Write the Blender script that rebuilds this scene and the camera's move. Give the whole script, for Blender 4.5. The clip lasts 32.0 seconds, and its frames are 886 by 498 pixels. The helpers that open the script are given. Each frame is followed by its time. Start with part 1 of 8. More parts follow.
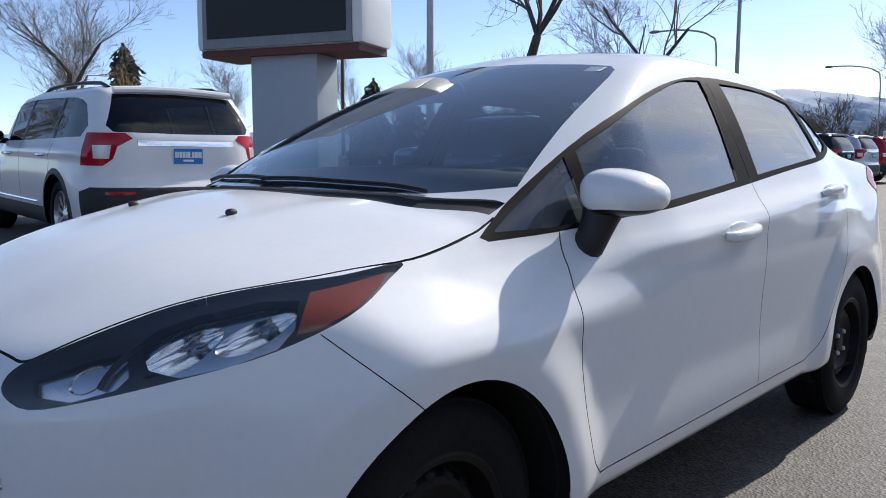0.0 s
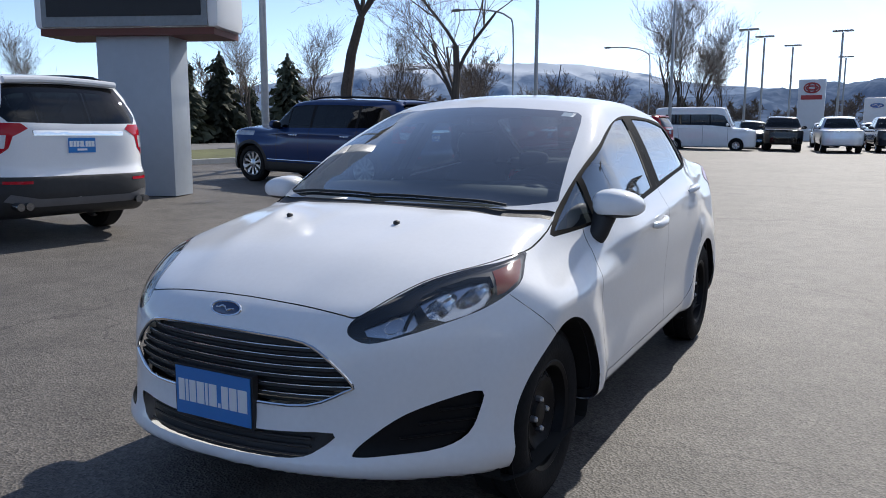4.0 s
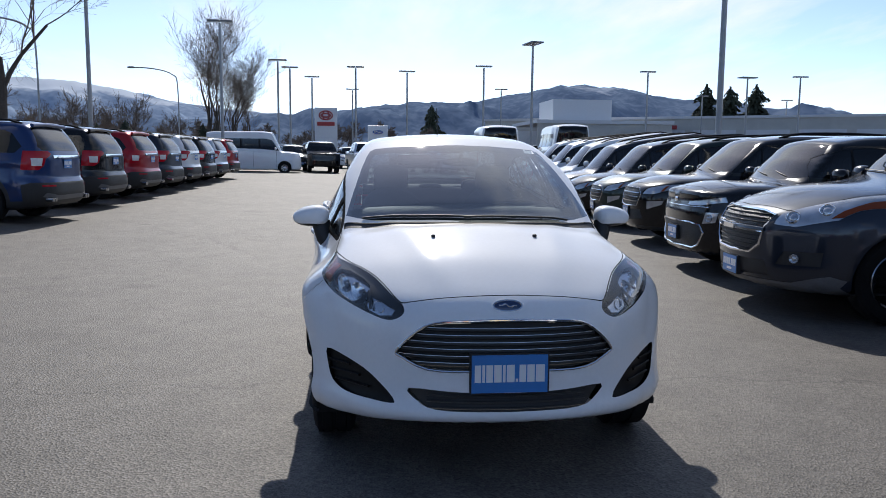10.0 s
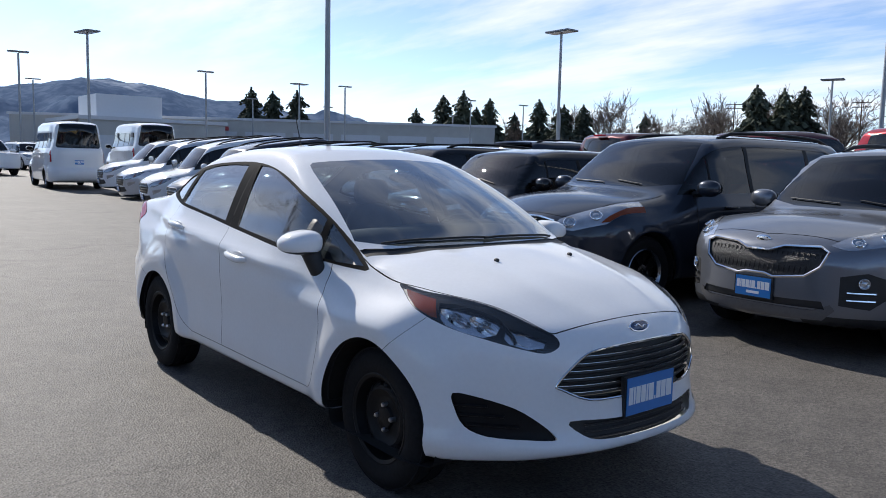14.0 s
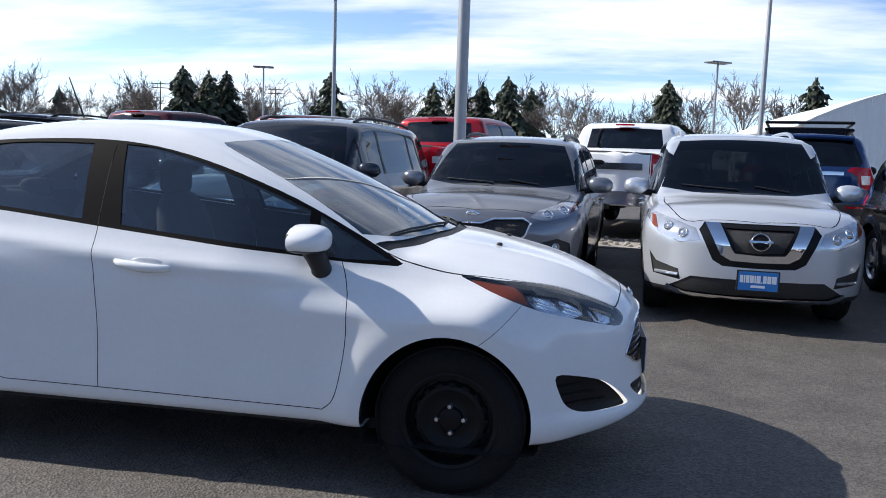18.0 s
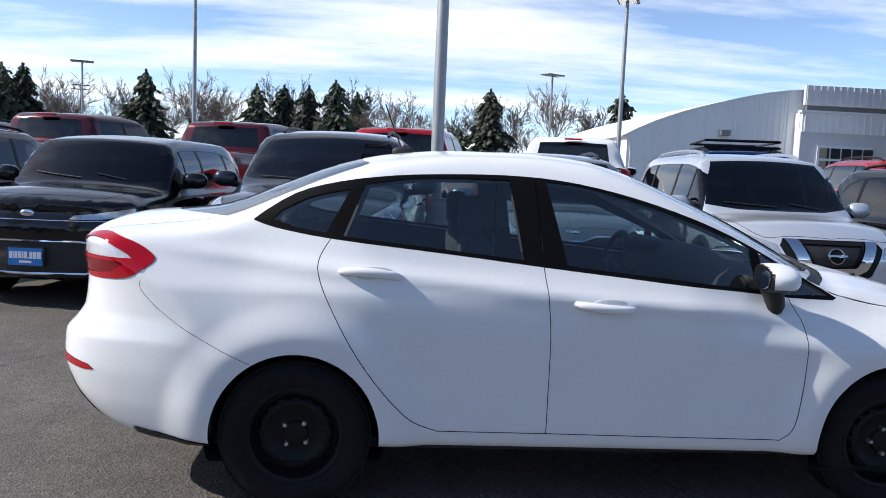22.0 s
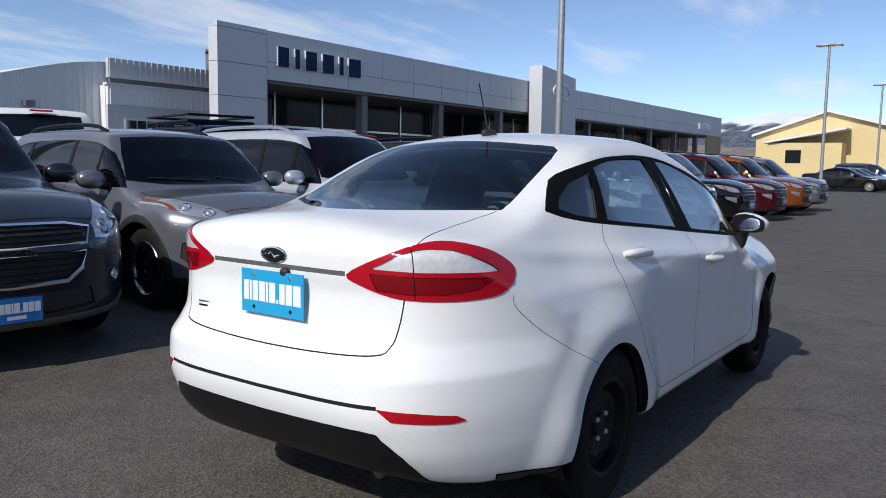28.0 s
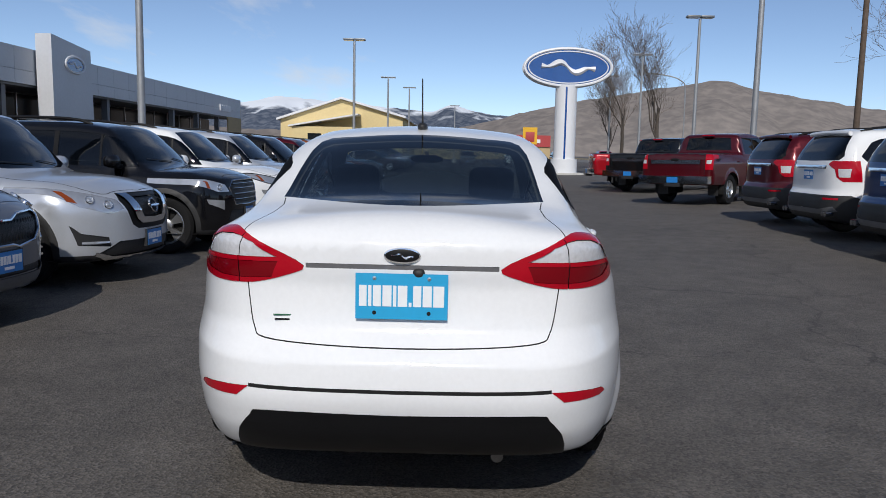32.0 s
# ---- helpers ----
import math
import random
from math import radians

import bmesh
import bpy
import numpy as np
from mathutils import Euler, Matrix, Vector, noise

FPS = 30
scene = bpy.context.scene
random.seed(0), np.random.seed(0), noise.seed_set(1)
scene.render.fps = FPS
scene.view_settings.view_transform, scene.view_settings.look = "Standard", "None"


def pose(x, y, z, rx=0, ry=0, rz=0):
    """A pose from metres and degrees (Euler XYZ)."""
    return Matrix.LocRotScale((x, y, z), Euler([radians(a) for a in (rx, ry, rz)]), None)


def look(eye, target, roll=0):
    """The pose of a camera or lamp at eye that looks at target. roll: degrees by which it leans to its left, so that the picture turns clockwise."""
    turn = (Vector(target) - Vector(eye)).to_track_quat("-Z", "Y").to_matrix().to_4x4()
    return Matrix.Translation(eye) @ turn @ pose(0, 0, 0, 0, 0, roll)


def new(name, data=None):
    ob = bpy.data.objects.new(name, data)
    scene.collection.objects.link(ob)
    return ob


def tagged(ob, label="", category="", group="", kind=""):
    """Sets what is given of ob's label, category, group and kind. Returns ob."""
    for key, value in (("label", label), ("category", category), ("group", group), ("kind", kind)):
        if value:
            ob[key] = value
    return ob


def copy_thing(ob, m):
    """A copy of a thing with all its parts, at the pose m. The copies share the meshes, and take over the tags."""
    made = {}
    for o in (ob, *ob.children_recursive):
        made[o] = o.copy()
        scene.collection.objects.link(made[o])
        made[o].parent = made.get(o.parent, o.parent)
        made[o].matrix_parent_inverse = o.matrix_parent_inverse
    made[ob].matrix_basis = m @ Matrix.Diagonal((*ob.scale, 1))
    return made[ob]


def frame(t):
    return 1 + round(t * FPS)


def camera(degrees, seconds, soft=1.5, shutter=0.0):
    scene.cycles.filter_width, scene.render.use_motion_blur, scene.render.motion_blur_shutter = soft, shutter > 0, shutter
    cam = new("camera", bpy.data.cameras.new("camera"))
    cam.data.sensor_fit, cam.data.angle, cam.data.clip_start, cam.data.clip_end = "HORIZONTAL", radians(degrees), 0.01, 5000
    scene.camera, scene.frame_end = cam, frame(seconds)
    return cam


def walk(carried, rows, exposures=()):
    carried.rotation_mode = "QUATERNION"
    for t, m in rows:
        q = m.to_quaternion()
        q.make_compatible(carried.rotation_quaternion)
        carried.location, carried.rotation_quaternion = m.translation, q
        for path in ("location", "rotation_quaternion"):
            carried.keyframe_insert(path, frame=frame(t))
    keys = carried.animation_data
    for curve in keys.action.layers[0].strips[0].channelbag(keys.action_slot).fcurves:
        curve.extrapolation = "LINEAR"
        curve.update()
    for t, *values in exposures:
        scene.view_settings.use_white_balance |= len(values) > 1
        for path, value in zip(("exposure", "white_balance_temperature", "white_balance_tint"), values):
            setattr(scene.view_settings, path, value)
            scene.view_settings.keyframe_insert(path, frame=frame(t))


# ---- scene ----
cam = camera(59.1, 32.0, 0.9)
PATH = [
    (0, (2.328, 1.809, 1.075), (0.878, 0.449, 0.849), 0.1),
    (0.5, (2.484, 1.832, 1.097), (1.002, 0.509, 0.859), 0.1),
    (1, (2.649, 1.859, 1.12), (1.138, 0.573, 0.866), 0.2),
    (1.5, (2.817, 1.875, 1.155), (1.277, 0.629, 0.883), 0.2),
    (2, (2.994, 1.876, 1.177), (1.422, 0.671, 0.901), 0.2),
    (2.5, (3.187, 1.859, 1.202), (1.577, 0.705, 0.923), 0.0),
    (3, (3.373, 1.83, 1.23), (1.723, 0.737, 0.941), 0.2),
    (3.5, (3.539, 1.786, 1.258), (1.848, 0.76, 0.962), 0.2),
    (5.5, (4.263, 1.327, 1.32), (2.392, 0.685, 1.022), 0.6),
    (6, (4.416, 1.174, 1.326), (2.515, 0.63, 1.03), 0.3),
    (6.5, (4.553, 1.002, 1.335), (2.623, 0.563, 1.049), 0.3),
    (7, (4.679, 0.817, 1.338), (2.726, 0.487, 1.06), 0.2),
    (7.5, (4.779, 0.612, 1.334), (2.811, 0.382, 1.062), 0.3),
    (8, (4.868, 0.392, 1.333), (2.891, 0.252, 1.068), 0.3),
    (8.5, (4.941, 0.156, 1.337), (2.959, 0.108, 1.08), 0.4),
    (9, (4.988, -0.081, 1.34), (3.004, -0.047, 1.09), 0.4),
    (9.5, (5.015, -0.327, 1.338), (3.033, -0.204, 1.097), 0.4),
    (10, (4.995, -0.595, 1.329), (3.021, -0.378, 1.093), 0.5),
    (10.5, (4.923, -0.861, 1.333), (2.963, -0.54, 1.102), 0.7),
    (11, (4.843, -1.133, 1.338), (2.904, -0.696, 1.113), 1.0),
    (11.5, (4.747, -1.407, 1.346), (2.843, -0.836, 1.124), 1.1),
    (12, (4.608, -1.669, 1.357), (2.753, -0.955, 1.138), 1.1),
    (12.5, (4.447, -1.926, 1.367), (2.653, -1.07, 1.151), 1.1),
    (13, (4.275, -2.166, 1.377), (2.549, -1.18, 1.162), 1.2),
    (13.5, (4.093, -2.406, 1.387), (2.451, -1.286, 1.171), 1.3),
    (14, (3.89, -2.624, 1.379), (2.352, -1.364, 1.162), 1.3),
    (14.5, (3.661, -2.82, 1.358), (2.236, -1.434, 1.141), 1.4),
    (16.5, (2.626, -3.449, 1.308), (1.774, -1.655, 1.075), 1.9),
    (17, (2.324, -3.547, 1.307), (1.673, -1.67, 1.074), 1.9),
    (17.5, (2.022, -3.654, 1.315), (1.538, -1.727, 1.085), 1.8),
    (18, (1.696, -3.735, 1.326), (1.364, -1.776, 1.099), 2.0),
    (18.5, (1.365, -3.79, 1.335), (1.153, -1.813, 1.115), 2.1),
    (19, (1.047, -3.851, 1.355), (0.937, -1.865, 1.146), 2.1),
    (19.5, (0.734, -3.898, 1.368), (0.705, -1.908, 1.169), 2.2),
    (20, (0.415, -3.93, 1.365), (0.437, -1.94, 1.17), 2.3),
    (20.5, (0.081, -3.937, 1.368), (0.141, -1.948, 1.172), 2.3),
    (21, (-0.258, -3.924, 1.373), (-0.163, -1.936, 1.173), 2.4),
    (21.5, (-0.578, -3.904, 1.365), (-0.455, -1.917, 1.166), 2.4),
    (22, (-0.911, -3.872, 1.376), (-0.764, -1.888, 1.175), 2.5),
    (22.5, (-1.239, -3.826, 1.36), (-1.068, -1.844, 1.16), 2.5),
    (23, (-1.574, -3.74, 1.332), (-1.372, -1.761, 1.126), 2.5),
    (23.5, (-1.878, -3.661, 1.306), (-1.605, -1.691, 1.094), 2.6),
    (24, (-2.178, -3.557, 1.29), (-1.784, -1.608, 1.072), 2.6),
    (24.5, (-2.472, -3.418, 1.275), (-1.908, -1.512, 1.052), 2.6),
    (25, (-2.749, -3.231, 1.268), (-1.988, -1.395, 1.042), 2.6),
    (25.5, (-2.992, -3.079, 1.286), (-2.071, -1.32, 1.049), 2.6),
    (27.5, (-3.862, -2.219, 1.307), (-2.338, -0.942, 1.089), 1.0),
    (28, (-4.034, -2.003, 1.311), (-2.411, -0.854, 1.094), 0.9),
    (28.5, (-4.19, -1.762, 1.316), (-2.468, -0.769, 1.099), 0.8),
    (29, (-4.317, -1.498, 1.32), (-2.503, -0.686, 1.099), 0.8),
    (29.5, (-4.429, -1.239, 1.313), (-2.537, -0.63, 1.089), 0.9),
    (30, (-4.527, -0.983, 1.309), (-2.591, -0.533, 1.082), 1.1),
    (30.5, (-4.607, -0.73, 1.319), (-2.643, -0.433, 1.09), 1.2),
    (31, (-4.668, -0.51, 1.329), (-2.692, -0.313, 1.092), 1.3),
    (31.5, (-4.718, -0.324, 1.335), (-2.735, -0.221, 1.096), 1.3),
    (32, (-4.746, -0.17, 1.332), (-2.761, -0.141, 1.089), 1.2),
]
walk(cam, [(t, look(eye, target, roll)) for t, eye, target, roll in PATH],
     ((0.0, 0.68), (3.5, 0.66), (7.0, 0.58), (12.0, 0.50), (17.0, 0.84), (19.0, 0.86), (24.0, 0.74), (28.0, 0.24), (32, -0.06)))


# ---- light ----
TO_SUN = Vector((-1.28, 0.04, 0.98)).normalized()
world = bpy.data.worlds.new("sky")
scene.world = world
world.use_nodes = True
wn, wl = world.node_tree.nodes, world.node_tree.links
sky = wn.new("ShaderNodeTexSky")
sky.sky_type, sky.sun_disc = "NISHITA", False
sky.sun_elevation = math.asin(TO_SUN.z)
sky.sun_rotation = math.atan2(TO_SUN.x, TO_SUN.y)
sky.air_density, sky.dust_density, sky.ozone_density, sky.altitude = 0.65, 0.8, 1.2, 1500
wn["Background"].inputs["Strength"].default_value = 0.122
# thin cirrus and a few small puffs mixed over the sky
wtex = wn.new("ShaderNodeTexCoord")
wsep = wn.new("ShaderNodeSeparateXYZ")
wl.new(wtex.outputs["Generated"], wsep.inputs[0])
wdiv = wn.new("ShaderNodeVectorMath"); wdiv.operation = "DIVIDE"
wadd = wn.new("ShaderNodeMath"); wadd.operation = "ADD"; wadd.inputs[1].default_value = 0.12
wl.new(wsep.outputs["Z"], wadd.inputs[0])
wl.new(wtex.outputs["Generated"], wdiv.inputs[0])
wl.new(wadd.outputs[0], wdiv.inputs[1])
wmap = wn.new("ShaderNodeMapping")
wmap.inputs["Scale"].default_value = (0.55, 1.5, 0.0)
wmap.inputs["Rotation"].default_value = (0, 0, radians(78))
wmap.inputs["Location"].default_value = (2.3, 0.7, 0)
wl.new(wdiv.outputs[0], wmap.inputs[0])
wnoise = wn.new("ShaderNodeTexNoise")
wnoise.inputs["Scale"].default_value, wnoise.inputs["Detail"].default_value, wnoise.inputs["Roughness"].default_value = 0.9, 7, 0.58
wl.new(wmap.outputs[0], wnoise.inputs["Vector"])
wramp = wn.new("ShaderNodeMapRange")
wramp.inputs["From Min"].default_value, wramp.inputs["From Max"].default_value = 0.54, 0.74
wramp.inputs["To Max"].default_value = 0.8
# the cirrus thickens to the north
wbank = wn.new("ShaderNodeMath"); wbank.operation = "MULTIPLY_ADD"; wbank.inputs[1].default_value = 0.12
wl.new(wsep.outputs["Y"], wbank.inputs[0])
wl.new(wnoise.outputs["Fac"], wbank.inputs[2])
# and thins out to the east
weast = wn.new("ShaderNodeMath"); weast.operation = "MULTIPLY_ADD"; weast.inputs[1].default_value = -0.04
wl.new(wsep.outputs["X"], weast.inputs[0])
wl.new(wbank.outputs[0], weast.inputs[2])
wl.new(weast.outputs[0], wramp.inputs["Value"])
wmix = wn.new("ShaderNodeMix"); wmix.data_type = "RGBA"
wl.new(wramp.outputs[0], wmix.inputs["Factor"])
wl.new(sky.outputs[0], wmix.inputs[6])
wmix.inputs[7].default_value = (5.7, 5.9, 6.2, 1)
wl.new(wmix.outputs[2], wn["Background"].inputs["Color"])

sun = new("sun", bpy.data.lights.new("sun", "SUN"))
sun.data.energy, sun.data.angle, sun.data.color = 3.15, radians(0.53), (1.0, 0.955, 0.89)
sun.matrix_world = look(TO_SUN * 50, (0, 0, 0))


# ---- materials ----
def shader(name):
    m = bpy.data.materials.new(name)
    m.use_nodes = True
    return m, m.node_tree.nodes, m.node_tree.links, m.node_tree.nodes["Principled BSDF"]


def plain(name, colour, rough=0.5, metal=0.0, coat=0.0, grain=0.0, scale=40.0, bump=0.0, spec=0.5, vary=0.0):
    """A surface with two scales of variation in tone, and fine relief."""
    m, n, l, b = shader(name)
    b.inputs["Base Color"].default_value = (*colour, 1)
    b.inputs["Roughness"].default_value, b.inputs["Metallic"].default_value = rough, metal
    b.inputs["Coat Weight"].default_value = coat
    b.inputs["Coat Roughness"].default_value = 0.05
    b.inputs["Specular IOR Level"].default_value = spec
    if grain or bump:
        co = n.new("ShaderNodeTexCoord")
        fine, wide = n.new("ShaderNodeTexNoise"), n.new("ShaderNodeTexNoise")
        fine.inputs["Scale"].default_value, fine.inputs["Detail"].default_value = scale, 6
        wide.inputs["Scale"].default_value, wide.inputs["Detail"].default_value = scale / 14, 4
        l.new(co.outputs["Object"], fine.inputs["Vector"])
        l.new(co.outputs["Object"], wide.inputs["Vector"])
        add = n.new("ShaderNodeMath")
        add.operation = "ADD"
        l.new(fine.outputs["Fac"], add.inputs[0])
        l.new(wide.outputs["Fac"], add.inputs[1])
        rng = n.new("ShaderNodeMapRange")
        rng.inputs["From Min"].default_value, rng.inputs["From Max"].default_value = 0.6, 1.4
        rng.inputs["To Min"].default_value, rng.inputs["To Max"].default_value = 1 - grain, 1 + grain
        l.new(add.outputs[0], rng.inputs["Value"])
        mul = n.new("ShaderNodeVectorMath")
        mul.operation = "SCALE"
        mul.inputs[0].default_value = colour
        l.new(rng.outputs[0], mul.inputs["Scale"])
        l.new(mul.outputs[0], b.inputs["Base Color"])
        if vary:
            info = n.new("ShaderNodeObjectInfo")
            vr = n.new("ShaderNodeMapRange")
            vr.inputs["To Min"].default_value, vr.inputs["To Max"].default_value = 1 - vary, 1 + vary
            l.new(info.outputs["Random"], vr.inputs["Value"])
            m2 = n.new("ShaderNodeVectorMath")
            m2.operation = "SCALE"
            l.new(mul.outputs[0], m2.inputs[0])
            l.new(vr.outputs[0], m2.inputs["Scale"])
            l.new(m2.outputs[0], b.inputs["Base Color"])
        if bump:
            bp = n.new("ShaderNodeBump")
            bp.inputs["Strength"].default_value, bp.inputs["Distance"].default_value = bump, 0.01
            l.new(fine.outputs["Fac"], bp.inputs["Height"])
            l.new(bp.outputs[0], b.inputs["Normal"])
    return m


def car_paint(name, colour, metal=0.0, rough=0.32):
    """Clear-coated paint with a film of dust."""
    m = plain("paint_" + name, colour, rough, metal, coat=1.0, grain=0.03, scale=60, spec=0.03)
    m.node_tree.nodes["Principled BSDF"].inputs["Coat Roughness"].default_value = 0.10
    return m


def pane_material(name, tint, gloss=0.02, floor=0.10, power=3.8):
    """Thin sheet glass: clear through, with the mirror of a smooth sheet."""
    m, n, l, b = shader(name)
    tr, gl, mix, fr = n.new("ShaderNodeBsdfTransparent"), n.new("ShaderNodeBsdfGlossy"), n.new("ShaderNodeMixShader"), n.new("ShaderNodeLayerWeight")
    tr.inputs[0].default_value = (*tint, 1)
    gl.inputs["Roughness"].default_value = gloss
    fr.inputs["Blend"].default_value = 0.5
    pw, ad = n.new("ShaderNodeMath"), n.new("ShaderNodeMath")
    pw.operation, ad.operation = "POWER", "MULTIPLY_ADD"
    pw.inputs[1].default_value, ad.inputs[1].default_value, ad.inputs[2].default_value = power, 1.0 - floor, floor
    l.new(fr.outputs["Facing"], pw.inputs[0])
    l.new(pw.outputs[0], ad.inputs[0])
    l.new(ad.outputs[0], mix.inputs[0])
    l.new(tr.outputs[0], mix.inputs[1])
    l.new(gl.outputs[0], mix.inputs[2])
    l.new(mix.outputs[0], n["Material Output"].inputs["Surface"])
    return m


def lens_material(name, colour, rough=0.08):
    m, n, l, b = shader(name)
    b.inputs["Base Color"].default_value = (*colour, 1)
    b.inputs["Roughness"].default_value = rough
    b.inputs["Coat Weight"].default_value, b.inputs["Specular IOR Level"].default_value = 0.4, 0.2
    wave = n.new("ShaderNodeTexVoronoi")
    wave.inputs["Scale"].default_value = 90
    co = n.new("ShaderNodeTexCoord")
    l.new(co.outputs["Object"], wave.inputs["Vector"])
    bp = n.new("ShaderNodeBump")
    bp.inputs["Strength"].default_value, bp.inputs["Distance"].default_value = 0.15, 0.003
    l.new(wave.outputs["Distance"], bp.inputs["Height"])
    l.new(bp.outputs[0], b.inputs["Normal"])
    return m


WHITE = car_paint("white", (0.82, 0.83, 0.84), 0.0, 0.6)
GLASS = pane_material("clear_glass", (0.58, 0.70, 0.74), floor=0.11, power=2.2)
TINT = pane_material("tinted_glass", (0.085, 0.097, 0.105), floor=0.06)
WINDOWTRIM = plain("matt_black_window_trim", (0.006, 0.006, 0.007), 0.6, grain=0.2, scale=90, spec=0.04)
BACKGLASS = pane_material("green_tinted_glass", (0.30, 0.35, 0.36))
DARKGLASS = plain("dark_glass", (0.012, 0.014, 0.016), 0.04, 0, coat=1.0)
BLACKTRIM = plain("black_trim", (0.009, 0.009, 0.01), 0.38, grain=0.2, scale=90, spec=0.16)
DARKCHROME = plain("dark_chrome", (0.30, 0.31, 0.33), 0.2, 1.0, grain=0.1)
PLASTIC = plain("black_plastic", (0.018, 0.018, 0.019), 0.55, grain=0.25, scale=300, bump=0.15)
GAP = plain("panel_gap_black", (0.006, 0.006, 0.006), 0.9)
RUBBER = plain("tyre_rubber", (0.011, 0.011, 0.012), 0.8, grain=0.4, scale=70, bump=0.2, spec=0.2)
STEEL = plain("black_steel", (0.008, 0.008, 0.009), 0.5, grain=0.35, scale=50, bump=0.08, spec=0.22)
CHROME = plain("chrome", (0.82, 0.83, 0.85), 0.08, 1.0, grain=0.03)
ALLOY = plain("silver_alloy", (0.62, 0.63, 0.65), 0.28, 0.9, grain=0.08)
REFLECTOR = plain("bright_reflector", (0.90, 0.91, 0.92), 0.14, 1.0, grain=0.04, scale=30)
REFLECTDARK = plain("smoked_reflector", (0.62, 0.63, 0.66), 0.24, 1.0, grain=0.1, scale=30)
REDLENS = lens_material("red_lens", (0.42, 0.003, 0.014))
DEEPRED = lens_material("deep_red_lens", (0.19, 0.002, 0.007))
CLEARLENS = plain("clear_ribbed_lens", (0.68, 0.68, 0.70), 0.2, 0.15, coat=1.0, grain=0.18, scale=55, bump=0.2)
AMBER = lens_material("amber_lens", (0.21, 0.042, 0.010))
HEADLENS = pane_material("headlamp_glass", (0.93, 0.95, 0.97))
FABRIC = plain("grey_seat_fabric", (0.034, 0.035, 0.038), 0.95, grain=0.35, scale=160, bump=0.3)
DASH = plain("dark_dashboard_plastic", (0.022, 0.022, 0.024), 0.7, grain=0.25, scale=200, bump=0.2)
LINER = plain("light_headliner", (0.13, 0.13, 0.128), 0.95, grain=0.1, scale=200)
PLATEBLUE = plain("plate_blue", (0.02, 0.20, 0.56), 0.35, coat=0.4, grain=0.06)
# the front plate's blue again, with the sun's brightening painted in
PLATESUNLIT = plain("plate_bright_blue", (0.02, 0.36, 0.66), 0.35, coat=0.4, grain=0.06)
PLATEWHITE = plain("plate_white_print", (0.82, 0.84, 0.86), 0.4, grain=0.04)
OVALBLUE = plain("deep_blue_enamel", (0.010, 0.030, 0.10), 0.2, coat=1.0, grain=0.05)


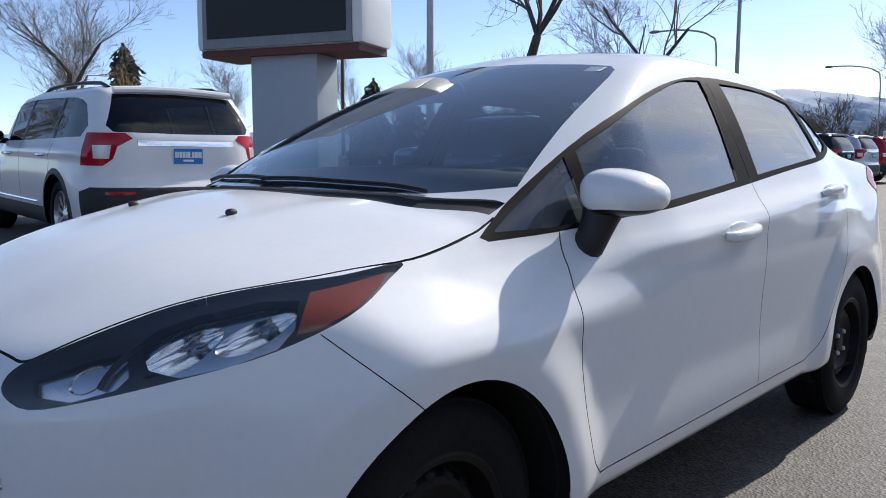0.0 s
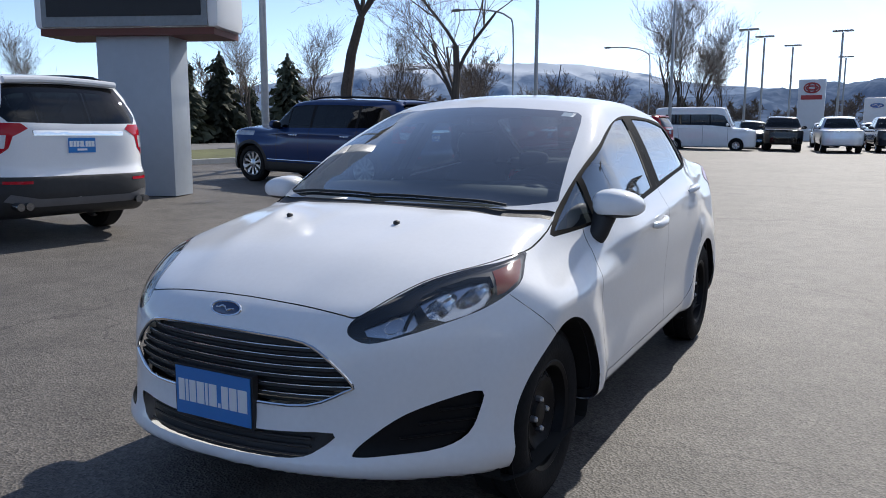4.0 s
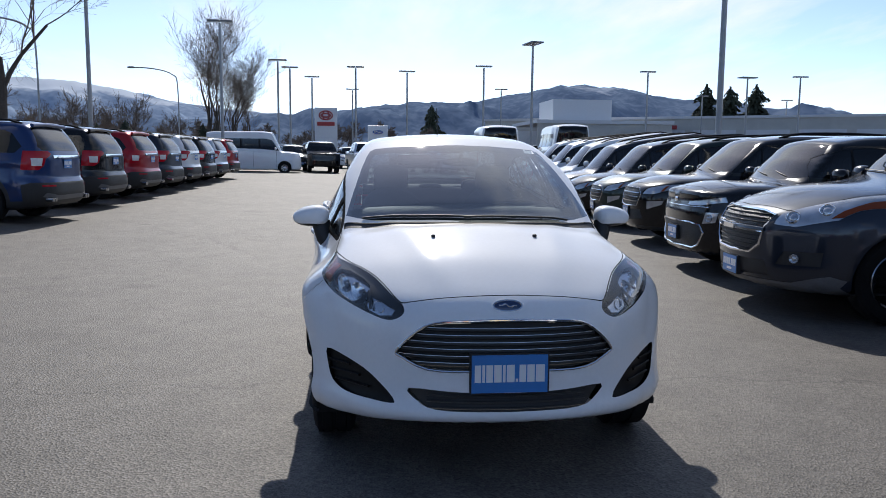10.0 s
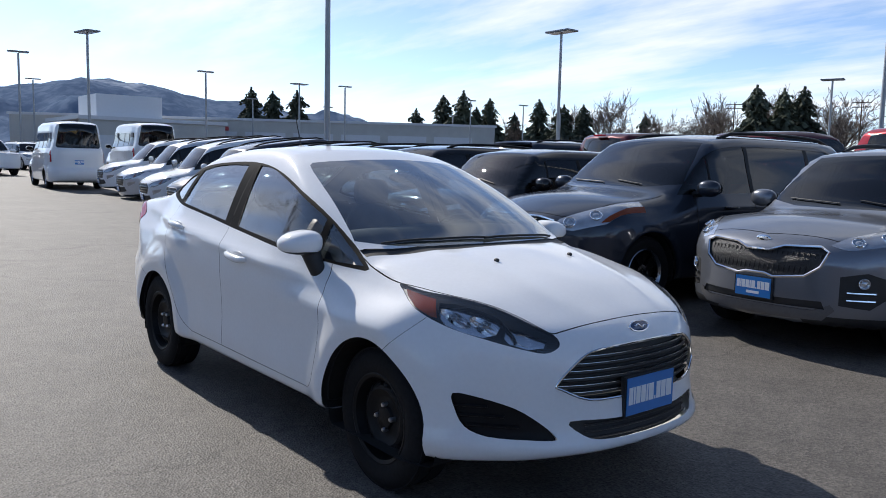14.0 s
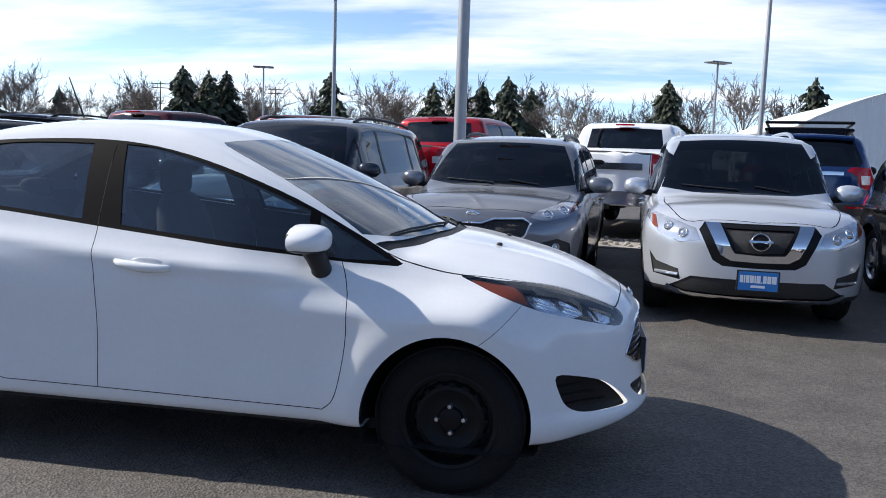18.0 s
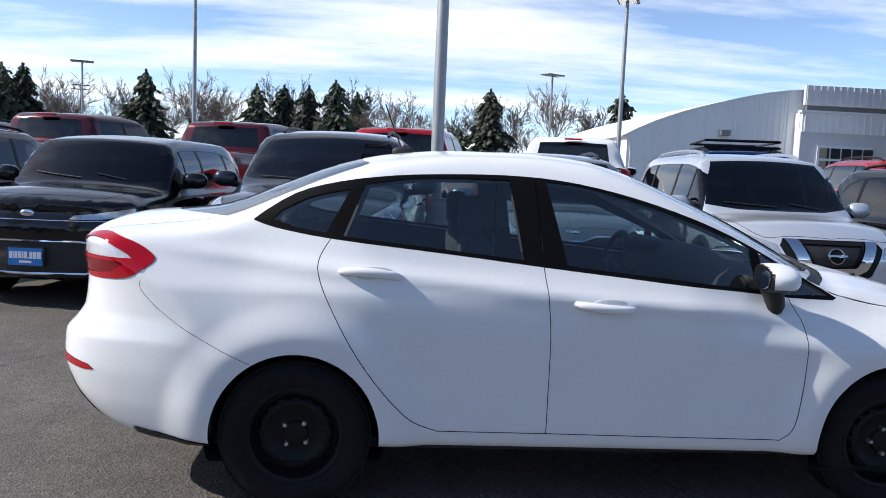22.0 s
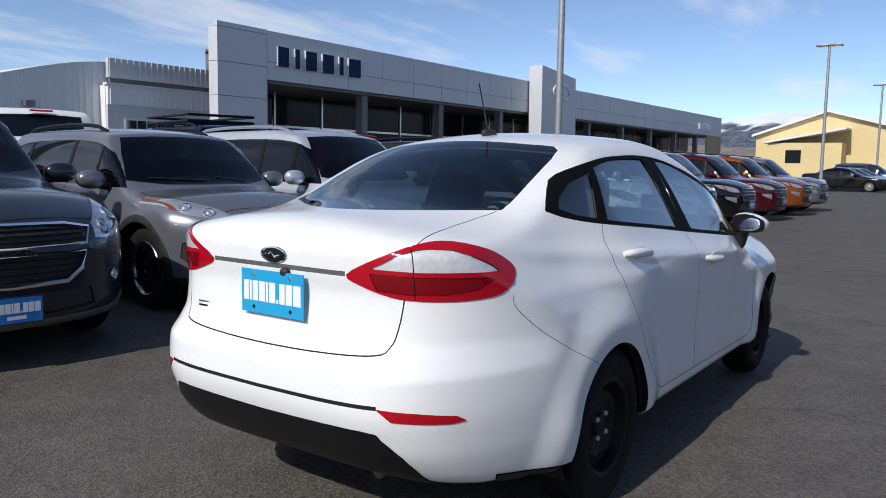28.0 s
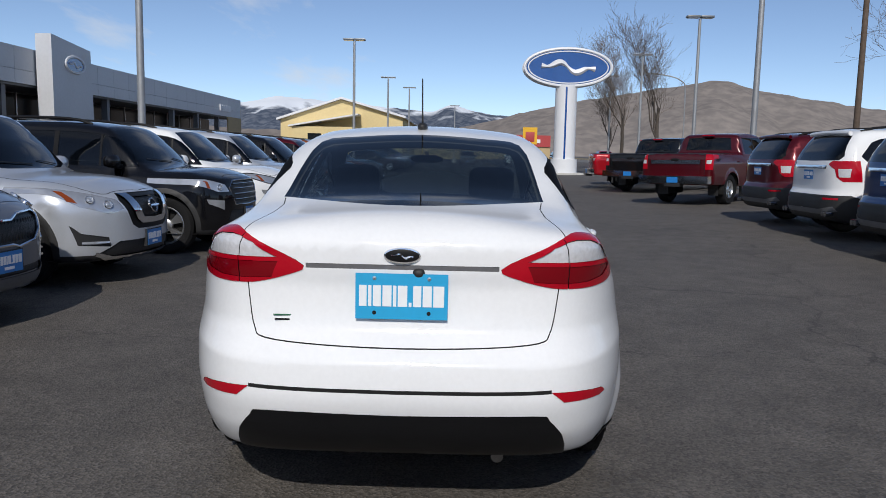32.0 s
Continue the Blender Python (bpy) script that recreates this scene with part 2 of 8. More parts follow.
def asphalt_material():
    m, n, l, b = shader("worn_asphalt")
    co = n.new("ShaderNodeTexCoord")

    def noise_at(scale, detail=6, rough=0.6):
        t = n.new("ShaderNodeTexNoise")
        t.inputs["Scale"].default_value, t.inputs["Detail"].default_value, t.inputs["Roughness"].default_value = scale, detail, rough
        l.new(co.outputs["Object"], t.inputs["Vector"])
        return t

    grit = n.new("ShaderNodeTexVoronoi")
    grit.inputs["Scale"].default_value = 90
    l.new(co.outputs["Object"], grit.inputs["Vector"])
    cell = n.new("ShaderNodeMapRange")
    cell.inputs["From Min"].default_value, cell.inputs["From Max"].default_value = 0.0, 1.0
    cell.inputs["To Min"].default_value, cell.inputs["To Max"].default_value = 0.45, 1.6
    l.new(grit.outputs["Color"], cell.inputs["Value"])
    wide, mid = noise_at(0.35, 5), noise_at(3.0, 8, 0.65)
    tone = n.new("ShaderNodeMath")
    tone.operation = "MULTIPLY_ADD"
    l.new(wide.outputs["Fac"], tone.inputs[0])
    tone.inputs[1].default_value = 0.55
    l.new(mid.outputs["Fac"], tone.inputs[2])
    rng = n.new("ShaderNodeMapRange")
    rng.inputs["From Min"].default_value, rng.inputs["From Max"].default_value = 0.5, 1.05
    rng.inputs["To Min"].default_value, rng.inputs["To Max"].default_value = 0.68, 1.32
    l.new(tone.outputs[0], rng.inputs["Value"])
    mul = n.new("ShaderNodeMath")
    mul.operation = "MULTIPLY"
    l.new(rng.outputs[0], mul.inputs[0])
    l.new(cell.outputs[0], mul.inputs[1])
    col = n.new("ShaderNodeVectorMath")
    col.operation = "SCALE"
    col.inputs[0].default_value = (0.098, 0.088, 0.078)
    # drips of oil, and tar run into a few cracks
    spots = noise_at(0.9, 4, 0.5)
    spot = n.new("ShaderNodeMapRange")
    spot.inputs["From Min"].default_value, spot.inputs["From Max"].default_value = 0.62, 0.72
    spot.inputs["To Min"].default_value, spot.inputs["To Max"].default_value = 1.0, 0.72
    l.new(spots.outputs["Fac"], spot.inputs["Value"])
    bend = n.new("ShaderNodeVectorMath")
    bend.operation = "MULTIPLY_ADD"
    warp = noise_at(0.7, 5, 0.6)
    l.new(warp.outputs["Color"], bend.inputs[0])
    bend.inputs[1].default_value = (1.6, 1.6, 0.0)
    l.new(co.outputs["Object"], bend.inputs[2])
    crack = n.new("ShaderNodeTexVoronoi")
    crack.feature = "DISTANCE_TO_EDGE"
    crack.inputs["Scale"].default_value = 0.16
    l.new(bend.outputs[0], crack.inputs["Vector"])
    line = n.new("ShaderNodeMapRange")
    line.inputs["From Min"].default_value, line.inputs["From Max"].default_value = 0.0008, 0.003
    line.inputs["To Min"].default_value, line.inputs["To Max"].default_value = 0.62, 1.0
    l.new(crack.outputs["Distance"], line.inputs["Value"])
    both = n.new("ShaderNodeMath")
    both.operation = "MULTIPLY"
    l.new(spot.outputs[0], both.inputs[0])
    l.new(line.outputs[0], both.inputs[1])
    all_in = n.new("ShaderNodeMath")
    all_in.operation = "MULTIPLY"
    l.new(both.outputs[0], all_in.inputs[0])
    l.new(mul.outputs[0], all_in.inputs[1])
    l.new(all_in.outputs[0], col.inputs["Scale"])
    l.new(col.outputs[0], b.inputs["Base Color"])
    b.inputs["Roughness"].default_value = 0.72
    bp = n.new("ShaderNodeBump")
    bp.inputs["Strength"].default_value, bp.inputs["Distance"].default_value = 0.6, 0.006
    l.new(grit.outputs["Distance"], bp.inputs["Height"])
    l.new(bp.outputs[0], b.inputs["Normal"])
    return m


ASPHALT = asphalt_material()


# ---- mesh helpers ----
def mesh_object(name, verts, faces, mats, parent=None, label="", smooth=False, normals=None):
    me = bpy.data.meshes.new(name)
    me.from_pydata([tuple(map(float, v)) for v in verts], [], faces)
    for m in mats if isinstance(mats, (list, tuple)) else [mats]:
        me.materials.append(m)
    if smooth:
        me.shade_smooth()
        if normals is not None:
            me.normals_split_custom_set_from_vertices([tuple(map(float, v)) for v in normals])
        else:
            me.set_sharp_from_angle(angle=radians(38))
    me.update()
    ob = new(name, me)
    if parent is not None:
        ob.parent = parent
    if label:
        ob["label"] = label
    return ob


def part(name, bm, material, parent, label="", smooth=True):
    me = bpy.data.meshes.new(name)
    bm.to_mesh(me)
    bm.free()
    me.materials.append(material)
    if smooth:
        me.shade_smooth()
        me.set_sharp_from_angle(angle=radians(35))
    ob = new(name, me)
    if parent is not None:
        ob.parent = parent
    if label:
        ob["label"] = label
    return ob


def box_bm(x0, x1, y0, y1, z0, z1, bevel=0.0, segments=2):
    bm = bmesh.new()
    bmesh.ops.create_cube(bm, size=1)
    for v in bm.verts:
        v.co = Vector((x0 + (v.co.x + 0.5) * (x1 - x0), y0 + (v.co.y + 0.5) * (y1 - y0), z0 + (v.co.z + 0.5) * (z1 - z0)))
    if bevel:
        bmesh.ops.bevel(bm, geom=bm.edges[:], offset=bevel, segments=segments, profile=0.6, affect="EDGES")
    return bm


def lathe(profile, steps=40, axis="y"):
    """Verts and faces of a profile of (radius, along) turned about an axis."""
    verts, faces, k = [], [], len(profile)
    for s in range(steps):
        a = 2 * math.pi * s / steps
        for r, h in profile:
            p = (r * math.cos(a), h, r * math.sin(a)) if axis == "y" else (r * math.cos(a), r * math.sin(a), h)
            verts.append(p)
    for s in range(steps):
        t = (s + 1) % steps
        for i in range(k - 1):
            q = (s * k + i, s * k + i + 1, t * k + i + 1, t * k + i)
            faces.append(q if axis == "y" else q[::-1])
    return verts, faces


def tube(path, radius, sides=8, closed=False):
    """Verts and faces of a round bar along a path; radius may be a list."""
    pts = [Vector(p) for p in path]
    verts, faces, n = [], [], len(path)
    side = None
    for i, p in enumerate(pts):
        a = pts[i - 1] if (i or closed) else p
        b = pts[(i + 1) % n] if (i < n - 1 or closed) else p
        d = (b - a).normalized()
        if side is None or abs(side.dot(d)) > 0.98:
            side = d.orthogonal().normalized()
        side = (side - d * side.dot(d)).normalized()
        up = d.cross(side)
        r = radius[i] if isinstance(radius, (list, tuple)) else radius
        for s in range(sides):
            t = 2 * math.pi * s / sides
            verts.append(p + side * (r * math.cos(t)) + up * (r * math.sin(t)))
    for i in range(n if closed else n - 1):
        j = (i + 1) % n
        for s in range(sides):
            t = (s + 1) % sides
            faces.append((i * sides + s, i * sides + t, j * sides + t, j * sides + s))
    if not closed:
        faces += [tuple(range(sides))[::-1], tuple((n - 1) * sides + s for s in range(sides))]
    return verts, faces


def merge(*pieces):
    verts, faces = [], []
    for v, f in pieces:
        k = len(verts)
        verts += list(v)
        faces += [tuple(i + k for i in q) for q in f]
    return verts, faces


def box(x0, x1, y0, y1, z0, z1):
    v = [(x, y, z) for x in (x0, x1) for y in (y0, y1) for z in (z0, z1)]
    return v, [(0, 1, 3, 2), (4, 6, 7, 5), (0, 4, 5, 1), (2, 3, 7, 6), (0, 2, 6, 4), (1, 5, 7, 3)]


def moved(piece, m):
    return [m @ Vector(v) for v in piece[0]], piece[1]


def ground_height(x, y):
    """The lot is level round the sedan, climbs a little to the south and west, and steps up to the rows of trucks."""
    return 0.17 * min(max((y - 6.5) / 0.8, 0.0), 1.0) + 0.022 * min(max(-2.0 - y, 0.0), 20.0) + 0.006 * min(max(-6.0 - x, 0.0), 60.0)


def thing(name, m, label, category, group=""):
    ob = new(name)
    ob.empty_display_size = 0.2
    ob.matrix_world = m
    return tagged(ob, label, category, group)


# ---- car bodies ----
def curve(*knots):
    """A smooth monotone line through knots of (place, value)."""
    xs, ys = (np.array(c, float) for c in zip(*knots))
    h, d = np.diff(xs), np.diff(ys) / np.diff(xs)
    m = np.zeros(len(xs))
    m[0], m[-1] = d[0], d[-1]
    for i in range(1, len(xs) - 1):
        if d[i - 1] * d[i] > 0:
            w1, w2 = 2 * h[i] + h[i - 1], h[i] + 2 * h[i - 1]
            m[i] = (w1 + w2) / (w1 / d[i - 1] + w2 / d[i])

    def at(x):
        x = np.clip(np.asarray(x, float), xs[0], xs[-1])
        i = np.clip(np.searchsorted(xs, x) - 1, 0, len(h) - 1)
        t = (x - xs[i]) / h[i]
        return ((1 + 2 * t) * ys[i] + t * h[i] * m[i]) * (1 - t) ** 2 + ((3 - 2 * t) * ys[i + 1] - (1 - t) * h[i] * m[i + 1]) * t**2

    return at


def ease(t):
    t = np.clip(t, 0, 1)
    return t * t * (3 - 2 * t)


class Body:
    """A smooth closed body, kept between a top, a bottom, two sides, a nose and a tail."""

    def __init__(self, top, side, nose, tail, bottom, soft=0.022, nose_bow=(0.35, 0.77), tail_bow=(0.02, 2.0), crown=0.14, bow=0.25, mid=-0.4, waist=None, arches=(), lip=0.012, arch_r=0.35):
        self.top, self.side, self.nose, self.tail, self.bottom = top, side, nose, tail, bottom
        self.soft, self.nose_bow, self.tail_bow, self.crown, self.bow, self.mid = soft, nose_bow, tail_bow, crown, bow, mid
        self.waist, self.arches, self.lip, self.arch_r = waist, arches, lip, arch_r

    def depth(self, x, y, z):
        y = np.abs(y)
        y2 = np.minimum(y, 1.1) ** 2
        top = self.top(x + self.bow * np.tanh((x - self.mid) / 0.5) * y2) - self.crown * y2 - z
        w = self.side(z)
        if self.waist:
            w = w + self.waist(x, z)
        for ax, az in self.arches:
            w = w + self.lip * np.exp(-(((np.hypot(x - ax, z - az) - self.arch_r - 0.03) / 0.05) ** 2))
        nose = self.nose(z) - self.nose_bow[0] * y2 - self.nose_bow[1] * y2 * y2 - x
        tail = x - self.tail(z) - self.tail_bow[0] * y2 - self.tail_bow[1] * y2**3
        k = self.soft
        d = np.stack([top, w - y, nose, tail, z - self.bottom(x)])
        low = d.min(0)
        return low - k * np.log(np.exp(-(d - low) / k).sum(0))

    def slope(self, p):
        e, out = 1e-3, []
        for a in np.eye(3) * e:
            out.append(self.depth(*(p - a).T) - self.depth(*(p + a).T))
        n = np.stack(out, 1)
        return n / np.maximum(np.linalg.norm(n, axis=1, keepdims=True), 1e-9)

    def shoot(self, start, way, far=4.0):
        """Where rays from inside leave the body."""
        lo, hi = np.zeros(len(start)), np.full(len(start), far)
        for _ in range(26):
            t = (lo + hi) / 2
            inside = self.depth(*(start + way * t[:, None]).T) > 0
            lo, hi = np.where(inside, t, lo), np.where(inside, hi, t)
        return start + way * lo[:, None]

    def front(self, y, z):
        s = np.stack([np.full(np.shape(y), 0.3), np.asarray(y, float), np.asarray(z, float)], 1)
        return self.shoot(s, np.array([[1.0, 0, 0]]))

    def back(self, y, z):
        s = np.stack([np.full(np.shape(y), -0.3), np.asarray(y, float), np.asarray(z, float)], 1)
        return self.shoot(s, np.array([[-1.0, 0, 0]]))

    def flank(self, x, z, sign):
        s = np.stack([np.asarray(x, float), np.zeros(np.shape(x)), np.asarray(z, float)], 1)
        return self.shoot(s, np.array([[0, float(sign), 0]]))

    def above(self, x, y, z0=0.6):
        s = np.stack([np.asarray(x, float), np.asarray(y, float), np.full(np.shape(x), z0)], 1)
        return self.shoot(s, np.array([[0, 0, 1.0]]))

    def grid(self, rear, fore, height, along, cap, around):
        """Verts and quads by rays from an axis, with a round cap at each end."""
        th = np.linspace(0, 2 * np.pi, around, endpoint=False)
        rings = [(rear, -f) for f in np.linspace(88, 4, cap) * np.pi / 180] + [(x, 0.0) for x in np.linspace(rear, fore, along)]
        rings += [(fore, f) for f in np.linspace(4, 88, cap) * np.pi / 180]
        start, way = [], []
        for x, f in rings:
            start.append(np.stack([np.full(around, x), np.zeros(around), np.full(around, height)], 1))
            way.append(np.stack([np.full(around, np.sin(f)), np.cos(f) * np.sin(th), np.cos(f) * np.cos(th)], 1))
        verts = self.shoot(np.concatenate(start), np.concatenate(way))
        n, faces = len(rings), []
        for i in range(n - 1):
            for j in range(around):
                k = (j + 1) % around
                faces.append([(i + 1) * around + j, (i + 1) * around + k, i * around + k, i * around + j])
        faces.append(list(range(around)))
        faces.append([(n - 1) * around + j for j in range(around)][::-1])
        return verts, faces


def smooth_line(points, steps=6, closed=False):
    """A Catmull-Rom line through 2D points."""
    p = [np.array(q, float) for q in points]
    n, out = len(p), []
    for i in range(n if closed else n - 1):
        a, b, c, d = (p[(i + k) % n] if closed else p[min(max(i + k, 0), n - 1)] for k in (-1, 0, 1, 2))
        for s in range(steps):
            t = s / steps
            out.append(tuple(0.5 * (2 * b + (c - a) * t + (2 * a - 5 * b + 4 * c - d) * t**2 + (3 * b - a - 3 * c + d) * t**3)))
    return out if closed else out + [tuple(p[-1])]


def band(line, width):
    """The outline of a thin strip along a 2D line."""
    p = np.array(line, float)
    d = np.gradient(p, axis=0)
    n = np.stack([-d[:, 1], d[:, 0]], 1) / np.maximum(np.linalg.norm(d, axis=1, keepdims=True), 1e-9) * width / 2
    return [tuple(q) for q in p + n] + [tuple(q) for q in (p - n)[::-1]]


class Shell:
    """A body's skin, cut along outlines into regions that become parts."""

    def __init__(self, body, verts, faces, base="body"):
        # places 3 and 4 run slantwise round the front and rear corners
        self.body, self.v, self.f = body, [(p[0], p[1], p[2], p[0] - abs(p[1]), -p[0] - abs(p[1])) for p in verts], [list(q) for q in faces]
        self.r = [base] * len(self.f)
        self.seams = {}
        self.c = np.array([np.mean([self.v[i] for i in q], axis=0) for q in self.f])

    def _split(self, fi, a, b, i, j):
        q = self.f[fi]
        nx, ny = -(b[1] - a[1]), b[0] - a[0]
        s = math.hypot(nx, ny)
        d = [((self.v[k][i] - a[0]) * nx + (self.v[k][j] - a[1]) * ny) / s for k in q]
        if min(d) > -2e-4 or max(d) < 2e-4:
            return None
        one, two = [], []
        for n in range(len(q)):
            k, m, dk, dm = q[n], q[(n + 1) % len(q)], d[n], d[(n + 1) % len(q)]
            if dk >= -2e-4:
                one.append(k)
            if dk <= 2e-4:
                two.append(k)
            if (dk > 2e-4 and dm < -2e-4) or (dk < -2e-4 and dm > 2e-4):
                t = dk / (dk - dm)
                if k > m:
                    key, t = (m, k, round(1 - t, 4)), t
                else:
                    key = (k, m, round(t, 4))
                if key not in self.seams:
                    self.seams[key] = len(self.v)
                    self.v.append(tuple(p + (q2 - p) * t for p, q2 in zip(self.v[k], self.v[m])))
                one.append(self.seams[key])
                two.append(self.seams[key])
        if len(one) < 3 or len(two) < 3:
            return None
        return one, two

    def cut(self, name, outline, axes, where, only=None):
        """Gives the skin inside an outline, seen along the third axis, to a region. where: a test of face centres."""
        i, j = axes
        pts = [(float(a), float(b)) for a, b in outline]
        lo, hi = np.min(pts, axis=0) - 0.06, np.max(pts, axis=0) + 0.06
        c = self.c
        near = where(c) & (c[:, i] > lo[0]) & (c[:, i] < hi[0]) & (c[:, j] > lo[1]) & (c[:, j] < hi[1])
        cand = [k for k in np.nonzero(near)[0] if only is None or self.r[k] in only]
        boxes = {}
        for k in cand:
            g = [(self.v[m][i], self.v[m][j]) for m in self.f[k]]
            boxes[k] = (min(p[0] for p in g), max(p[0] for p in g), min(p[1] for p in g), max(p[1] for p in g))
        made = []
        for n in range(len(pts)):
            a, b = pts[n], pts[(n + 1) % len(pts)]
            if math.hypot(a[0] - b[0], a[1] - b[1]) < 1e-6:
                continue
            x0, x1, y0, y1 = min(a[0], b[0]), max(a[0], b[0]), min(a[1], b[1]), max(a[1], b[1])
            for k in list(boxes):
                q = boxes[k]
                if q[0] > x1 or q[1] < x0 or q[2] > y1 or q[3] < y0:
                    continue
                got = self._split(k, a, b, i, j)
                if got:
                    self.f[k] = got[0]
                    self.f.append(got[1])
                    self.r.append(self.r[k])
                    t = len(self.f) - 1
                    made.append(t)
                    for m in (k, t):
                        g = [(self.v[w][i], self.v[w][j]) for w in self.f[m]]
                        boxes[m] = (min(p[0] for p in g), max(p[0] for p in g), min(p[1] for p in g), max(p[1] for p in g))
        if made:
            self.c = np.concatenate([self.c, np.zeros((len(made), 5))])
        keys = list(boxes)
        if keys:
            mid = np.array([[sum(d) / len(self.f[k]) for d in zip(*[self.v[m] for m in self.f[k]])] for k in keys])
            self.c[keys] = mid
            for k, yes in zip(keys, inside(mid[:, i], mid[:, j], pts)):
                if yes:
                    self.r[k] = name
        return self

    def take(self, name, keep=None):
        """The verts, faces and normals of a region, or of several."""
        used, faces = {}, []
        names = {name} if isinstance(name, str) else set(name)
        for n, (q, r) in enumerate(zip(self.f, self.r)):
            if r in names and (keep is None or keep(self.c[n])):
                faces.append([used.setdefault(k, len(used)) for k in q])
        if not faces:
            return None
        verts = np.array([self.v[k][:3] for k in used])
        return verts, faces, self.body.slope(verts)

    def sheet(self, name, region, material, parent, label="", push=0.0, keep=None):
        got = self.take(region, keep)
        if got is None:
            return None
        v, f, n = got
        return mesh_object(name, v + n * push, f, material, parent, label, True, n)


def inside(x, y, pts):
    """Which of many points lie within an outline."""
    hit, k = np.zeros(len(x), bool), len(pts) - 1
    for n in range(len(pts)):
        (x1, y1), (x2, y2) = pts[n], pts[k]
        if y1 != y2:
            hit ^= ((y1 > y) != (y2 > y)) & (x < (x2 - x1) * (y - y1) / (y2 - y1) + x1)
        k = n
    return hit


def flank_test(sign, least=0.3):
    return lambda c: c[:, 1] * sign > least


def front_test(x):
    return lambda c: c[:, 0] > x


def rear_test(x):
    return lambda c: c[:, 0] < x


# ---- ground ----
gx, gy = (-2500.0, -66.0, -6.0, 2500.0), (-2500.0, -22.0, -2.0, 6.5, 7.3, 2500.0)
ground = mesh_object("ground", [(x, y, ground_height(x, y)) for y in gy for x in gx], [(k + 4 * r, k + 1 + 4 * r, k + 5 + 4 * r, k + 4 + 4 * r) for r in range(5) for k in range(3)], ASPHALT)
tagged(ground, "worn grey asphalt of a wide car sales lot", "ground", kind="structure")


# ---- the white sedan ----
WB = 1.244
SEDAN_TOP = curve((-2.4, 1.05), (-2.2, 1.105), (-2.1, 1.122), (-1.9, 1.14), (-1.72, 1.165), (-1.6, 1.20), (-1.4, 1.285), (-1.2, 1.365), (-1.05, 1.412), (-0.9, 1.442),
                  (-0.6, 1.47), (-0.3, 1.474), (0.0, 1.452), (0.15, 1.418), (0.4, 1.33), (0.66, 1.222), (0.9, 1.105), (1.05, 1.027), (1.13, 1.0), (1.22, 0.989), (1.44, 0.945), (1.64, 0.893), (1.86, 0.80), (2.0, 0.725), (2.15, 0.62))
SEDAN_SIDE = curve((0.1, 0.76), (0.2, 0.81), (0.3, 0.838), (0.38, 0.842), (0.5, 0.838), (0.62, 0.841), (0.75, 0.848), (0.86, 0.842), (0.93, 0.815), (1.0, 0.778), (1.1, 0.73), (1.2, 0.68), (1.3, 0.622), (1.38, 0.565), (1.5, 0.46))
SEDAN_RIDGE = curve((0.9, 0.0), (1.2, 0.007), (1.7, 0.006), (1.9, 0.0))
SEDAN_NOSE = curve((0.1, 1.86), (0.2, 1.98), (0.25, 2.045), (0.30, 2.07), (0.37, 2.042), (0.45, 2.03), (0.55, 2.028), (0.65, 2.015), (0.72, 1.985), (0.79, 1.93), (0.86, 1.84), (0.95, 1.7))
SEDAN_TAIL = curve((0.15, -1.9), (0.22, -2.05), (0.32, -2.17), (0.42, -2.245), (0.55, -2.285), (0.64, -2.28), (0.70, -2.235), (0.76, -2.20), (0.88, -2.188), (0.95, -2.2), (1.02, -2.203), (1.07, -2.175), (1.11, -2.12), (1.16, -2.0))


def sedan_waist(x, z):
    rear = ease((-0.95 - x) / 0.6)
    fore = ease((x - 0.3) / 0.75)
    nose = 0.014 * ease((x - 0.9) / 0.3)
    line = 0.014 * np.exp(-(((z - (0.885 - 0.075 * x)) / 0.035) ** 2)) * ease((x + 1.9) / 0.4) * ease((1.2 - x) / 0.5)
    return line - nose - rear * (0.002 + 0.068 * ease((z - 0.6) / 0.4)) - fore * 0.125 * ease((z - 0.70) / 0.2)


class SedanBody(Body):
    """Adds the flares over the wheels and the two soft ridges that run down the hood."""

    def depth(self, x, y, z):
        flare = sum(0.022 * ease((0.55 - np.hypot(x - ax, z - az)) / 0.15) for ax, az in ((WB, 0.30), (-WB, 0.30)))
        y = np.sign(y) * np.maximum(np.abs(y) - flare * ease((np.abs(y) - 0.45) / 0.2), 0.0)
        ridge = SEDAN_RIDGE(x) * np.exp(-(((np.abs(y) - 0.40 + 0.22 * (x - 1.1)) / 0.07) ** 2))
        return Body.depth(self, x, y, z - ridge)


sedan = SedanBody(SEDAN_TOP, SEDAN_SIDE, SEDAN_NOSE, SEDAN_TAIL, curve((-2.4, 0.325), (-2.15, 0.29), (-1.9, 0.255), (-1.6, 0.25), (-1.0, 0.258), (1.0, 0.255), (1.5, 0.22), (1.8, 0.24), (2.0, 0.272), (2.2, 0.29)), soft=0.018, waist=sedan_waist,
             arches=((WB, 0.30), (-WB, 0.30)), lip=0.004, tail_bow=(0.02, 1.66), arch_r=0.36)
sv, sf = sedan.grid(-1.45, 1.25, 0.62, 150, 44, 220)
skin = Shell(sedan, sv, sf)

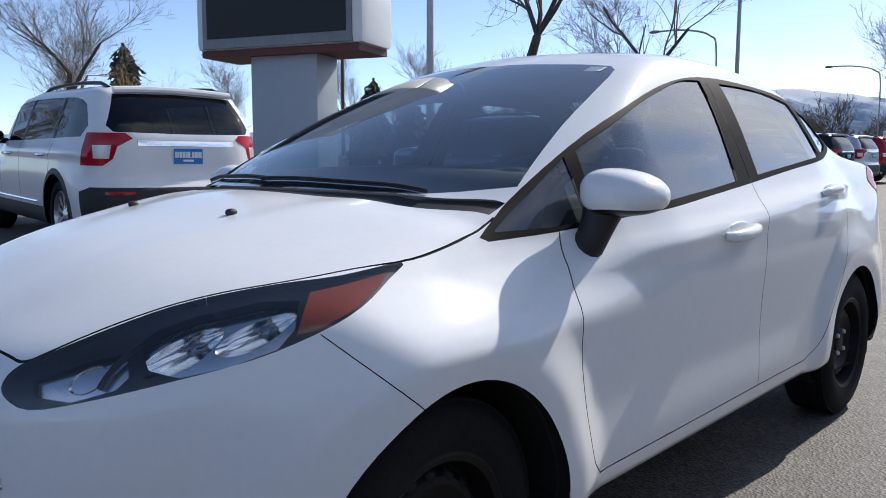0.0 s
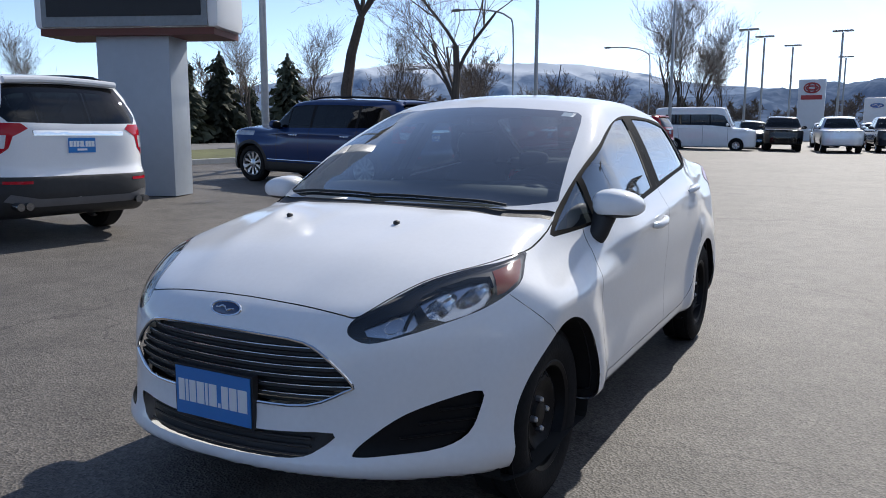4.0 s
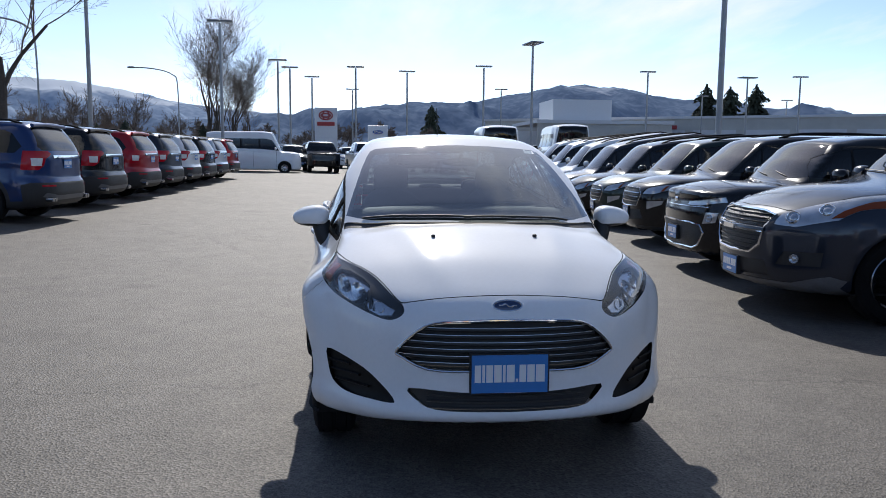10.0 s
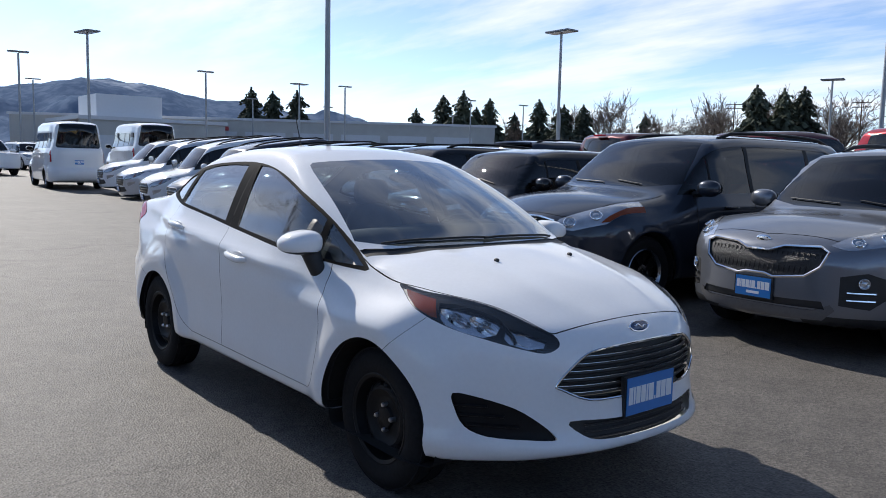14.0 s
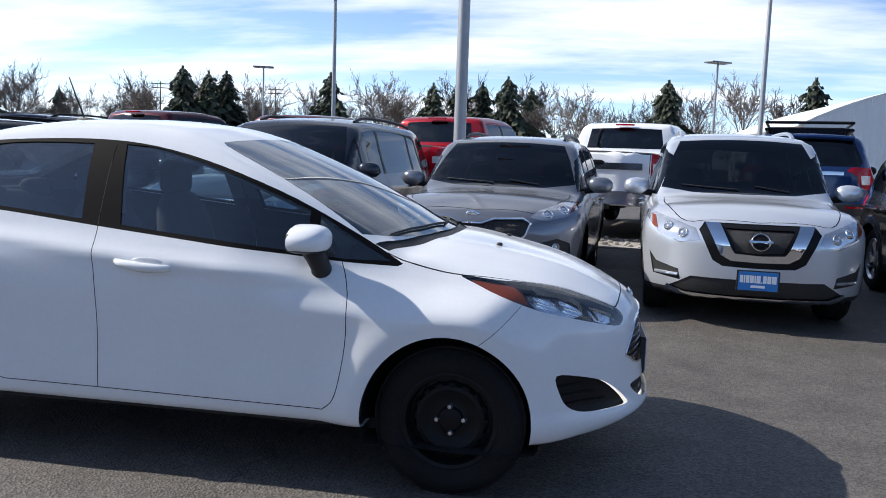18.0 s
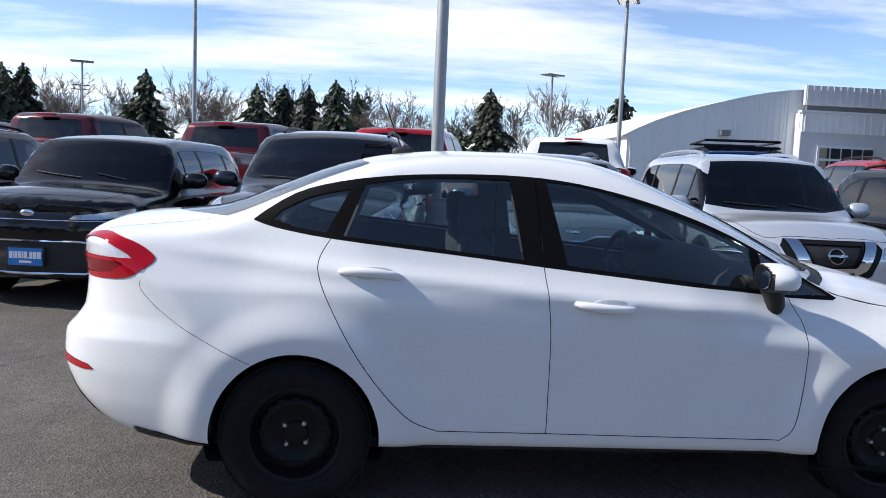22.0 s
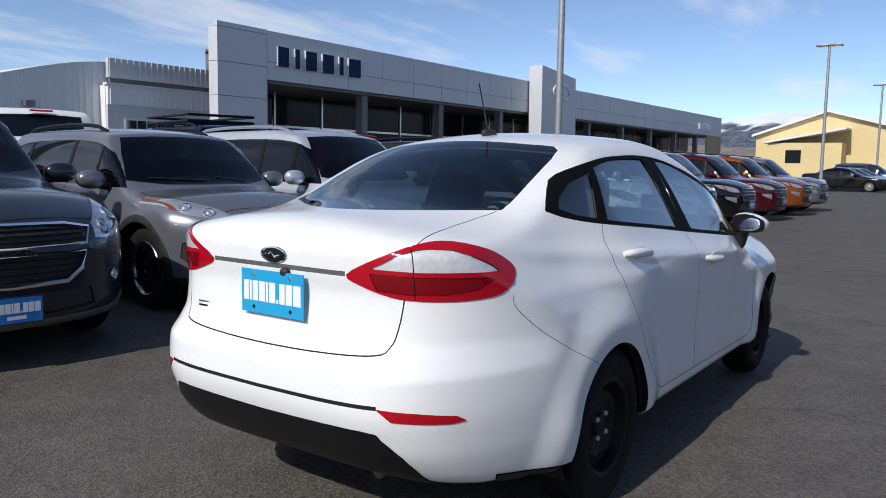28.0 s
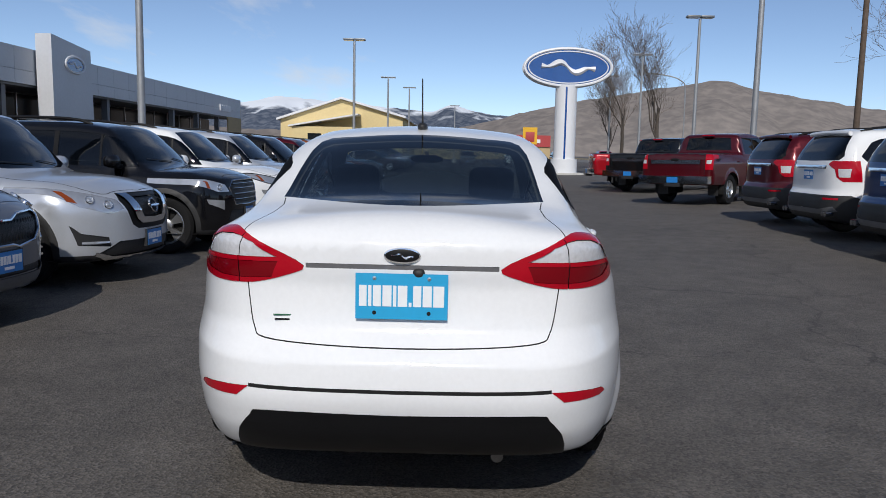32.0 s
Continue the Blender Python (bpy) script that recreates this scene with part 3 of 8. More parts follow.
DLO = [(-1.45, 1.145)] + smooth_line([(-1.45, 1.15), (-1.29, 1.255), (-1.11, 1.31), (-0.88, 1.345), (-0.65, 1.36), (-0.41, 1.365), (-0.18, 1.352), (0.06, 1.31), (0.31, 1.24), (0.56, 1.145), (0.83, 1.01), (1.02, 0.905)], 3)[1:]
DLO += smooth_line([(1.0, 0.895), (0.79, 0.905), (0.55, 0.93), (0.30, 0.95), (0.06, 0.972), (-0.25, 1.0), (-0.64, 1.038), (-1.0, 1.07), (-1.2, 1.09), (-1.36, 1.115), (-1.45, 1.14)], 3)
ARCH_F = [(WB - 0.012 + 0.335 * math.cos(a), 0.30 + 0.352 * math.sin(a)) for a in np.linspace(-0.3, math.pi + 0.3, 40)]
ARCH_R = [(-WB + 0.335 * math.cos(a), 0.29 + 0.347 * math.sin(a)) for a in np.linspace(-0.3, math.pi + 0.3, 40)]
FRONT_PANE = smooth_line([(-0.245, 1.346), (-0.1, 1.335), (0.06, 1.299), (0.3, 1.229), (0.55, 1.134), (0.625, 1.100)], 4) + [(0.640, 0.936)] + [(0.3, 0.97), (0.0, 0.995), (-0.17, 1.012)]
REAR_PANE = smooth_line([(-1.0, 1.306), (-0.8, 1.337), (-0.6, 1.346), (-0.40, 1.346)], 4) + [(-0.35, 1.028), (-0.64, 1.055), (-1.08, 1.095)]
QUARTER = [(-1.37, 1.148)] + smooth_line([(-1.34, 1.185), (-1.22, 1.245), (-1.06, 1.283)], 4) + [(-1.15, 1.105), (-1.27, 1.12)]
SAIL = [(0.668, 1.084), (0.80, 1.008), (0.92, 0.945), (0.975, 0.914), (0.80, 0.916), (0.675, 0.927)]
SEAM_B = smooth_line([(-0.29, 1.34), (-0.27, 1.02), (-0.24, 0.72), (-0.238, 0.335)], 5)
SEAM_A = smooth_line([(0.78, 0.905), (0.825, 0.79), (0.83, 0.62), (0.81, 0.46), (0.785, 0.37), (0.74, 0.325)], 5)
SEAM_C = smooth_line([(-1.13, 1.085), (-1.175, 0.97), (-1.10, 0.79), (-0.96, 0.565), (-0.80, 0.39), (-0.68, 0.335)], 6)
SEAM_LOW = [(-0.68, 0.335), (-0.24, 0.333), (0.3, 0.328), (0.74, 0.325)]

HEADLAMP = smooth_line([(0.565, 0.874), (0.728, 0.860), (0.869, 0.851), (1.006, 0.837), (1.138, 0.817), (1.263, 0.788), (1.381, 0.756), (1.462, 0.733), (1.495, 0.708), (1.482, 0.686), (1.414, 0.670),
                        (1.282, 0.685), (1.094, 0.713), (0.908, 0.742), (0.767, 0.776), (0.663, 0.811), (0.598, 0.848)], 3, True)
AMBER_ZONE = [(0.797, 0.846), (0.60, 0.866), (0.615, 0.845), (0.672, 0.816), (0.772, 0.784), (0.812, 0.78)]
BEAM_ZONE = [(1.185, 0.778), (1.150, 0.734), (1.077, 0.720), (0.96, 0.735), (0.855, 0.758), (0.818, 0.79), (0.82, 0.836), (0.916, 0.835), (1.069, 0.814), (1.158, 0.794)]
SIGNAL_ZONE = [(1.430, 0.715), (1.42, 0.692), (1.329, 0.684), (1.222, 0.704), (1.195, 0.723), (1.207, 0.762), (1.292, 0.750)]
DISHES = ((0.607, 0.768, 0.036, 0.043), (0.672, 0.794, 0.031, 0.038))
FOG = smooth_line([(0.925, 0.502), (1.072, 0.492), (1.266, 0.458), (1.407, 0.402), (1.493, 0.352), (1.47, 0.341), (1.337, 0.342), (1.115, 0.346), (0.994, 0.378), (0.94, 0.44)], 3, True)
TAILLAMP = smooth_line([(1.87, 0.955), (1.735, 1.017), (1.563, 1.060), (1.407, 1.067), (1.236, 1.040), (1.127, 0.998), (1.095, 0.966), (1.13, 0.925), (1.22, 0.895), (1.40, 0.885), (1.575, 0.886), (1.683, 0.895), (1.802, 0.922)], 3, True)
TAIL_CLEAR = [(1.775, 0.980), (1.72, 1.0), (1.664, 1.025), (1.58, 1.043), (1.517, 1.048), (1.42, 1.045), (1.336, 1.028), (1.26, 1.005), (1.216, 0.988), (1.19, 0.974), (1.567, 0.976)]
TAIL_CUT = band([(1.60, 1.07), (1.588, 0.97), (1.575, 0.88)], 0.005)
TAIL_DEEP = [(1.775, 0.966), (1.567, 0.962), (1.25, 0.958), (1.215, 0.95), (1.30, 0.918), (1.45, 0.905), (1.60, 0.904), (1.74, 0.912)]
GRILLE = smooth_line([(-0.443, 0.553), (-0.38, 0.622), (-0.30, 0.669), (-0.15, 0.682), (0.0, 0.685), (0.15, 0.682), (0.30, 0.669), (0.38, 0.622), (0.443, 0.553), (0.42, 0.53), (0.32, 0.488), (0.15, 0.484), (0.0, 0.484), (-0.15, 0.484), (-0.32, 0.488), (-0.42, 0.53)], 3, True)
INTAKE = smooth_line([(-0.395, 0.408), (-0.2, 0.402), (0.0, 0.40), (0.2, 0.402), (0.395, 0.408), (0.36, 0.36), (0.29, 0.334), (0.1, 0.33), (-0.1, 0.33), (-0.29, 0.334), (-0.36, 0.36)], 3, True)
HOOD_HALF = [(0.95, 0.675), (1.12, 0.69), (1.27, 0.694), (1.408, 0.662), (1.50, 0.622), (1.584, 0.572), (1.667, 0.524), (1.751, 0.484), (1.832, 0.447), (1.872, 0.42), (1.884, 0.38), (1.896, 0.3), (1.91, 0.15), (1.914, 0.0)]
HOOD_LINE = smooth_line(HOOD_HALF, 4)
HOOD_LINE = HOOD_LINE + [(x, -y) for x, y in HOOD_LINE[::-1][1:]]
COWL = smooth_line([(0.955, -0.665), (1.06, -0.5), (1.14, -0.25), (1.165, 0.0), (1.14, 0.25), (1.06, 0.5), (0.955, 0.665)], 5)
HOOD = HOOD_LINE + COWL
COWL_STRIP = COWL + [(x - 0.06, y) for x, y in COWL[::-1]]
SCREEN_F = smooth_line([(-0.655, 1.012), (-0.49, 0.995), (-0.25, 1.0), (0.0, 1.003), (0.25, 1.0), (0.49, 0.995), (0.655, 1.012)], 3) + [(0.618, 1.125), (0.572, 1.25), (0.537, 1.325), (0.518, 1.353), (0.49, 1.368), (0.40, 1.378), (0.2, 1.391), (0.0, 1.396), (-0.2, 1.391), (-0.40, 1.378), (-0.49, 1.368), (-0.518, 1.353), (-0.537, 1.325), (-0.572, 1.25), (-0.618, 1.125)]
SCREEN_R = smooth_line([(-0.525, 1.145), (-0.3, 1.142), (0.0, 1.14), (0.3, 1.142), (0.525, 1.145)], 3) + smooth_line([(0.51, 1.24), (0.465, 1.375), (0.3, 1.402), (0.0, 1.417), (-0.3, 1.402), (-0.465, 1.375), (-0.51, 1.24)], 3)
TRUNK_LINE = smooth_line([(0.525, 0.895), (0.512, 0.80), (0.495, 0.74), (0.455, 0.712), (0.25, 0.697), (0.0, 0.692), (-0.25, 0.697), (-0.455, 0.712), (-0.495, 0.74), (-0.512, 0.80), (-0.525, 0.895)], 4)
DECK_LINE = [(-2.115, 0.545), (-2.0, 0.525), (-1.85, 0.505), (-1.70, 0.50), (-1.60, 0.515)]
STRIP = band([(-0.50, 0.562), (-0.25, 0.558), (0.0, 0.556), (0.25, 0.558), (0.50, 0.562)], 0.013)
VALANCE = [(-0.58, 0.24), (-0.565, 0.345)] + smooth_line([(-0.548, 0.395), (-0.50, 0.455), (-0.44, 0.478), (0.0, 0.472), (0.44, 0.478), (0.50, 0.455), (0.548, 0.395)], 3) + [(0.565, 0.345), (0.58, 0.24)]
REAR_REFLECTOR = [(1.755, 0.560), (1.69, 0.523), (1.42, 0.514), (1.355, 0.520), (1.40, 0.538), (1.58, 0.552)]
MUD_STRIP = [(-1.90, 0.295), (-1.57, 0.262), (-1.57, 0.19), (-1.66, 0.20), (-1.88, 0.262)]
FENDER_SEAM = smooth_line([(1.505, 0.775), (1.46, 0.725), (1.41, 0.675), (1.35, 0.625)], 4)
BUMPER_SEAM = smooth_line([(-1.868, 0.895), (-1.858, 0.85), (-1.75, 0.76), (-1.6, 0.675), (-1.42, 0.592)], 4)

skin.cut("windscreen", SCREEN_F, (1, 2), front_test(0.0), {"body"})
skin.cut("rear_window", SCREEN_R, (1, 2), lambda c: (c[:, 0] < -0.75) & (c[:, 0] > -1.95), {"body"})
for sg in (1, -1):
    test = flank_test(sg)
    skin.cut("hole", ARCH_F, (0, 2), test)
    skin.cut("hole", ARCH_R, (0, 2), test)
    skin.cut("front_door%d" % sg, SEAM_B[::-1] + [(0.0, 1.28), (0.5, 1.10), (0.7, 1.0)] + SEAM_A + [(0.3, 0.328)], (0, 2), test, {"body"})
    skin.cut("rear_door%d" % sg, SEAM_C + [(-0.45, 0.334)] + SEAM_B[::-1] + [(-0.6, 1.32), (-1.0, 1.22)], (0, 2), test, {"body"})
    skin.cut("trim%d" % sg, DLO, (0, 2), test)
    skin.cut("front_pane%d" % sg, FRONT_PANE, (0, 2), test)
    skin.cut("rear_pane%d" % sg, REAR_PANE, (0, 2), test)
    skin.cut("quarter_pane%d" % sg, QUARTER, (0, 2), test)
    skin.cut("sail_pane%d" % sg, SAIL, (0, 2), test)
    paint = {"body", "front_door%d" % sg, "rear_door%d" % sg}
    for nn, line in enumerate((SEAM_A, SEAM_B, SEAM_C, SEAM_LOW, FENDER_SEAM, BUMPER_SEAM)):
        skin.cut("gap%d%d" % (nn, sg), band(line, 0.0036 if nn < 4 else 0.0022), (0, 2), test, paint | {"trim%d" % sg})
    skin.cut("mud%d" % sg, MUD_STRIP, (0, 2), test, {"body"})
    half = lambda c, s=sg: (c[:, 1] * s > 0.15) & (c[:, 0] > 1.0)
    tail = lambda c, s=sg: (c[:, 1] * s > 0.15) & (c[:, 0] < -1.5)
    skin.cut("headlamp%d" % sg, HEADLAMP, (3, 2), half)
    skin.cut("amber%d" % sg, AMBER_ZONE, (3, 2), half, {"headlamp%d" % sg})
    skin.cut("beam%d" % sg, BEAM_ZONE, (3, 2), half, {"headlamp%d" % sg})
    for nd, (cy, cz, ry, rz) in enumerate(DISHES):
        skin.cut("dish%d" % sg, [((cy + ry * math.cos(a)) * sg, cz + rz * math.sin(a)) for a in np.linspace(0, 2 * math.pi, 26, endpoint=False)], (1, 2), half, {"beam%d" % sg})
    skin.cut("signal%d" % sg, SIGNAL_ZONE, (3, 2), half, {"headlamp%d" % sg})
    skin.cut("fog%d" % sg, FOG, (3, 2), half, {"body"})
    skin.cut("tail_red%d" % sg, TAILLAMP, (4, 2), tail)
    skin.cut("tail_clear%d" % sg, TAIL_CLEAR, (4, 2), tail, {"tail_red%d" % sg})
    skin.cut("tail_deep%d" % sg, TAIL_DEEP, (4, 2), tail, {"tail_red%d" % sg})
    skin.cut("tail_gap%d" % sg, TAIL_CUT, (4, 2), tail, {"tail_red%d" % sg, "tail_clear%d" % sg, "tail_deep%d" % sg})
    skin.cut("reflector%d" % sg, REAR_REFLECTOR, (4, 2), tail, {"body"})
skin.cut("grille", GRILLE, (1, 2), front_test(1.6))
skin.cut("intake", INTAKE, (1, 2), front_test(1.6))
ontop = lambda c: (c[:, 2] > 0.62) & (c[:, 0] > 0.8)
skin.cut("cowl", COWL_STRIP, (0, 1), ontop, {"body"})
skin.cut("hood", HOOD, (0, 1), ontop, {"body"})
skin.cut("gap_hood", band(HOOD_LINE, 0.0042), (0, 1), ontop, {"body", "hood"})
skin.cut("trunk", [(-0.525, 1.2)] + TRUNK_LINE[::-1] + [(0.525, 1.2)], (1, 2), rear_test(-1.93), {"body"})
skin.cut("gap_trunk", band(TRUNK_LINE, 0.0042), (1, 2), rear_test(-1.9), {"body", "trunk"})
for sg in (1, -1):
    skin.cut("gap_deck%d" % sg, band([(x, y * sg) for x, y in DECK_LINE], 0.0042), (0, 1), lambda c: (c[:, 2] > 0.9) & (c[:, 0] < -1.4), {"body", "trunk"})
# shadow under the lid's lip, painted as a strip between the lamps
skin.cut("gap_lid", band([(-0.32, 0.956), (0.32, 0.956)], 0.016), (1, 2), rear_test(-1.9), {"body", "trunk"})
skin.cut("strip", STRIP, (1, 2), rear_test(-1.9), {"body"})
skin.cut("valance", VALANCE, (1, 2), rear_test(-1.7), {"body"})

LIDSHADE = plain("grey_lid_strip", (0.22, 0.22, 0.23), 0.3, 0.5, grain=0.15, scale=60)
car = thing("sedan_car", pose(0, 0, 0), "small white four-door sedan parked alone on the asphalt", "car")
skin.sheet("body", "body", WHITE, car)
skin.sheet("hood", "hood", WHITE, car)
skin.sheet("trunk_lid", "trunk", WHITE, car)
# all are joints but the lid's grey strip, which is painted shade
for key in sorted({r for r in skin.r if r.startswith(("gap", "tail_gap"))}):
    skin.sheet("panel_joint", key, GAP if key != "gap_lid" else LIDSHADE, car, push=-0.003)
skin.sheet("cowl", "cowl", PLASTIC, car, push=-0.006)
skin.sheet("windscreen", "windscreen", GLASS, car, "clear windscreen mirroring bare branches").visible_shadow = False
skin.sheet("rear_window", "rear_window", BACKGLASS, car, "dark-tinted rear window").visible_shadow = False
skin.sheet("bumper_strip", "strip", GAP, car, push=-0.004)
skin.sheet("valance", "valance", BLACKTRIM, car, "black plastic lower rear bumper", push=0.004)
skin.sheet("lower_intake", "intake", PLASTIC, car, push=-0.035)
skin.sheet("grille", "grille", PLASTIC, car, "black grille crossed by thin chrome bars", push=-0.03)
for sg in (1, -1):
    side = str(sg)
    skin.sheet("front_door", "front_door" + side, WHITE, car)
    skin.sheet("rear_door", "rear_door" + side, WHITE, car)
    skin.sheet("window_trim", "trim" + side, WINDOWTRIM, car)
    for k in ("front_pane", "rear_pane", "quarter_pane", "sail_pane"):
        skin.sheet("side_window", k + side, GLASS, car, push=-0.005).visible_shadow = False
    skin.sheet("splash_strip", "mud" + side, PLASTIC, car, push=0.006)
    skin.sheet("fog_pocket", "fog" + side, BLACKTRIM, car, "black plastic fog lamp pocket with slats", push=-0.02)
    for z, y0, y1 in ((0.385, 0.56, 0.70), (0.42, 0.60, 0.72), (0.455, 0.64, 0.735)):
        ys = np.linspace(y0, y1, 9) * sg
        p = sedan.front(ys, np.full(9, z))
        mesh_object("pocket_slat", *tube(p - sedan.slope(p) * 0.012, 0.005, 6), BLACKTRIM, car, "", True)
    lamp = skin.sheet("headlight", ("headlamp" + side, "amber" + side, "beam" + side, "dish" + side, "signal" + side), HEADLENS, car, "clear headlight with bright reflector bowls and amber corner")
    lamp.visible_shadow = False
    skin.sheet("housing", ("headlamp" + side, "amber" + side, "beam" + side, "dish" + side, "signal" + side), GAP, lamp, push=-0.10)
    skin.sheet("bezel", "headlamp" + side, BLACKTRIM, lamp, push=-0.014)
    skin.sheet("reflector_panel", "beam" + side, REFLECTDARK, lamp, push=-0.034)
    skin.sheet("reflector_panel", "signal" + side, REFLECTDARK, lamp, push=-0.026)
    skin.sheet("amber_reflector", "amber" + side, AMBER, lamp, "amber corner reflector", push=-0.012)
    tl = skin.sheet("taillight", "tail_red" + side, REDLENS, car, "red taillight with a clear band", push=0.003)
    skin.sheet("clear_band", "tail_clear" + side, CLEARLENS, tl, "clear ribbed reversing lamp", push=-0.002)
    skin.sheet("brake_lens", "tail_deep" + side, DEEPRED, tl, "deep red brake lens", push=0.0)
    skin.sheet("rear_reflector", "reflector" + side, REDLENS, car, push=0.003)


def on_front(y, z, lift=0.0):
    p = sedan.front(np.atleast_1d(np.float64(y)), np.atleast_1d(np.float64(z)))
    return p + sedan.slope(p) * lift


def on_back(y, z, lift=0.0):
    p = sedan.back(np.atleast_1d(np.float64(y)), np.atleast_1d(np.float64(z)))
    return p + sedan.slope(p) * lift


# grille bars and rim
gl = np.array(GRILLE)
rim = on_front(gl[:, 0], gl[:, 1], 0.001)
mesh_object("grille_rim", *tube(rim, 0.0055, 8, True), CHROME, car, "thin chrome surround", True)
for z in (0.655, 0.627, 0.599, 0.571, 0.543, 0.515):
    xs = []
    for a, b in zip(gl, np.roll(gl, -1, 0)):
        if (a[1] > z) != (b[1] > z):
            xs.append(a[0] + (b[0] - a[0]) * (z - a[1]) / (b[1] - a[1]))
    ys = np.linspace(min(xs) + 0.004, max(xs) - 0.004, 17)
    line = on_front(ys, np.full(17, z), -0.012)
    v, f = tube(line, 0.0024, 6)
    mesh_object("grille_bar", v, f, DARKCHROME, car, "", True)
    v, f = tube(line - np.array([0.010, 0, 0.008]), 0.0095, 6)
    mesh_object("grille_slat", v, f, PLASTIC, car, "", True)
for z in (0.345, 0.365, 0.385):
    ys = np.linspace(-0.33, 0.33, 13)
    mesh_object("intake_slat", *tube(on_front(ys, np.full(13, z), -0.022), 0.005, 6), PLASTIC, car, "", True)
# headlight bowls: two wide dishes side by side, and a small signal bowl
for sg in (1, -1):
    lampob = [o for o in car.children if o.name.startswith("headlight")][0 if sg == 1 else 1]
    inward = np.array([-0.90, -0.42 * sg, -0.04])
    for cy, cz, ry, rz, lift, dep in [(*d, -0.034, 0.055) for d in DISHES] + [(0.523, 0.722, 0.022, 0.024, -0.022, 0.03)]:
        a = np.linspace(0, 2 * math.pi, 32, endpoint=False)
        rim = on_front((cy + ry * np.cos(a)) * sg, cz + rz * np.sin(a), lift)
        mid, v, f = rim.mean(0), [], []
        for t in (0.0, 0.08, 0.2, 0.38, 0.6, 0.85, 0.99):
            v += list(rim + (mid - rim) * t + inward * dep * math.sqrt(1 - (1 - t) ** 2))
        for r in range(6):
            f += [(32 * r + k, 32 * r + (k + 1) % 32, 32 * r + 32 + (k + 1) % 32, 32 * r + 32 + k) for k in range(32)]
        mesh_object("bowl", v, f, REFLECTOR, lampob, "", True)
        mesh_object("bulb_cap", *tube([mid + inward * dep, mid + inward * dep * 0.35, mid + inward * dep * 0.25], [0.011, 0.011, 0.004], 14), DARKCHROME, lampob, "", True)
    wall = on_front(np.full(5, 0.552 * sg), np.linspace(0.705, 0.775, 5), -0.014)
    mesh_object("divider", *tube(wall, 0.006, 6), BLACKTRIM, lampob, "", True)


# wheels
def wheel_tyre(r, rim, w):
    h = w / 2
    prof = [(rim, -h * 0.86), (rim + 0.012, -h * 0.95), (rim + (r - rim) * 0.45, -h * 1.06), (r - 0.03, -h * 0.98), (r - 0.008, -h * 0.80), (r, -h * 0.6)]
    for k in (-0.34, 0.0, 0.34):
        prof += [(r, (k - 0.06) * w), (r - 0.008, (k - 0.05) * w), (r - 0.008, (k + 0.05) * w), (r, (k + 0.06) * w)]
    prof += [(r, h * 0.6), (r - 0.008, h * 0.80), (r - 0.03, h * 0.98), (rim + (r - rim) * 0.45, h * 1.06), (rim + 0.012, h * 0.95), (rim, h * 0.86)]
    return lathe(prof, 56)


def steel_disc(rim, w):
    """A pressed steel wheel, its outer face towards +y."""
    h = w / 2
    pieces = [lathe([(rim + 0.004, -h * 0.86), (rim + 0.004, h * 0.80), (rim + 0.008, h * 0.9), (rim, h * 0.93), (rim - 0.014, h * 0.86), (rim - 0.02, h * 0.55), (rim * 0.86, h * 0.34), (rim * 0.80, h * 0.36), (rim * 0.72, h * 0.58), (rim * 0.64, h * 0.62), (rim * 0.54, h * 0.52), (rim * 0.46, h * 0.42), (rim * 0.36, h * 0.40), (rim * 0.27, h * 0.44), (rim * 0.24, h * 0.56), (rim * 0.18, h * 0.60), (0.001, h * 0.60)], 64)]
    for i in range(16):
        a = 2 * math.pi * i / 16
        v, f = lathe([(0.001, 0.004), (0.012, 0.003), (0.016, 0.0)], 10)
        m = Matrix.Rotation(a, 4, "Y") @ Matrix.Translation((rim * 0.76, h * 0.50, 0)) @ Matrix.Rotation(radians(-38), 4, "Z")
        pieces.append(moved((v, f), m))
    return merge(*pieces)


tyre_mesh = mesh_object("tyre", *wheel_tyre(0.303, 0.19, 0.19), RUBBER, None, "", True)
disc_mesh = mesh_object("wheel", *steel_disc(0.19, 0.19), STEEL, None, "", True)
nut_mesh = mesh_object("wheel_nut", *lathe([(0.012, -0.01), (0.012, 0.012), (0.008, 0.02), (0.001, 0.021)], 6), ALLOY, None)
hole_mesh = mesh_object("vent_hole", *lathe([(0.001, 0.0), (0.0145, 0.0), (0.0165, -0.003)], 12), GAP, None)
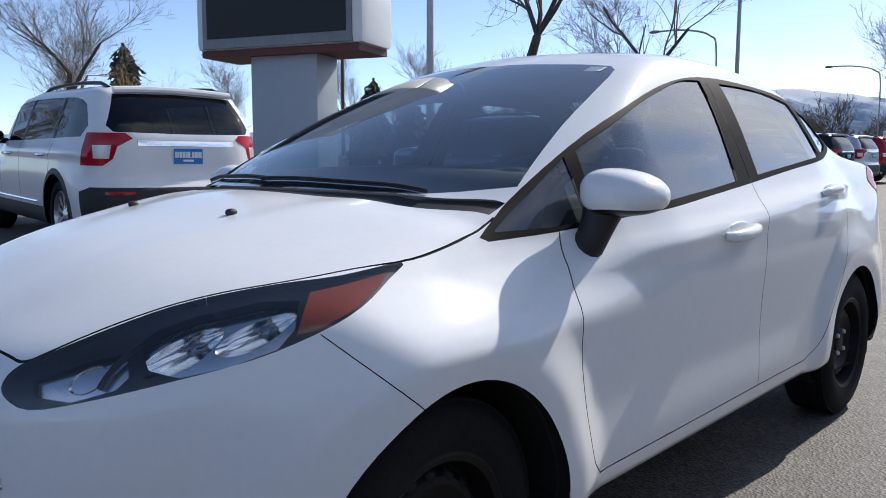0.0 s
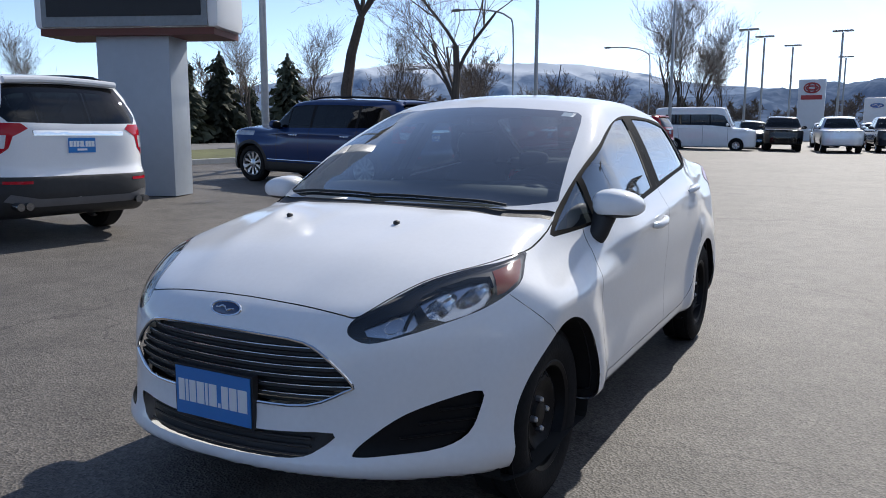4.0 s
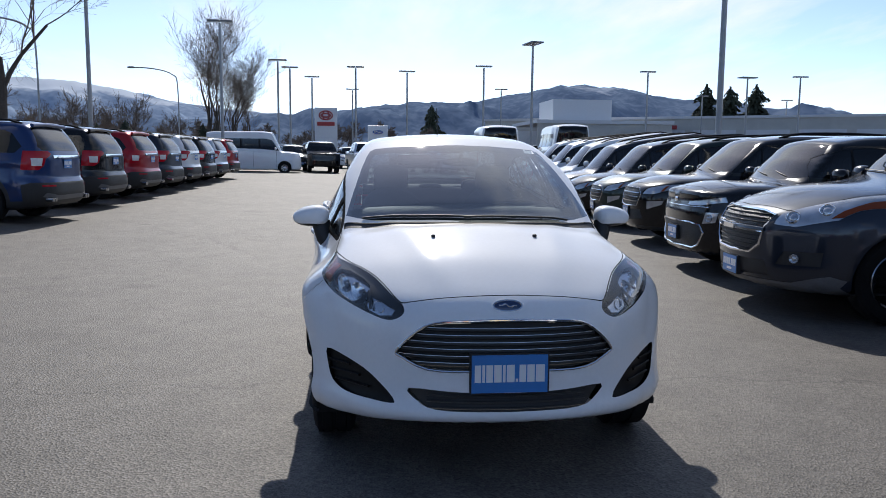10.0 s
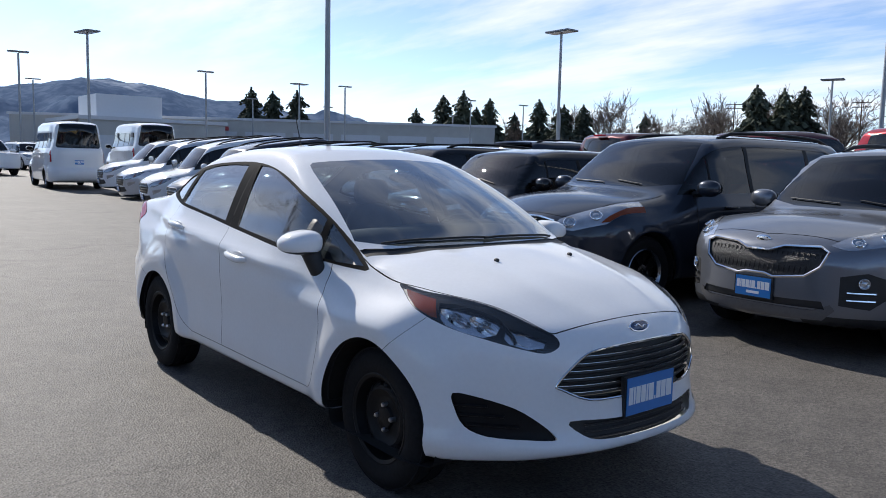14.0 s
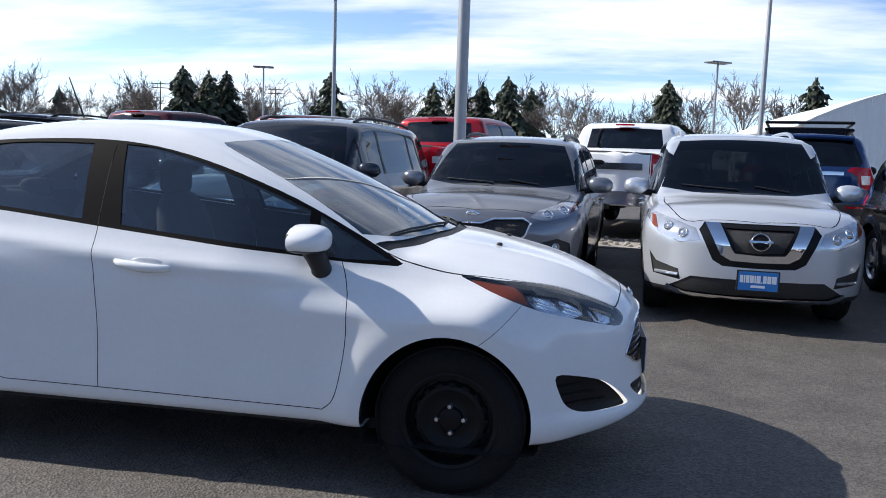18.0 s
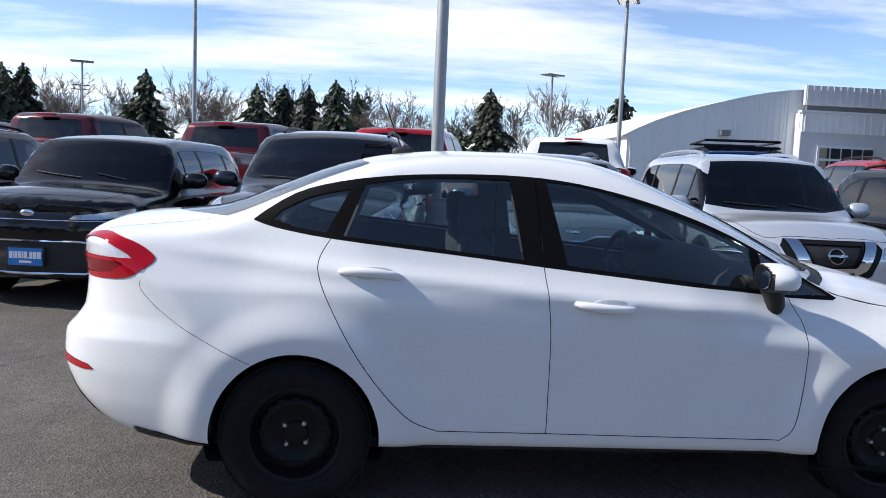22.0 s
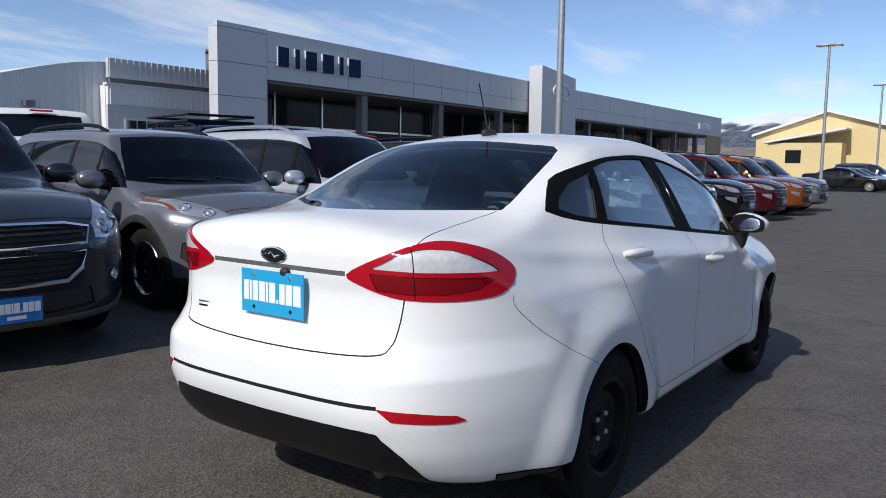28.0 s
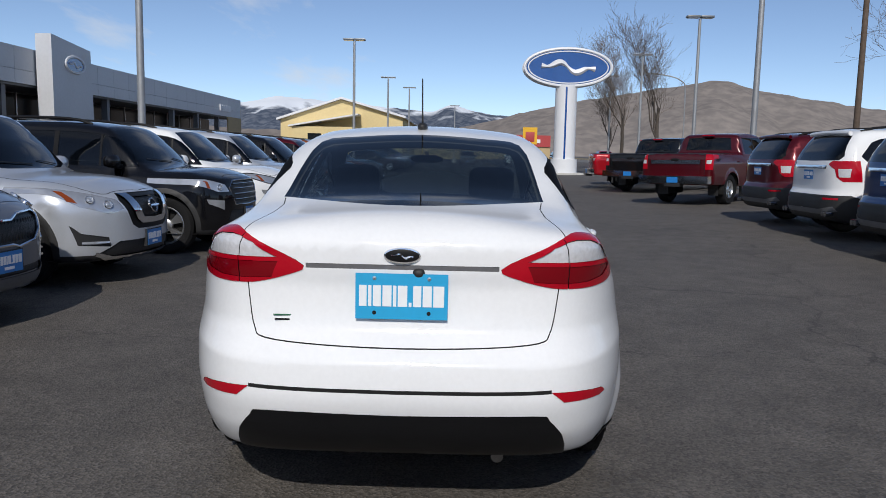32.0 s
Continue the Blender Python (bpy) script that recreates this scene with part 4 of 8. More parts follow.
for wx in (WB, -WB):
    for sg in (1, -1):
        wh = new("wheel", disc_mesh.data)
        wh.parent, wh["label"] = car, "black pressed-steel wheel with bright nuts"
        wh.matrix_local = pose(wx, (0.705 if wx > 0 else 0.745) * sg, 0.301, 0, 17 * wx, 0 if sg > 0 else 180)
        ty = new("tyre", tyre_mesh.data)
        ty.parent = wh
        for i in range(4):
            a = 2 * math.pi * (i + 0.2) / 4
            nt = new("wheel_nut", nut_mesh.data)
            nt.parent = wh
            nt.location = (0.054 * math.cos(a), 0.045, 0.054 * math.sin(a))
        for i in range(16):
            vh = new("vent_hole", hole_mesh.data)
            vh.parent = wh
            vh.matrix_local = Matrix.Rotation(2 * math.pi * i / 16, 4, "Y") @ Matrix.Translation((0.19 * 0.76, 0.095 * 0.54, 0)) @ Matrix.Rotation(radians(-38), 4, "Z")
        arch = lathe([(0.362, 0.9), (0.362, 0.70), (0.362, 0.47), (0.05, 0.47)], 48)
        hv = []
        for x, y, z in arch[0]:
            z = max(z + 0.30, 0.19)
            if y > 0.8:
                y = float(sedan.flank(np.array([x + wx]), np.array([max(z, 0.26)]), 1)[0][1]) - 0.012
            hv.append((x + wx, y * sg, z))
        mesh_object("wheel_housing", hv, arch[1], GAP, car)
for o in (tyre_mesh, disc_mesh, nut_mesh, hole_mesh):
    bpy.data.objects.remove(o)


# plates: a blue board with a row of white blocks in place of the web address
def sign_plate(name, m, board, parent, label, mini=False, w=0.3048, h=0.1524):
    root = mesh_object(name, *box(-w / 2, w / 2, -0.0015, 0.0015, -h / 2, h / 2), board, parent, label)
    root.matrix_local = m
    widths = (0.8, 0.35, 0.85, 0.95, 0.35, 1.0, 0.3, 0.85, 0.95, 1.15)
    gap = 0.16
    unit = w * 0.92 / (sum(widths) + gap * 9)
    x = -w * 0.46
    z0, z1 = -h * 0.22, h * 0.24
    if mini:
        z0, z1 = -h * 0.10, h * 0.30
    for n, k in enumerate(widths):
        top = z1 if n != 6 else z0 + 0.2 * (z1 - z0)
        mesh_object("print_bar", *box(-x - k * unit, -x, 0.0015, 0.0026, z0, top), PLATEWHITE, root)
        x += (k + gap) * unit
    if mini:
        mesh_object("print_bar", *box(-w * 0.18, w * 0.18, 0.0015, 0.0026, -h * 0.36, -h * 0.22), PLATEWHITE, root)
    return root


mesh_object("plate_bracket", *box(2.012, 2.034, -0.16, 0.16, 0.395, 0.56), PLASTIC, car)
sign_plate("plate", pose(2.037, 0, 0.478, 0, 0, -90), PLATEBLUE, car, "blue dealer plate with white print")
rear_plate = sign_plate("plate", pose(-2.214, 0, 0.861, 0, 0, 90), PLATESUNLIT, car, "bright blue dealer plate with white print")
for x, z in ((-0.09, 0.06), (0.09, 0.06), (-0.09, -0.055), (0.09, -0.055)):
    v, f = moved(lathe([(0.001, 0.005), (0.006, 0.004), (0.007, 0.0015)], 10), Matrix.Translation((x, 0, z)))
    mesh_object("screw", v, f, ALLOY if z > 0 else GAP, rear_plate)


def oval(name, m, a, b, parent, base, rim_mat, rim=0.07):
    """An enamel oval badge with a bright rim and a plain bright wave across it."""
    steps = 40
    ring = [(a * math.cos(2 * math.pi * i / steps), 0.0, b * math.sin(2 * math.pi * i / steps)) for i in range(steps)]
    v = [(x, -0.004, z) for x, _, z in ring] + [(x, 0.002, z) for x, _, z in ring] + [(x * 0.8, 0.0045, z * 0.8) for x, _, z in ring] + [(0, 0.005, 0)]
    f = []
    for i in range(steps):
        j = (i + 1) % steps
        f += [(i, j, j + steps, i + steps), (i + steps, j + steps, j + 2 * steps, i + 2 * steps), (i + 2 * steps, j + 2 * steps, 3 * steps)]
    root = mesh_object(name, v, f, base, parent, "blue oval badge with a bright rim", True)
    root.matrix_local = m
    mesh_object("badge_rim", *tube([(x, 0.002, z) for x, _, z in ring], a * rim, 6, True), rim_mat, root, "", True)
    wave = np.linspace(-0.62, 0.62, 30)
    mesh_object("badge_wave", *tube([(a * t, 0.006, b * (0.20 * math.sin(5 * t) + 0.12 * math.sin(11 * t))) for t in wave], [a * (0.03 + 0.045 * abs(math.sin(6.5 * t))) for t in wave], 6), rim_mat, root, "", True)
    return root


ef = on_front(0, 0.735, 0.002)[0]
oval("badge", Matrix.Translation(ef) @ Matrix.Rotation(radians(-90), 4, "Z") @ Matrix.Rotation(radians(28), 4, "X"), 0.058, 0.023, car, OVALBLUE, CHROME)
eb = on_back(0, 0.995, 0.002)[0]
oval("badge", Matrix.Translation(eb) @ Matrix.Rotation(radians(90), 4, "Z"), 0.058, 0.024, car, BLACKTRIM, CHROME)


# door mirrors
def bulge(c, r, e=(2.4, 2.4, 2.4), nu=24, nv=16):
    v, f = [], []
    for j in range(nv + 1):
        b = -math.pi / 2 + math.pi * j / nv
        for i in range(nu):
            a = 2 * math.pi * i / nu
            p = (math.cos(b) * math.cos(a), math.cos(b) * math.sin(a), math.sin(b))
            k = sum(abs(q) ** x for q, x in zip(p, e)) ** (-1 / 2.4)
            v.append(tuple(c[n] + r[n] * p[n] * k for n in range(3)))
    for j in range(nv):
        for i in range(nu):
            k = (i + 1) % nu
            f.append((j * nu + i, j * nu + k, (j + 1) * nu + k, (j + 1) * nu + i))
    return v, f


for sg in (1, -1):
    # a shell, blunt behind, that tapers and drops towards its outer end
    v, f = bulge((0.665, 0.848 * sg, 1.0), (0.092, 0.098, 0.056), (2.6, 2.6, 2.6), 36, 24)
    shell = []
    for x, y, z in v:
        u = (abs(y) - 0.75) / 0.196
        x = max(x, 0.612) + 0.022 * (0.5 - u) * (x > 0.66)
        shell.append((x, y, 0.985 + (z - 0.985) * (1.08 - 0.34 * u * u) - 0.006 * u * u))
    mid = [np.mean([shell[k] for k in q], axis=0) for q in f]
    up = [q for q, c in zip(f, mid) if c[2] > 0.962 and c[0] > 0.617]
    lo = [q for q, c in zip(f, mid) if not (c[2] > 0.962 and c[0] > 0.617)]
    cap = mesh_object("mirror", shell, up, WHITE, car, "white-capped door mirror on a black foot", True)
    mesh_object("mirror_frame", shell, lo, BLACKTRIM, cap, "black lower edge and frame", True)
    foot = [Vector((0.675, 0.795 * sg, 0.965)), Vector((0.69, 0.79 * sg, 0.925)), Vector((0.705, 0.78 * sg, 0.885)), Vector((0.70, 0.75 * sg, 0.855))]
    mesh_object("mirror_foot", *tube(foot, [0.052, 0.043, 0.040, 0.05], 14), PLASTIC, cap, "", True)
    gv, gf = bulge((0, 0, 0), (0.004, 0.072, 0.037), (2.8, 2.8, 2.8))
    mesh_object("mirror_glass", *moved((gv, gf), pose(0.613, 0.842 * sg, 0.995, 0, 4, 5 * sg)), CHROME, cap, "", True)

# door handles
for sg in (1, -1):
    for x0, x1, z0, z1 in ((-1.085, -0.845, 0.962, 0.948), (-0.145, 0.092, 0.868, 0.853)):
        xs = np.linspace(x0, x1, 13)
        zs = np.linspace(z0, z1, 13)
        lift = 0.026 * np.sin(np.linspace(0, math.pi, 13)) ** 0.45 - 0.004
        p = sedan.flank(xs, zs, sg)
        n = sedan.slope(p)
        r = [0.012 + 0.007 * math.sin(math.pi * i / 12) ** 0.5 for i in range(13)]
        v, f = tube(p + n * lift[:, None], r, 10)
        mesh_object("door_handle", v, f, WHITE, car, "", True)
        # the bowl's shade is painted: a shallow bulge in darker white
        c = sedan.flank(np.array([(x0 + x1) / 2 + 0.02]), np.array([(z0 + z1) / 2]), sg)[0]
        v, f = bulge(c, (0.075, 0.006, 0.032))
        mesh_object("handle_recess", v, f, plain("recess_white", (0.62, 0.63, 0.64), 0.4, coat=0.6) if "recess_white" not in bpy.data.materials else bpy.data.materials["recess_white"], car, "", True)

# wipers, washer jets, aerial, exhaust, camera
for path in ([(0.985, 0.50, 1.0), (1.05, 0.22, 1.03), (1.075, -0.06, 1.03)], [(1.075, -0.02, 1.02), (1.02, -0.30, 1.03), (0.93, -0.57, 1.0)]):
    pts = smooth_line(path, 8)
    p = sedan.above(np.array([q[0] for q in pts]), np.array([q[1] for q in pts]))
    n = sedan.slope(p)
    v1 = tube(p + n * 0.011, 0.0035, 6)
    v2 = tube(p + n * 0.005, 0.003, 6)
    mesh_object("wiper", *merge(v1, v2), PLASTIC, car, "", True)
for sg in (1, -1):
    j = sedan.above(np.array([1.362]), np.array([0.242 * sg]))[0]
    v, f = bulge((j[0], j[1], j[2] + 0.004), (0.014, 0.01, 0.009))
    mesh_object("washer_jet", v, f, PLASTIC, car, "", True)
an = sedan.above(np.array([-0.84]), np.array([0.0]))[0]
v1 = bulge((an[0], 0, an[2] + 0.008), (0.055, 0.025, 0.022))
v2 = tube([(an[0], 0, an[2]), (an[0] - 0.05, 0, an[2] + 0.12), (an[0] - 0.095, 0, an[2] + 0.235)], [0.005, 0.0035, 0.003], 6)
mesh_object("aerial", *merge(v1, v2), PLASTIC, car, "", True)
SOOTY = plain("sooty_exhaust_steel", (0.16, 0.15, 0.14), 0.4, 0.9, grain=0.3)
mesh_object("exhaust_tip", *tube([(-1.8, -0.34, 0.262), (-2.05, -0.34, 0.255)], 0.022, 14), SOOTY, car, "", True)
cp = on_back(-0.055, 0.945)[0]
mesh_object("reverse_camera", *bulge((cp[0] - 0.004, -0.055, 0.938), (0.016, 0.02, 0.016)), PLASTIC, car, "", True)
for y0, y1, z0, z1, mt in ((0.375, 0.425, 0.768, 0.774, BLACKTRIM), (0.37, 0.43, 0.783, 0.788, plain("dark_green_print", (0.02, 0.12, 0.06), 0.5))):
    x = float(on_back(0.40, (z0 + z1) / 2, 0.002)[0][0])
    mesh_object("sticker_bar", *box(x - 0.001, x + 0.001, y0, y1, z0, z1), mt, car)

# cabin
skin.sheet("cabin_lining", ("body", "trim1", "trim-1", "front_door1", "front_door-1", "rear_door1", "rear_door-1"), LINER, car, "pale headliner and pillars", push=-0.035, keep=lambda c: c[2] > 1.06 and -1.6 < c[0] < 1.0)
skin.sheet("cabin_lining", ("body", "front_door1", "front_door-1", "rear_door1", "rear_door-1", "hood", "cowl", "trim1", "trim-1"), DASH, car, push=-0.04, keep=lambda c: c[2] <= 1.08 and -1.75 < c[0] < 1.05 and c[2] > 0.22)
dash = merge(tube([(0.62, y, 0.90 + 0.03 * math.cos(y * 2.2)) for y in np.linspace(-0.66, 0.66, 15)], 0.13, 14), tube([(0.85, y, 0.915) for y in np.linspace(-0.62, 0.62, 9)], 0.075, 10), tube([(0.55, y, 0.72) for y in np.linspace(-0.66, 0.66, 9)], 0.16, 12))
mesh_object("dashboard", *dash, DASH, car, "", True)
mesh_object("dash_hood", *bulge((0.50, 0.36, 1.02), (0.13, 0.2, 0.045)), DASH, car, "", True)
wheel_ring = [(0.34 + 0.055 * math.sin(a), 0.36 + 0.185 * math.cos(a), 0.90 + 0.175 * math.sin(a)) for a in np.linspace(0, 2 * math.pi, 28, endpoint=False)]
stw = mesh_object("steering_wheel", *tube(wheel_ring, 0.016, 8, True), DASH, car, "", True)
mesh_object("wheel_boss", *merge(bulge((0.345, 0.36, 0.895), (0.03, 0.075, 0.06)), tube([(0.34, 0.19, 0.90), (0.35, 0.53, 0.90)], 0.014, 8), tube([(0.36, 0.36, 0.88), (0.6, 0.36, 0.80)], 0.03, 8)), DASH, stw, "", True)
for sg in (1, -1):
    y = 0.36 * sg
    cushion = merge(bulge((-0.12, y, 0.50), (0.27, 0.25, 0.10)), bulge((-0.40, y, 0.78), (0.10, 0.235, 0.33), (2.6, 2.6, 2.6)))
    cv = [(x - 0.22 * max(z - 0.55, 0), yy, z) for x, yy, z in cushion[0]]
    seat = mesh_object("front_seat", cv, cushion[1], FABRIC, car, "dark grey cloth front seat", True)
    hv, hf = bulge((-0.535, y, 1.175), (0.05, 0.118, 0.088), (3.4, 3.4, 3.4))
    mesh_object("headrest", hv, hf, FABRIC, seat, "", True)
    for dy in (-0.05, 0.05):
        mesh_object("headrest_post", *tube([(-0.52, y + dy, 0.98), (-0.535, y + dy, 1.14)], 0.006, 6), CHROME, seat, "", True)
bench = merge(bulge((-0.98, 0, 0.50), (0.26, 0.60, 0.11)), bulge((-1.30, 0, 0.78), (0.11, 0.60, 0.31)))
bench = ([(x - 0.25 * max(z - 0.55, 0), yy, z) for x, yy, z in bench[0]], bench[1])
rear_seat = mesh_object("rear_seat", *bench, FABRIC, car, "", True)
for y in (-0.36, 0.0, 0.36):
    mesh_object("headrest", *bulge((-1.42, y, 1.085 if y else 1.05), (0.04, 0.105, 0.055), (3, 3, 3)), FABRIC, rear_seat, "", True)
mesh_object("parcel_shelf", *tube([(-1.48, y, 1.055) for y in np.linspace(-0.55, 0.55, 7)], 0.045, 8), DASH, car, "", True)
mesh_object("floor_pan", *box(-1.7, 1.0, -0.70, 0.70, 0.215, 0.26), DASH, car)
mesh_object("rear_view_mirror", *merge(bulge((0.30, 0.02, 1.295), (0.018, 0.105, 0.026)), tube([(0.32, 0.02, 1.30), (0.36, 0.02, 1.335)], 0.012, 8)), DASH, car, "", True)
mesh_object("windscreen_sticker", [(0.22, 0.43, 1.352), (0.22, 0.49, 1.347), (0.175, 0.49, 1.363), (0.175, 0.43, 1.370)], [(0, 1, 2, 3)], PLATEWHITE, car)


# ---- other vehicles ----
def suv_body(L, W, H, wb, fo, nose_z, cowl, cowl_z, header, roof_end, belt, gate=0.42, soft=0.026, arch=0.39, bluff=0.0, bow=(0.16, 0.42)):
    """cowl, header, roof_end: places along the car; belt: height of the window line; gate: how far the tailgate leans; bluff: how square the nose is."""
    xf = wb / 2 + fo
    xr, w = xf - L, W / 2
    top = curve((xr - 0.1, H - 0.14), (xr + 0.35, H - 0.05), (roof_end, H - 0.015), (header - 0.7, H), (header, H - 0.055), ((header + cowl) / 2, (H + cowl_z) / 2 - 0.005), (cowl, cowl_z), (cowl + 0.12, cowl_z - 0.03),
                ((cowl + xf) / 2, (cowl_z + nose_z) / 2 + 0.035), (xf - 0.12 + bluff, nose_z), (xf + 0.15, nose_z - 0.08))
    side = curve((0.15, 0.90 * w), (0.3, 0.965 * w), (0.5, 0.985 * w), (0.75, w), (belt - 0.12, 0.985 * w), (belt, 0.945 * w), (belt + 0.25, 0.86 * w), (H - 0.12, 0.77 * w), (H, 0.68 * w))
    nose = curve((0.15, xf - 0.2), (0.28, xf - 0.03), (0.45, xf), (0.7, xf), (nose_z - 0.1, xf - 0.03), (nose_z - 0.02, xf - 0.10 + bluff), (nose_z + 0.12, xf - 0.35))
    tail = curve((0.2, xr + 0.25), (0.35, xr + 0.06), (0.55, xr), (0.7, xr + 0.01), (0.80, xr + 0.06), (belt, xr + 0.08), (belt + 0.15, xr + 0.13), (H - 0.1, xr + gate), (H, xr + gate + 0.1))

    def waist(x, z):
        line = 0.014 * np.exp(-(((z - belt + 0.13) / 0.035) ** 2))
        return line - 0.06 * ease((-wb / 2 - 0.1 - x) / 0.8) * ease((z - 0.6) / 0.4) - 0.11 * ease((x - header) / (cowl + 0.3 - header)) * ease((z - 0.8) / 0.3)

    b = Body(top, side, nose, tail, curve((xr, 0.34), (xr + 0.6, 0.25), (xf - 0.5, 0.24), (xf, 0.24)), soft=soft, waist=waist, nose_bow=bow, tail_bow=(0.02, 0.5), crown=0.08, bow=0.14,
             mid=0.0, arches=((wb / 2, 0.36), (-wb / 2, 0.36)), lip=0.02, arch_r=arch)
    b.xf, b.xr, b.wb, b.w, b.H, b.beltz, b.cowl, b.cowl_z, b.header, b.gate = xf, xr, wb, w, H, belt, cowl, cowl_z, header, gate
    b.dlo = smooth_line([(cowl - 0.16, belt - 0.01), (header + 0.22, H - 0.27), (header - 0.12, H - 0.165), (-0.4, H - 0.14), (xr + 0.95, H - 0.16), (xr + 0.62, H - 0.24)], 3) + [(xr + 0.45, belt + 0.16), (xr + 0.55, belt + 0.05), (-0.6, belt + 0.015)]
    b.pillars = [(-0.13, 0.06), (-wb / 2 + 0.22, 0.06), (cowl - 0.62, 0.025)]
    return b


def pickup_body(L, W, H, wb, fo, bed, cab_back):
    """A crew-cab truck: a cab, and a bed whose sides stand as high as bed."""
    b = suv_body(L, W, H, wb, fo, 1.22, 1.25, 1.30, 0.55, cab_back, 1.28, 0.1, 0.022, 0.43, 0.1, (0.05, 0.25))
    xf, xr, w = b.xf, b.xr, b.w
    b.top = curve((xr - 0.1, bed), (cab_back - 0.22, bed), (cab_back - 0.17, bed + 0.02), (cab_back - 0.05, H - 0.1), (cab_back + 0.1, H - 0.03), (-0.1, H), (0.5, H - 0.05), (0.85, 1.66), (1.25, 1.30), (1.37, 1.27), (1.9, 1.25), (xf - 0.05, 1.20), (xf + 0.2, 1.1))
    b.side = curve((0.3, 0.90 * w), (0.5, 0.97 * w), (0.8, w), (1.1, w), (1.28, 0.965 * w), (1.34, 0.955 * w), (1.6, 0.86 * w), (H - 0.1, 0.77 * w), (H, 0.70 * w))
    b.tail = curve((0.3, xr + 0.1), (0.5, xr + 0.05), (0.65, xr), (1.2, xr), (bed, xr + 0.02), (H, xr + 0.05))
    b.tail_bow, b.crown, b.waist = (0.01, 0.06), 0.03, None
    b.bottom = curve((xr, 0.55), (0.0, 0.42), (xf - 0.5, 0.38), (xf, 0.36))
    b.arches, b.arch_r = ((wb / 2, 0.42), (-wb / 2, 0.42)), 0.43
    b.dlo = [(0.98, 1.29), (0.62, H - 0.17), (0.3, H - 0.13), (cab_back + 0.22, H - 0.14), (cab_back + 0.12, 1.36), (-0.2, 1.32)]
    b.pillars = [(-0.12, 0.07), (0.72, 0.025)]
    b.cab_back, b.bed = cab_back, bed
    return b


def mirrored(half):
    return list(half) + [(-y, z) for y, z in half[::-1] if abs(y) > 1e-6]


_wheels = {}


def cast_wheel(rim, h, spokes):
    """A cast wheel in one piece: hub, spokes with open windows between them, rim and barrel."""
    n = spokes * 8
    radii = [0.012, 0.035, 0.062, 0.078] + [0.078 + (rim - 0.105) * k / 5 for k in range(1, 6)] + [rim - 0.018, rim - 0.006]
    face = [0.74, 0.73, 0.66, 0.60] + [0.58, 0.60, 0.62, 0.62, 0.66] + [0.80, 0.92]
    last = len(radii) - 3

    def solid(i, j):
        if i < 3 or i >= last:
            return True
        k = (j % 8) - 3.5
        width = 2.0 if (i < 5 or spokes > 7) else (1.6 if i < last - 1 else 2.0)
        return abs(k) <= width

    v = [(r * math.cos(2 * math.pi * j / n), h * z, r * math.sin(2 * math.pi * j / n)) for r, z in zip(radii, face) for j in range(n)]
    m = len(v)
    v += [(x, y - h * 0.45, z) for x, y, z in v]
    f = [tuple(range(n))]
    for i in range(len(radii) - 1):
        for j in range(n):
            if not solid(i, j):
                continue
            a, b, c, d = i * n + j, i * n + (j + 1) % n, (i + 1) * n + (j + 1) % n, (i + 1) * n + j
            f.append((a, d, c, b))
            for ii, jj, p, q in ((i, j - 1, a, d), (i, j + 1, c, b), (i - 1, j, b, a), (i + 1, j, d, c)):
                if 0 <= ii < len(radii) - 1 and not solid(ii, jj % n):
                    f.append((p, p + m, q + m, q))
    k, base = (len(radii) - 1) * n, len(v)
    for r, z in ((rim + 0.002, 0.86), (rim + 0.002, -0.86)):
        v += [(r * math.cos(2 * math.pi * j / n), h * z, r * math.sin(2 * math.pi * j / n)) for j in range(n)]
    for a, b in ((k, base), (base, base + n)):
        f += [(a + j, b + j, b + (j + 1) % n, a + (j + 1) % n) for j in range(n)]
    used = sorted({q for t in f for q in t})
    at = {q: w for w, q in enumerate(used)}
    return [v[q] for q in used], [tuple(at[q] for q in t) for t in f]


def alloy_wheel(root, x, y, z, r, rim, width, spokes, steer=0.0, finish=None):
    key = (r, rim, width, spokes, finish.name if finish else "")
    if key not in _wheels:
        h = width / 2
        prof = [(rim, -h * 0.86), (rim + 0.03, -h), (r - 0.03, -h), (r, -h * 0.7), (r, h * 0.7), (r - 0.03, h), (rim + 0.03, h * 1.04), (rim, h * 0.86)]
        tyre = lathe(prof, 36)
        cast = cast_wheel(rim, h, spokes)
        dark = lathe([(0.001, -0.01), (rim - 0.01, -0.01)], 24)
        meshes = []
        for nm, t, mt in (("wheel", cast, finish or ALLOY), ("tyre", tyre, RUBBER), ("brake", dark, GAP)):
            o = mesh_object(nm, *t, mt, None, "", True)
            meshes.append(o.data)
            bpy.data.objects.remove(o)
        _wheels[key] = meshes
    wm, tm, bm_ = _wheels[key]
    w = new("wheel", wm)
    w.parent = root
    w.matrix_local = pose(x, y, z, 0, 23 * x, (0 if y > 0 else 180) + steer)
    for nm, d in (("tyre", tm), ("brake", bm_)):
        o = new(nm, d)
        o.parent = w
    return w


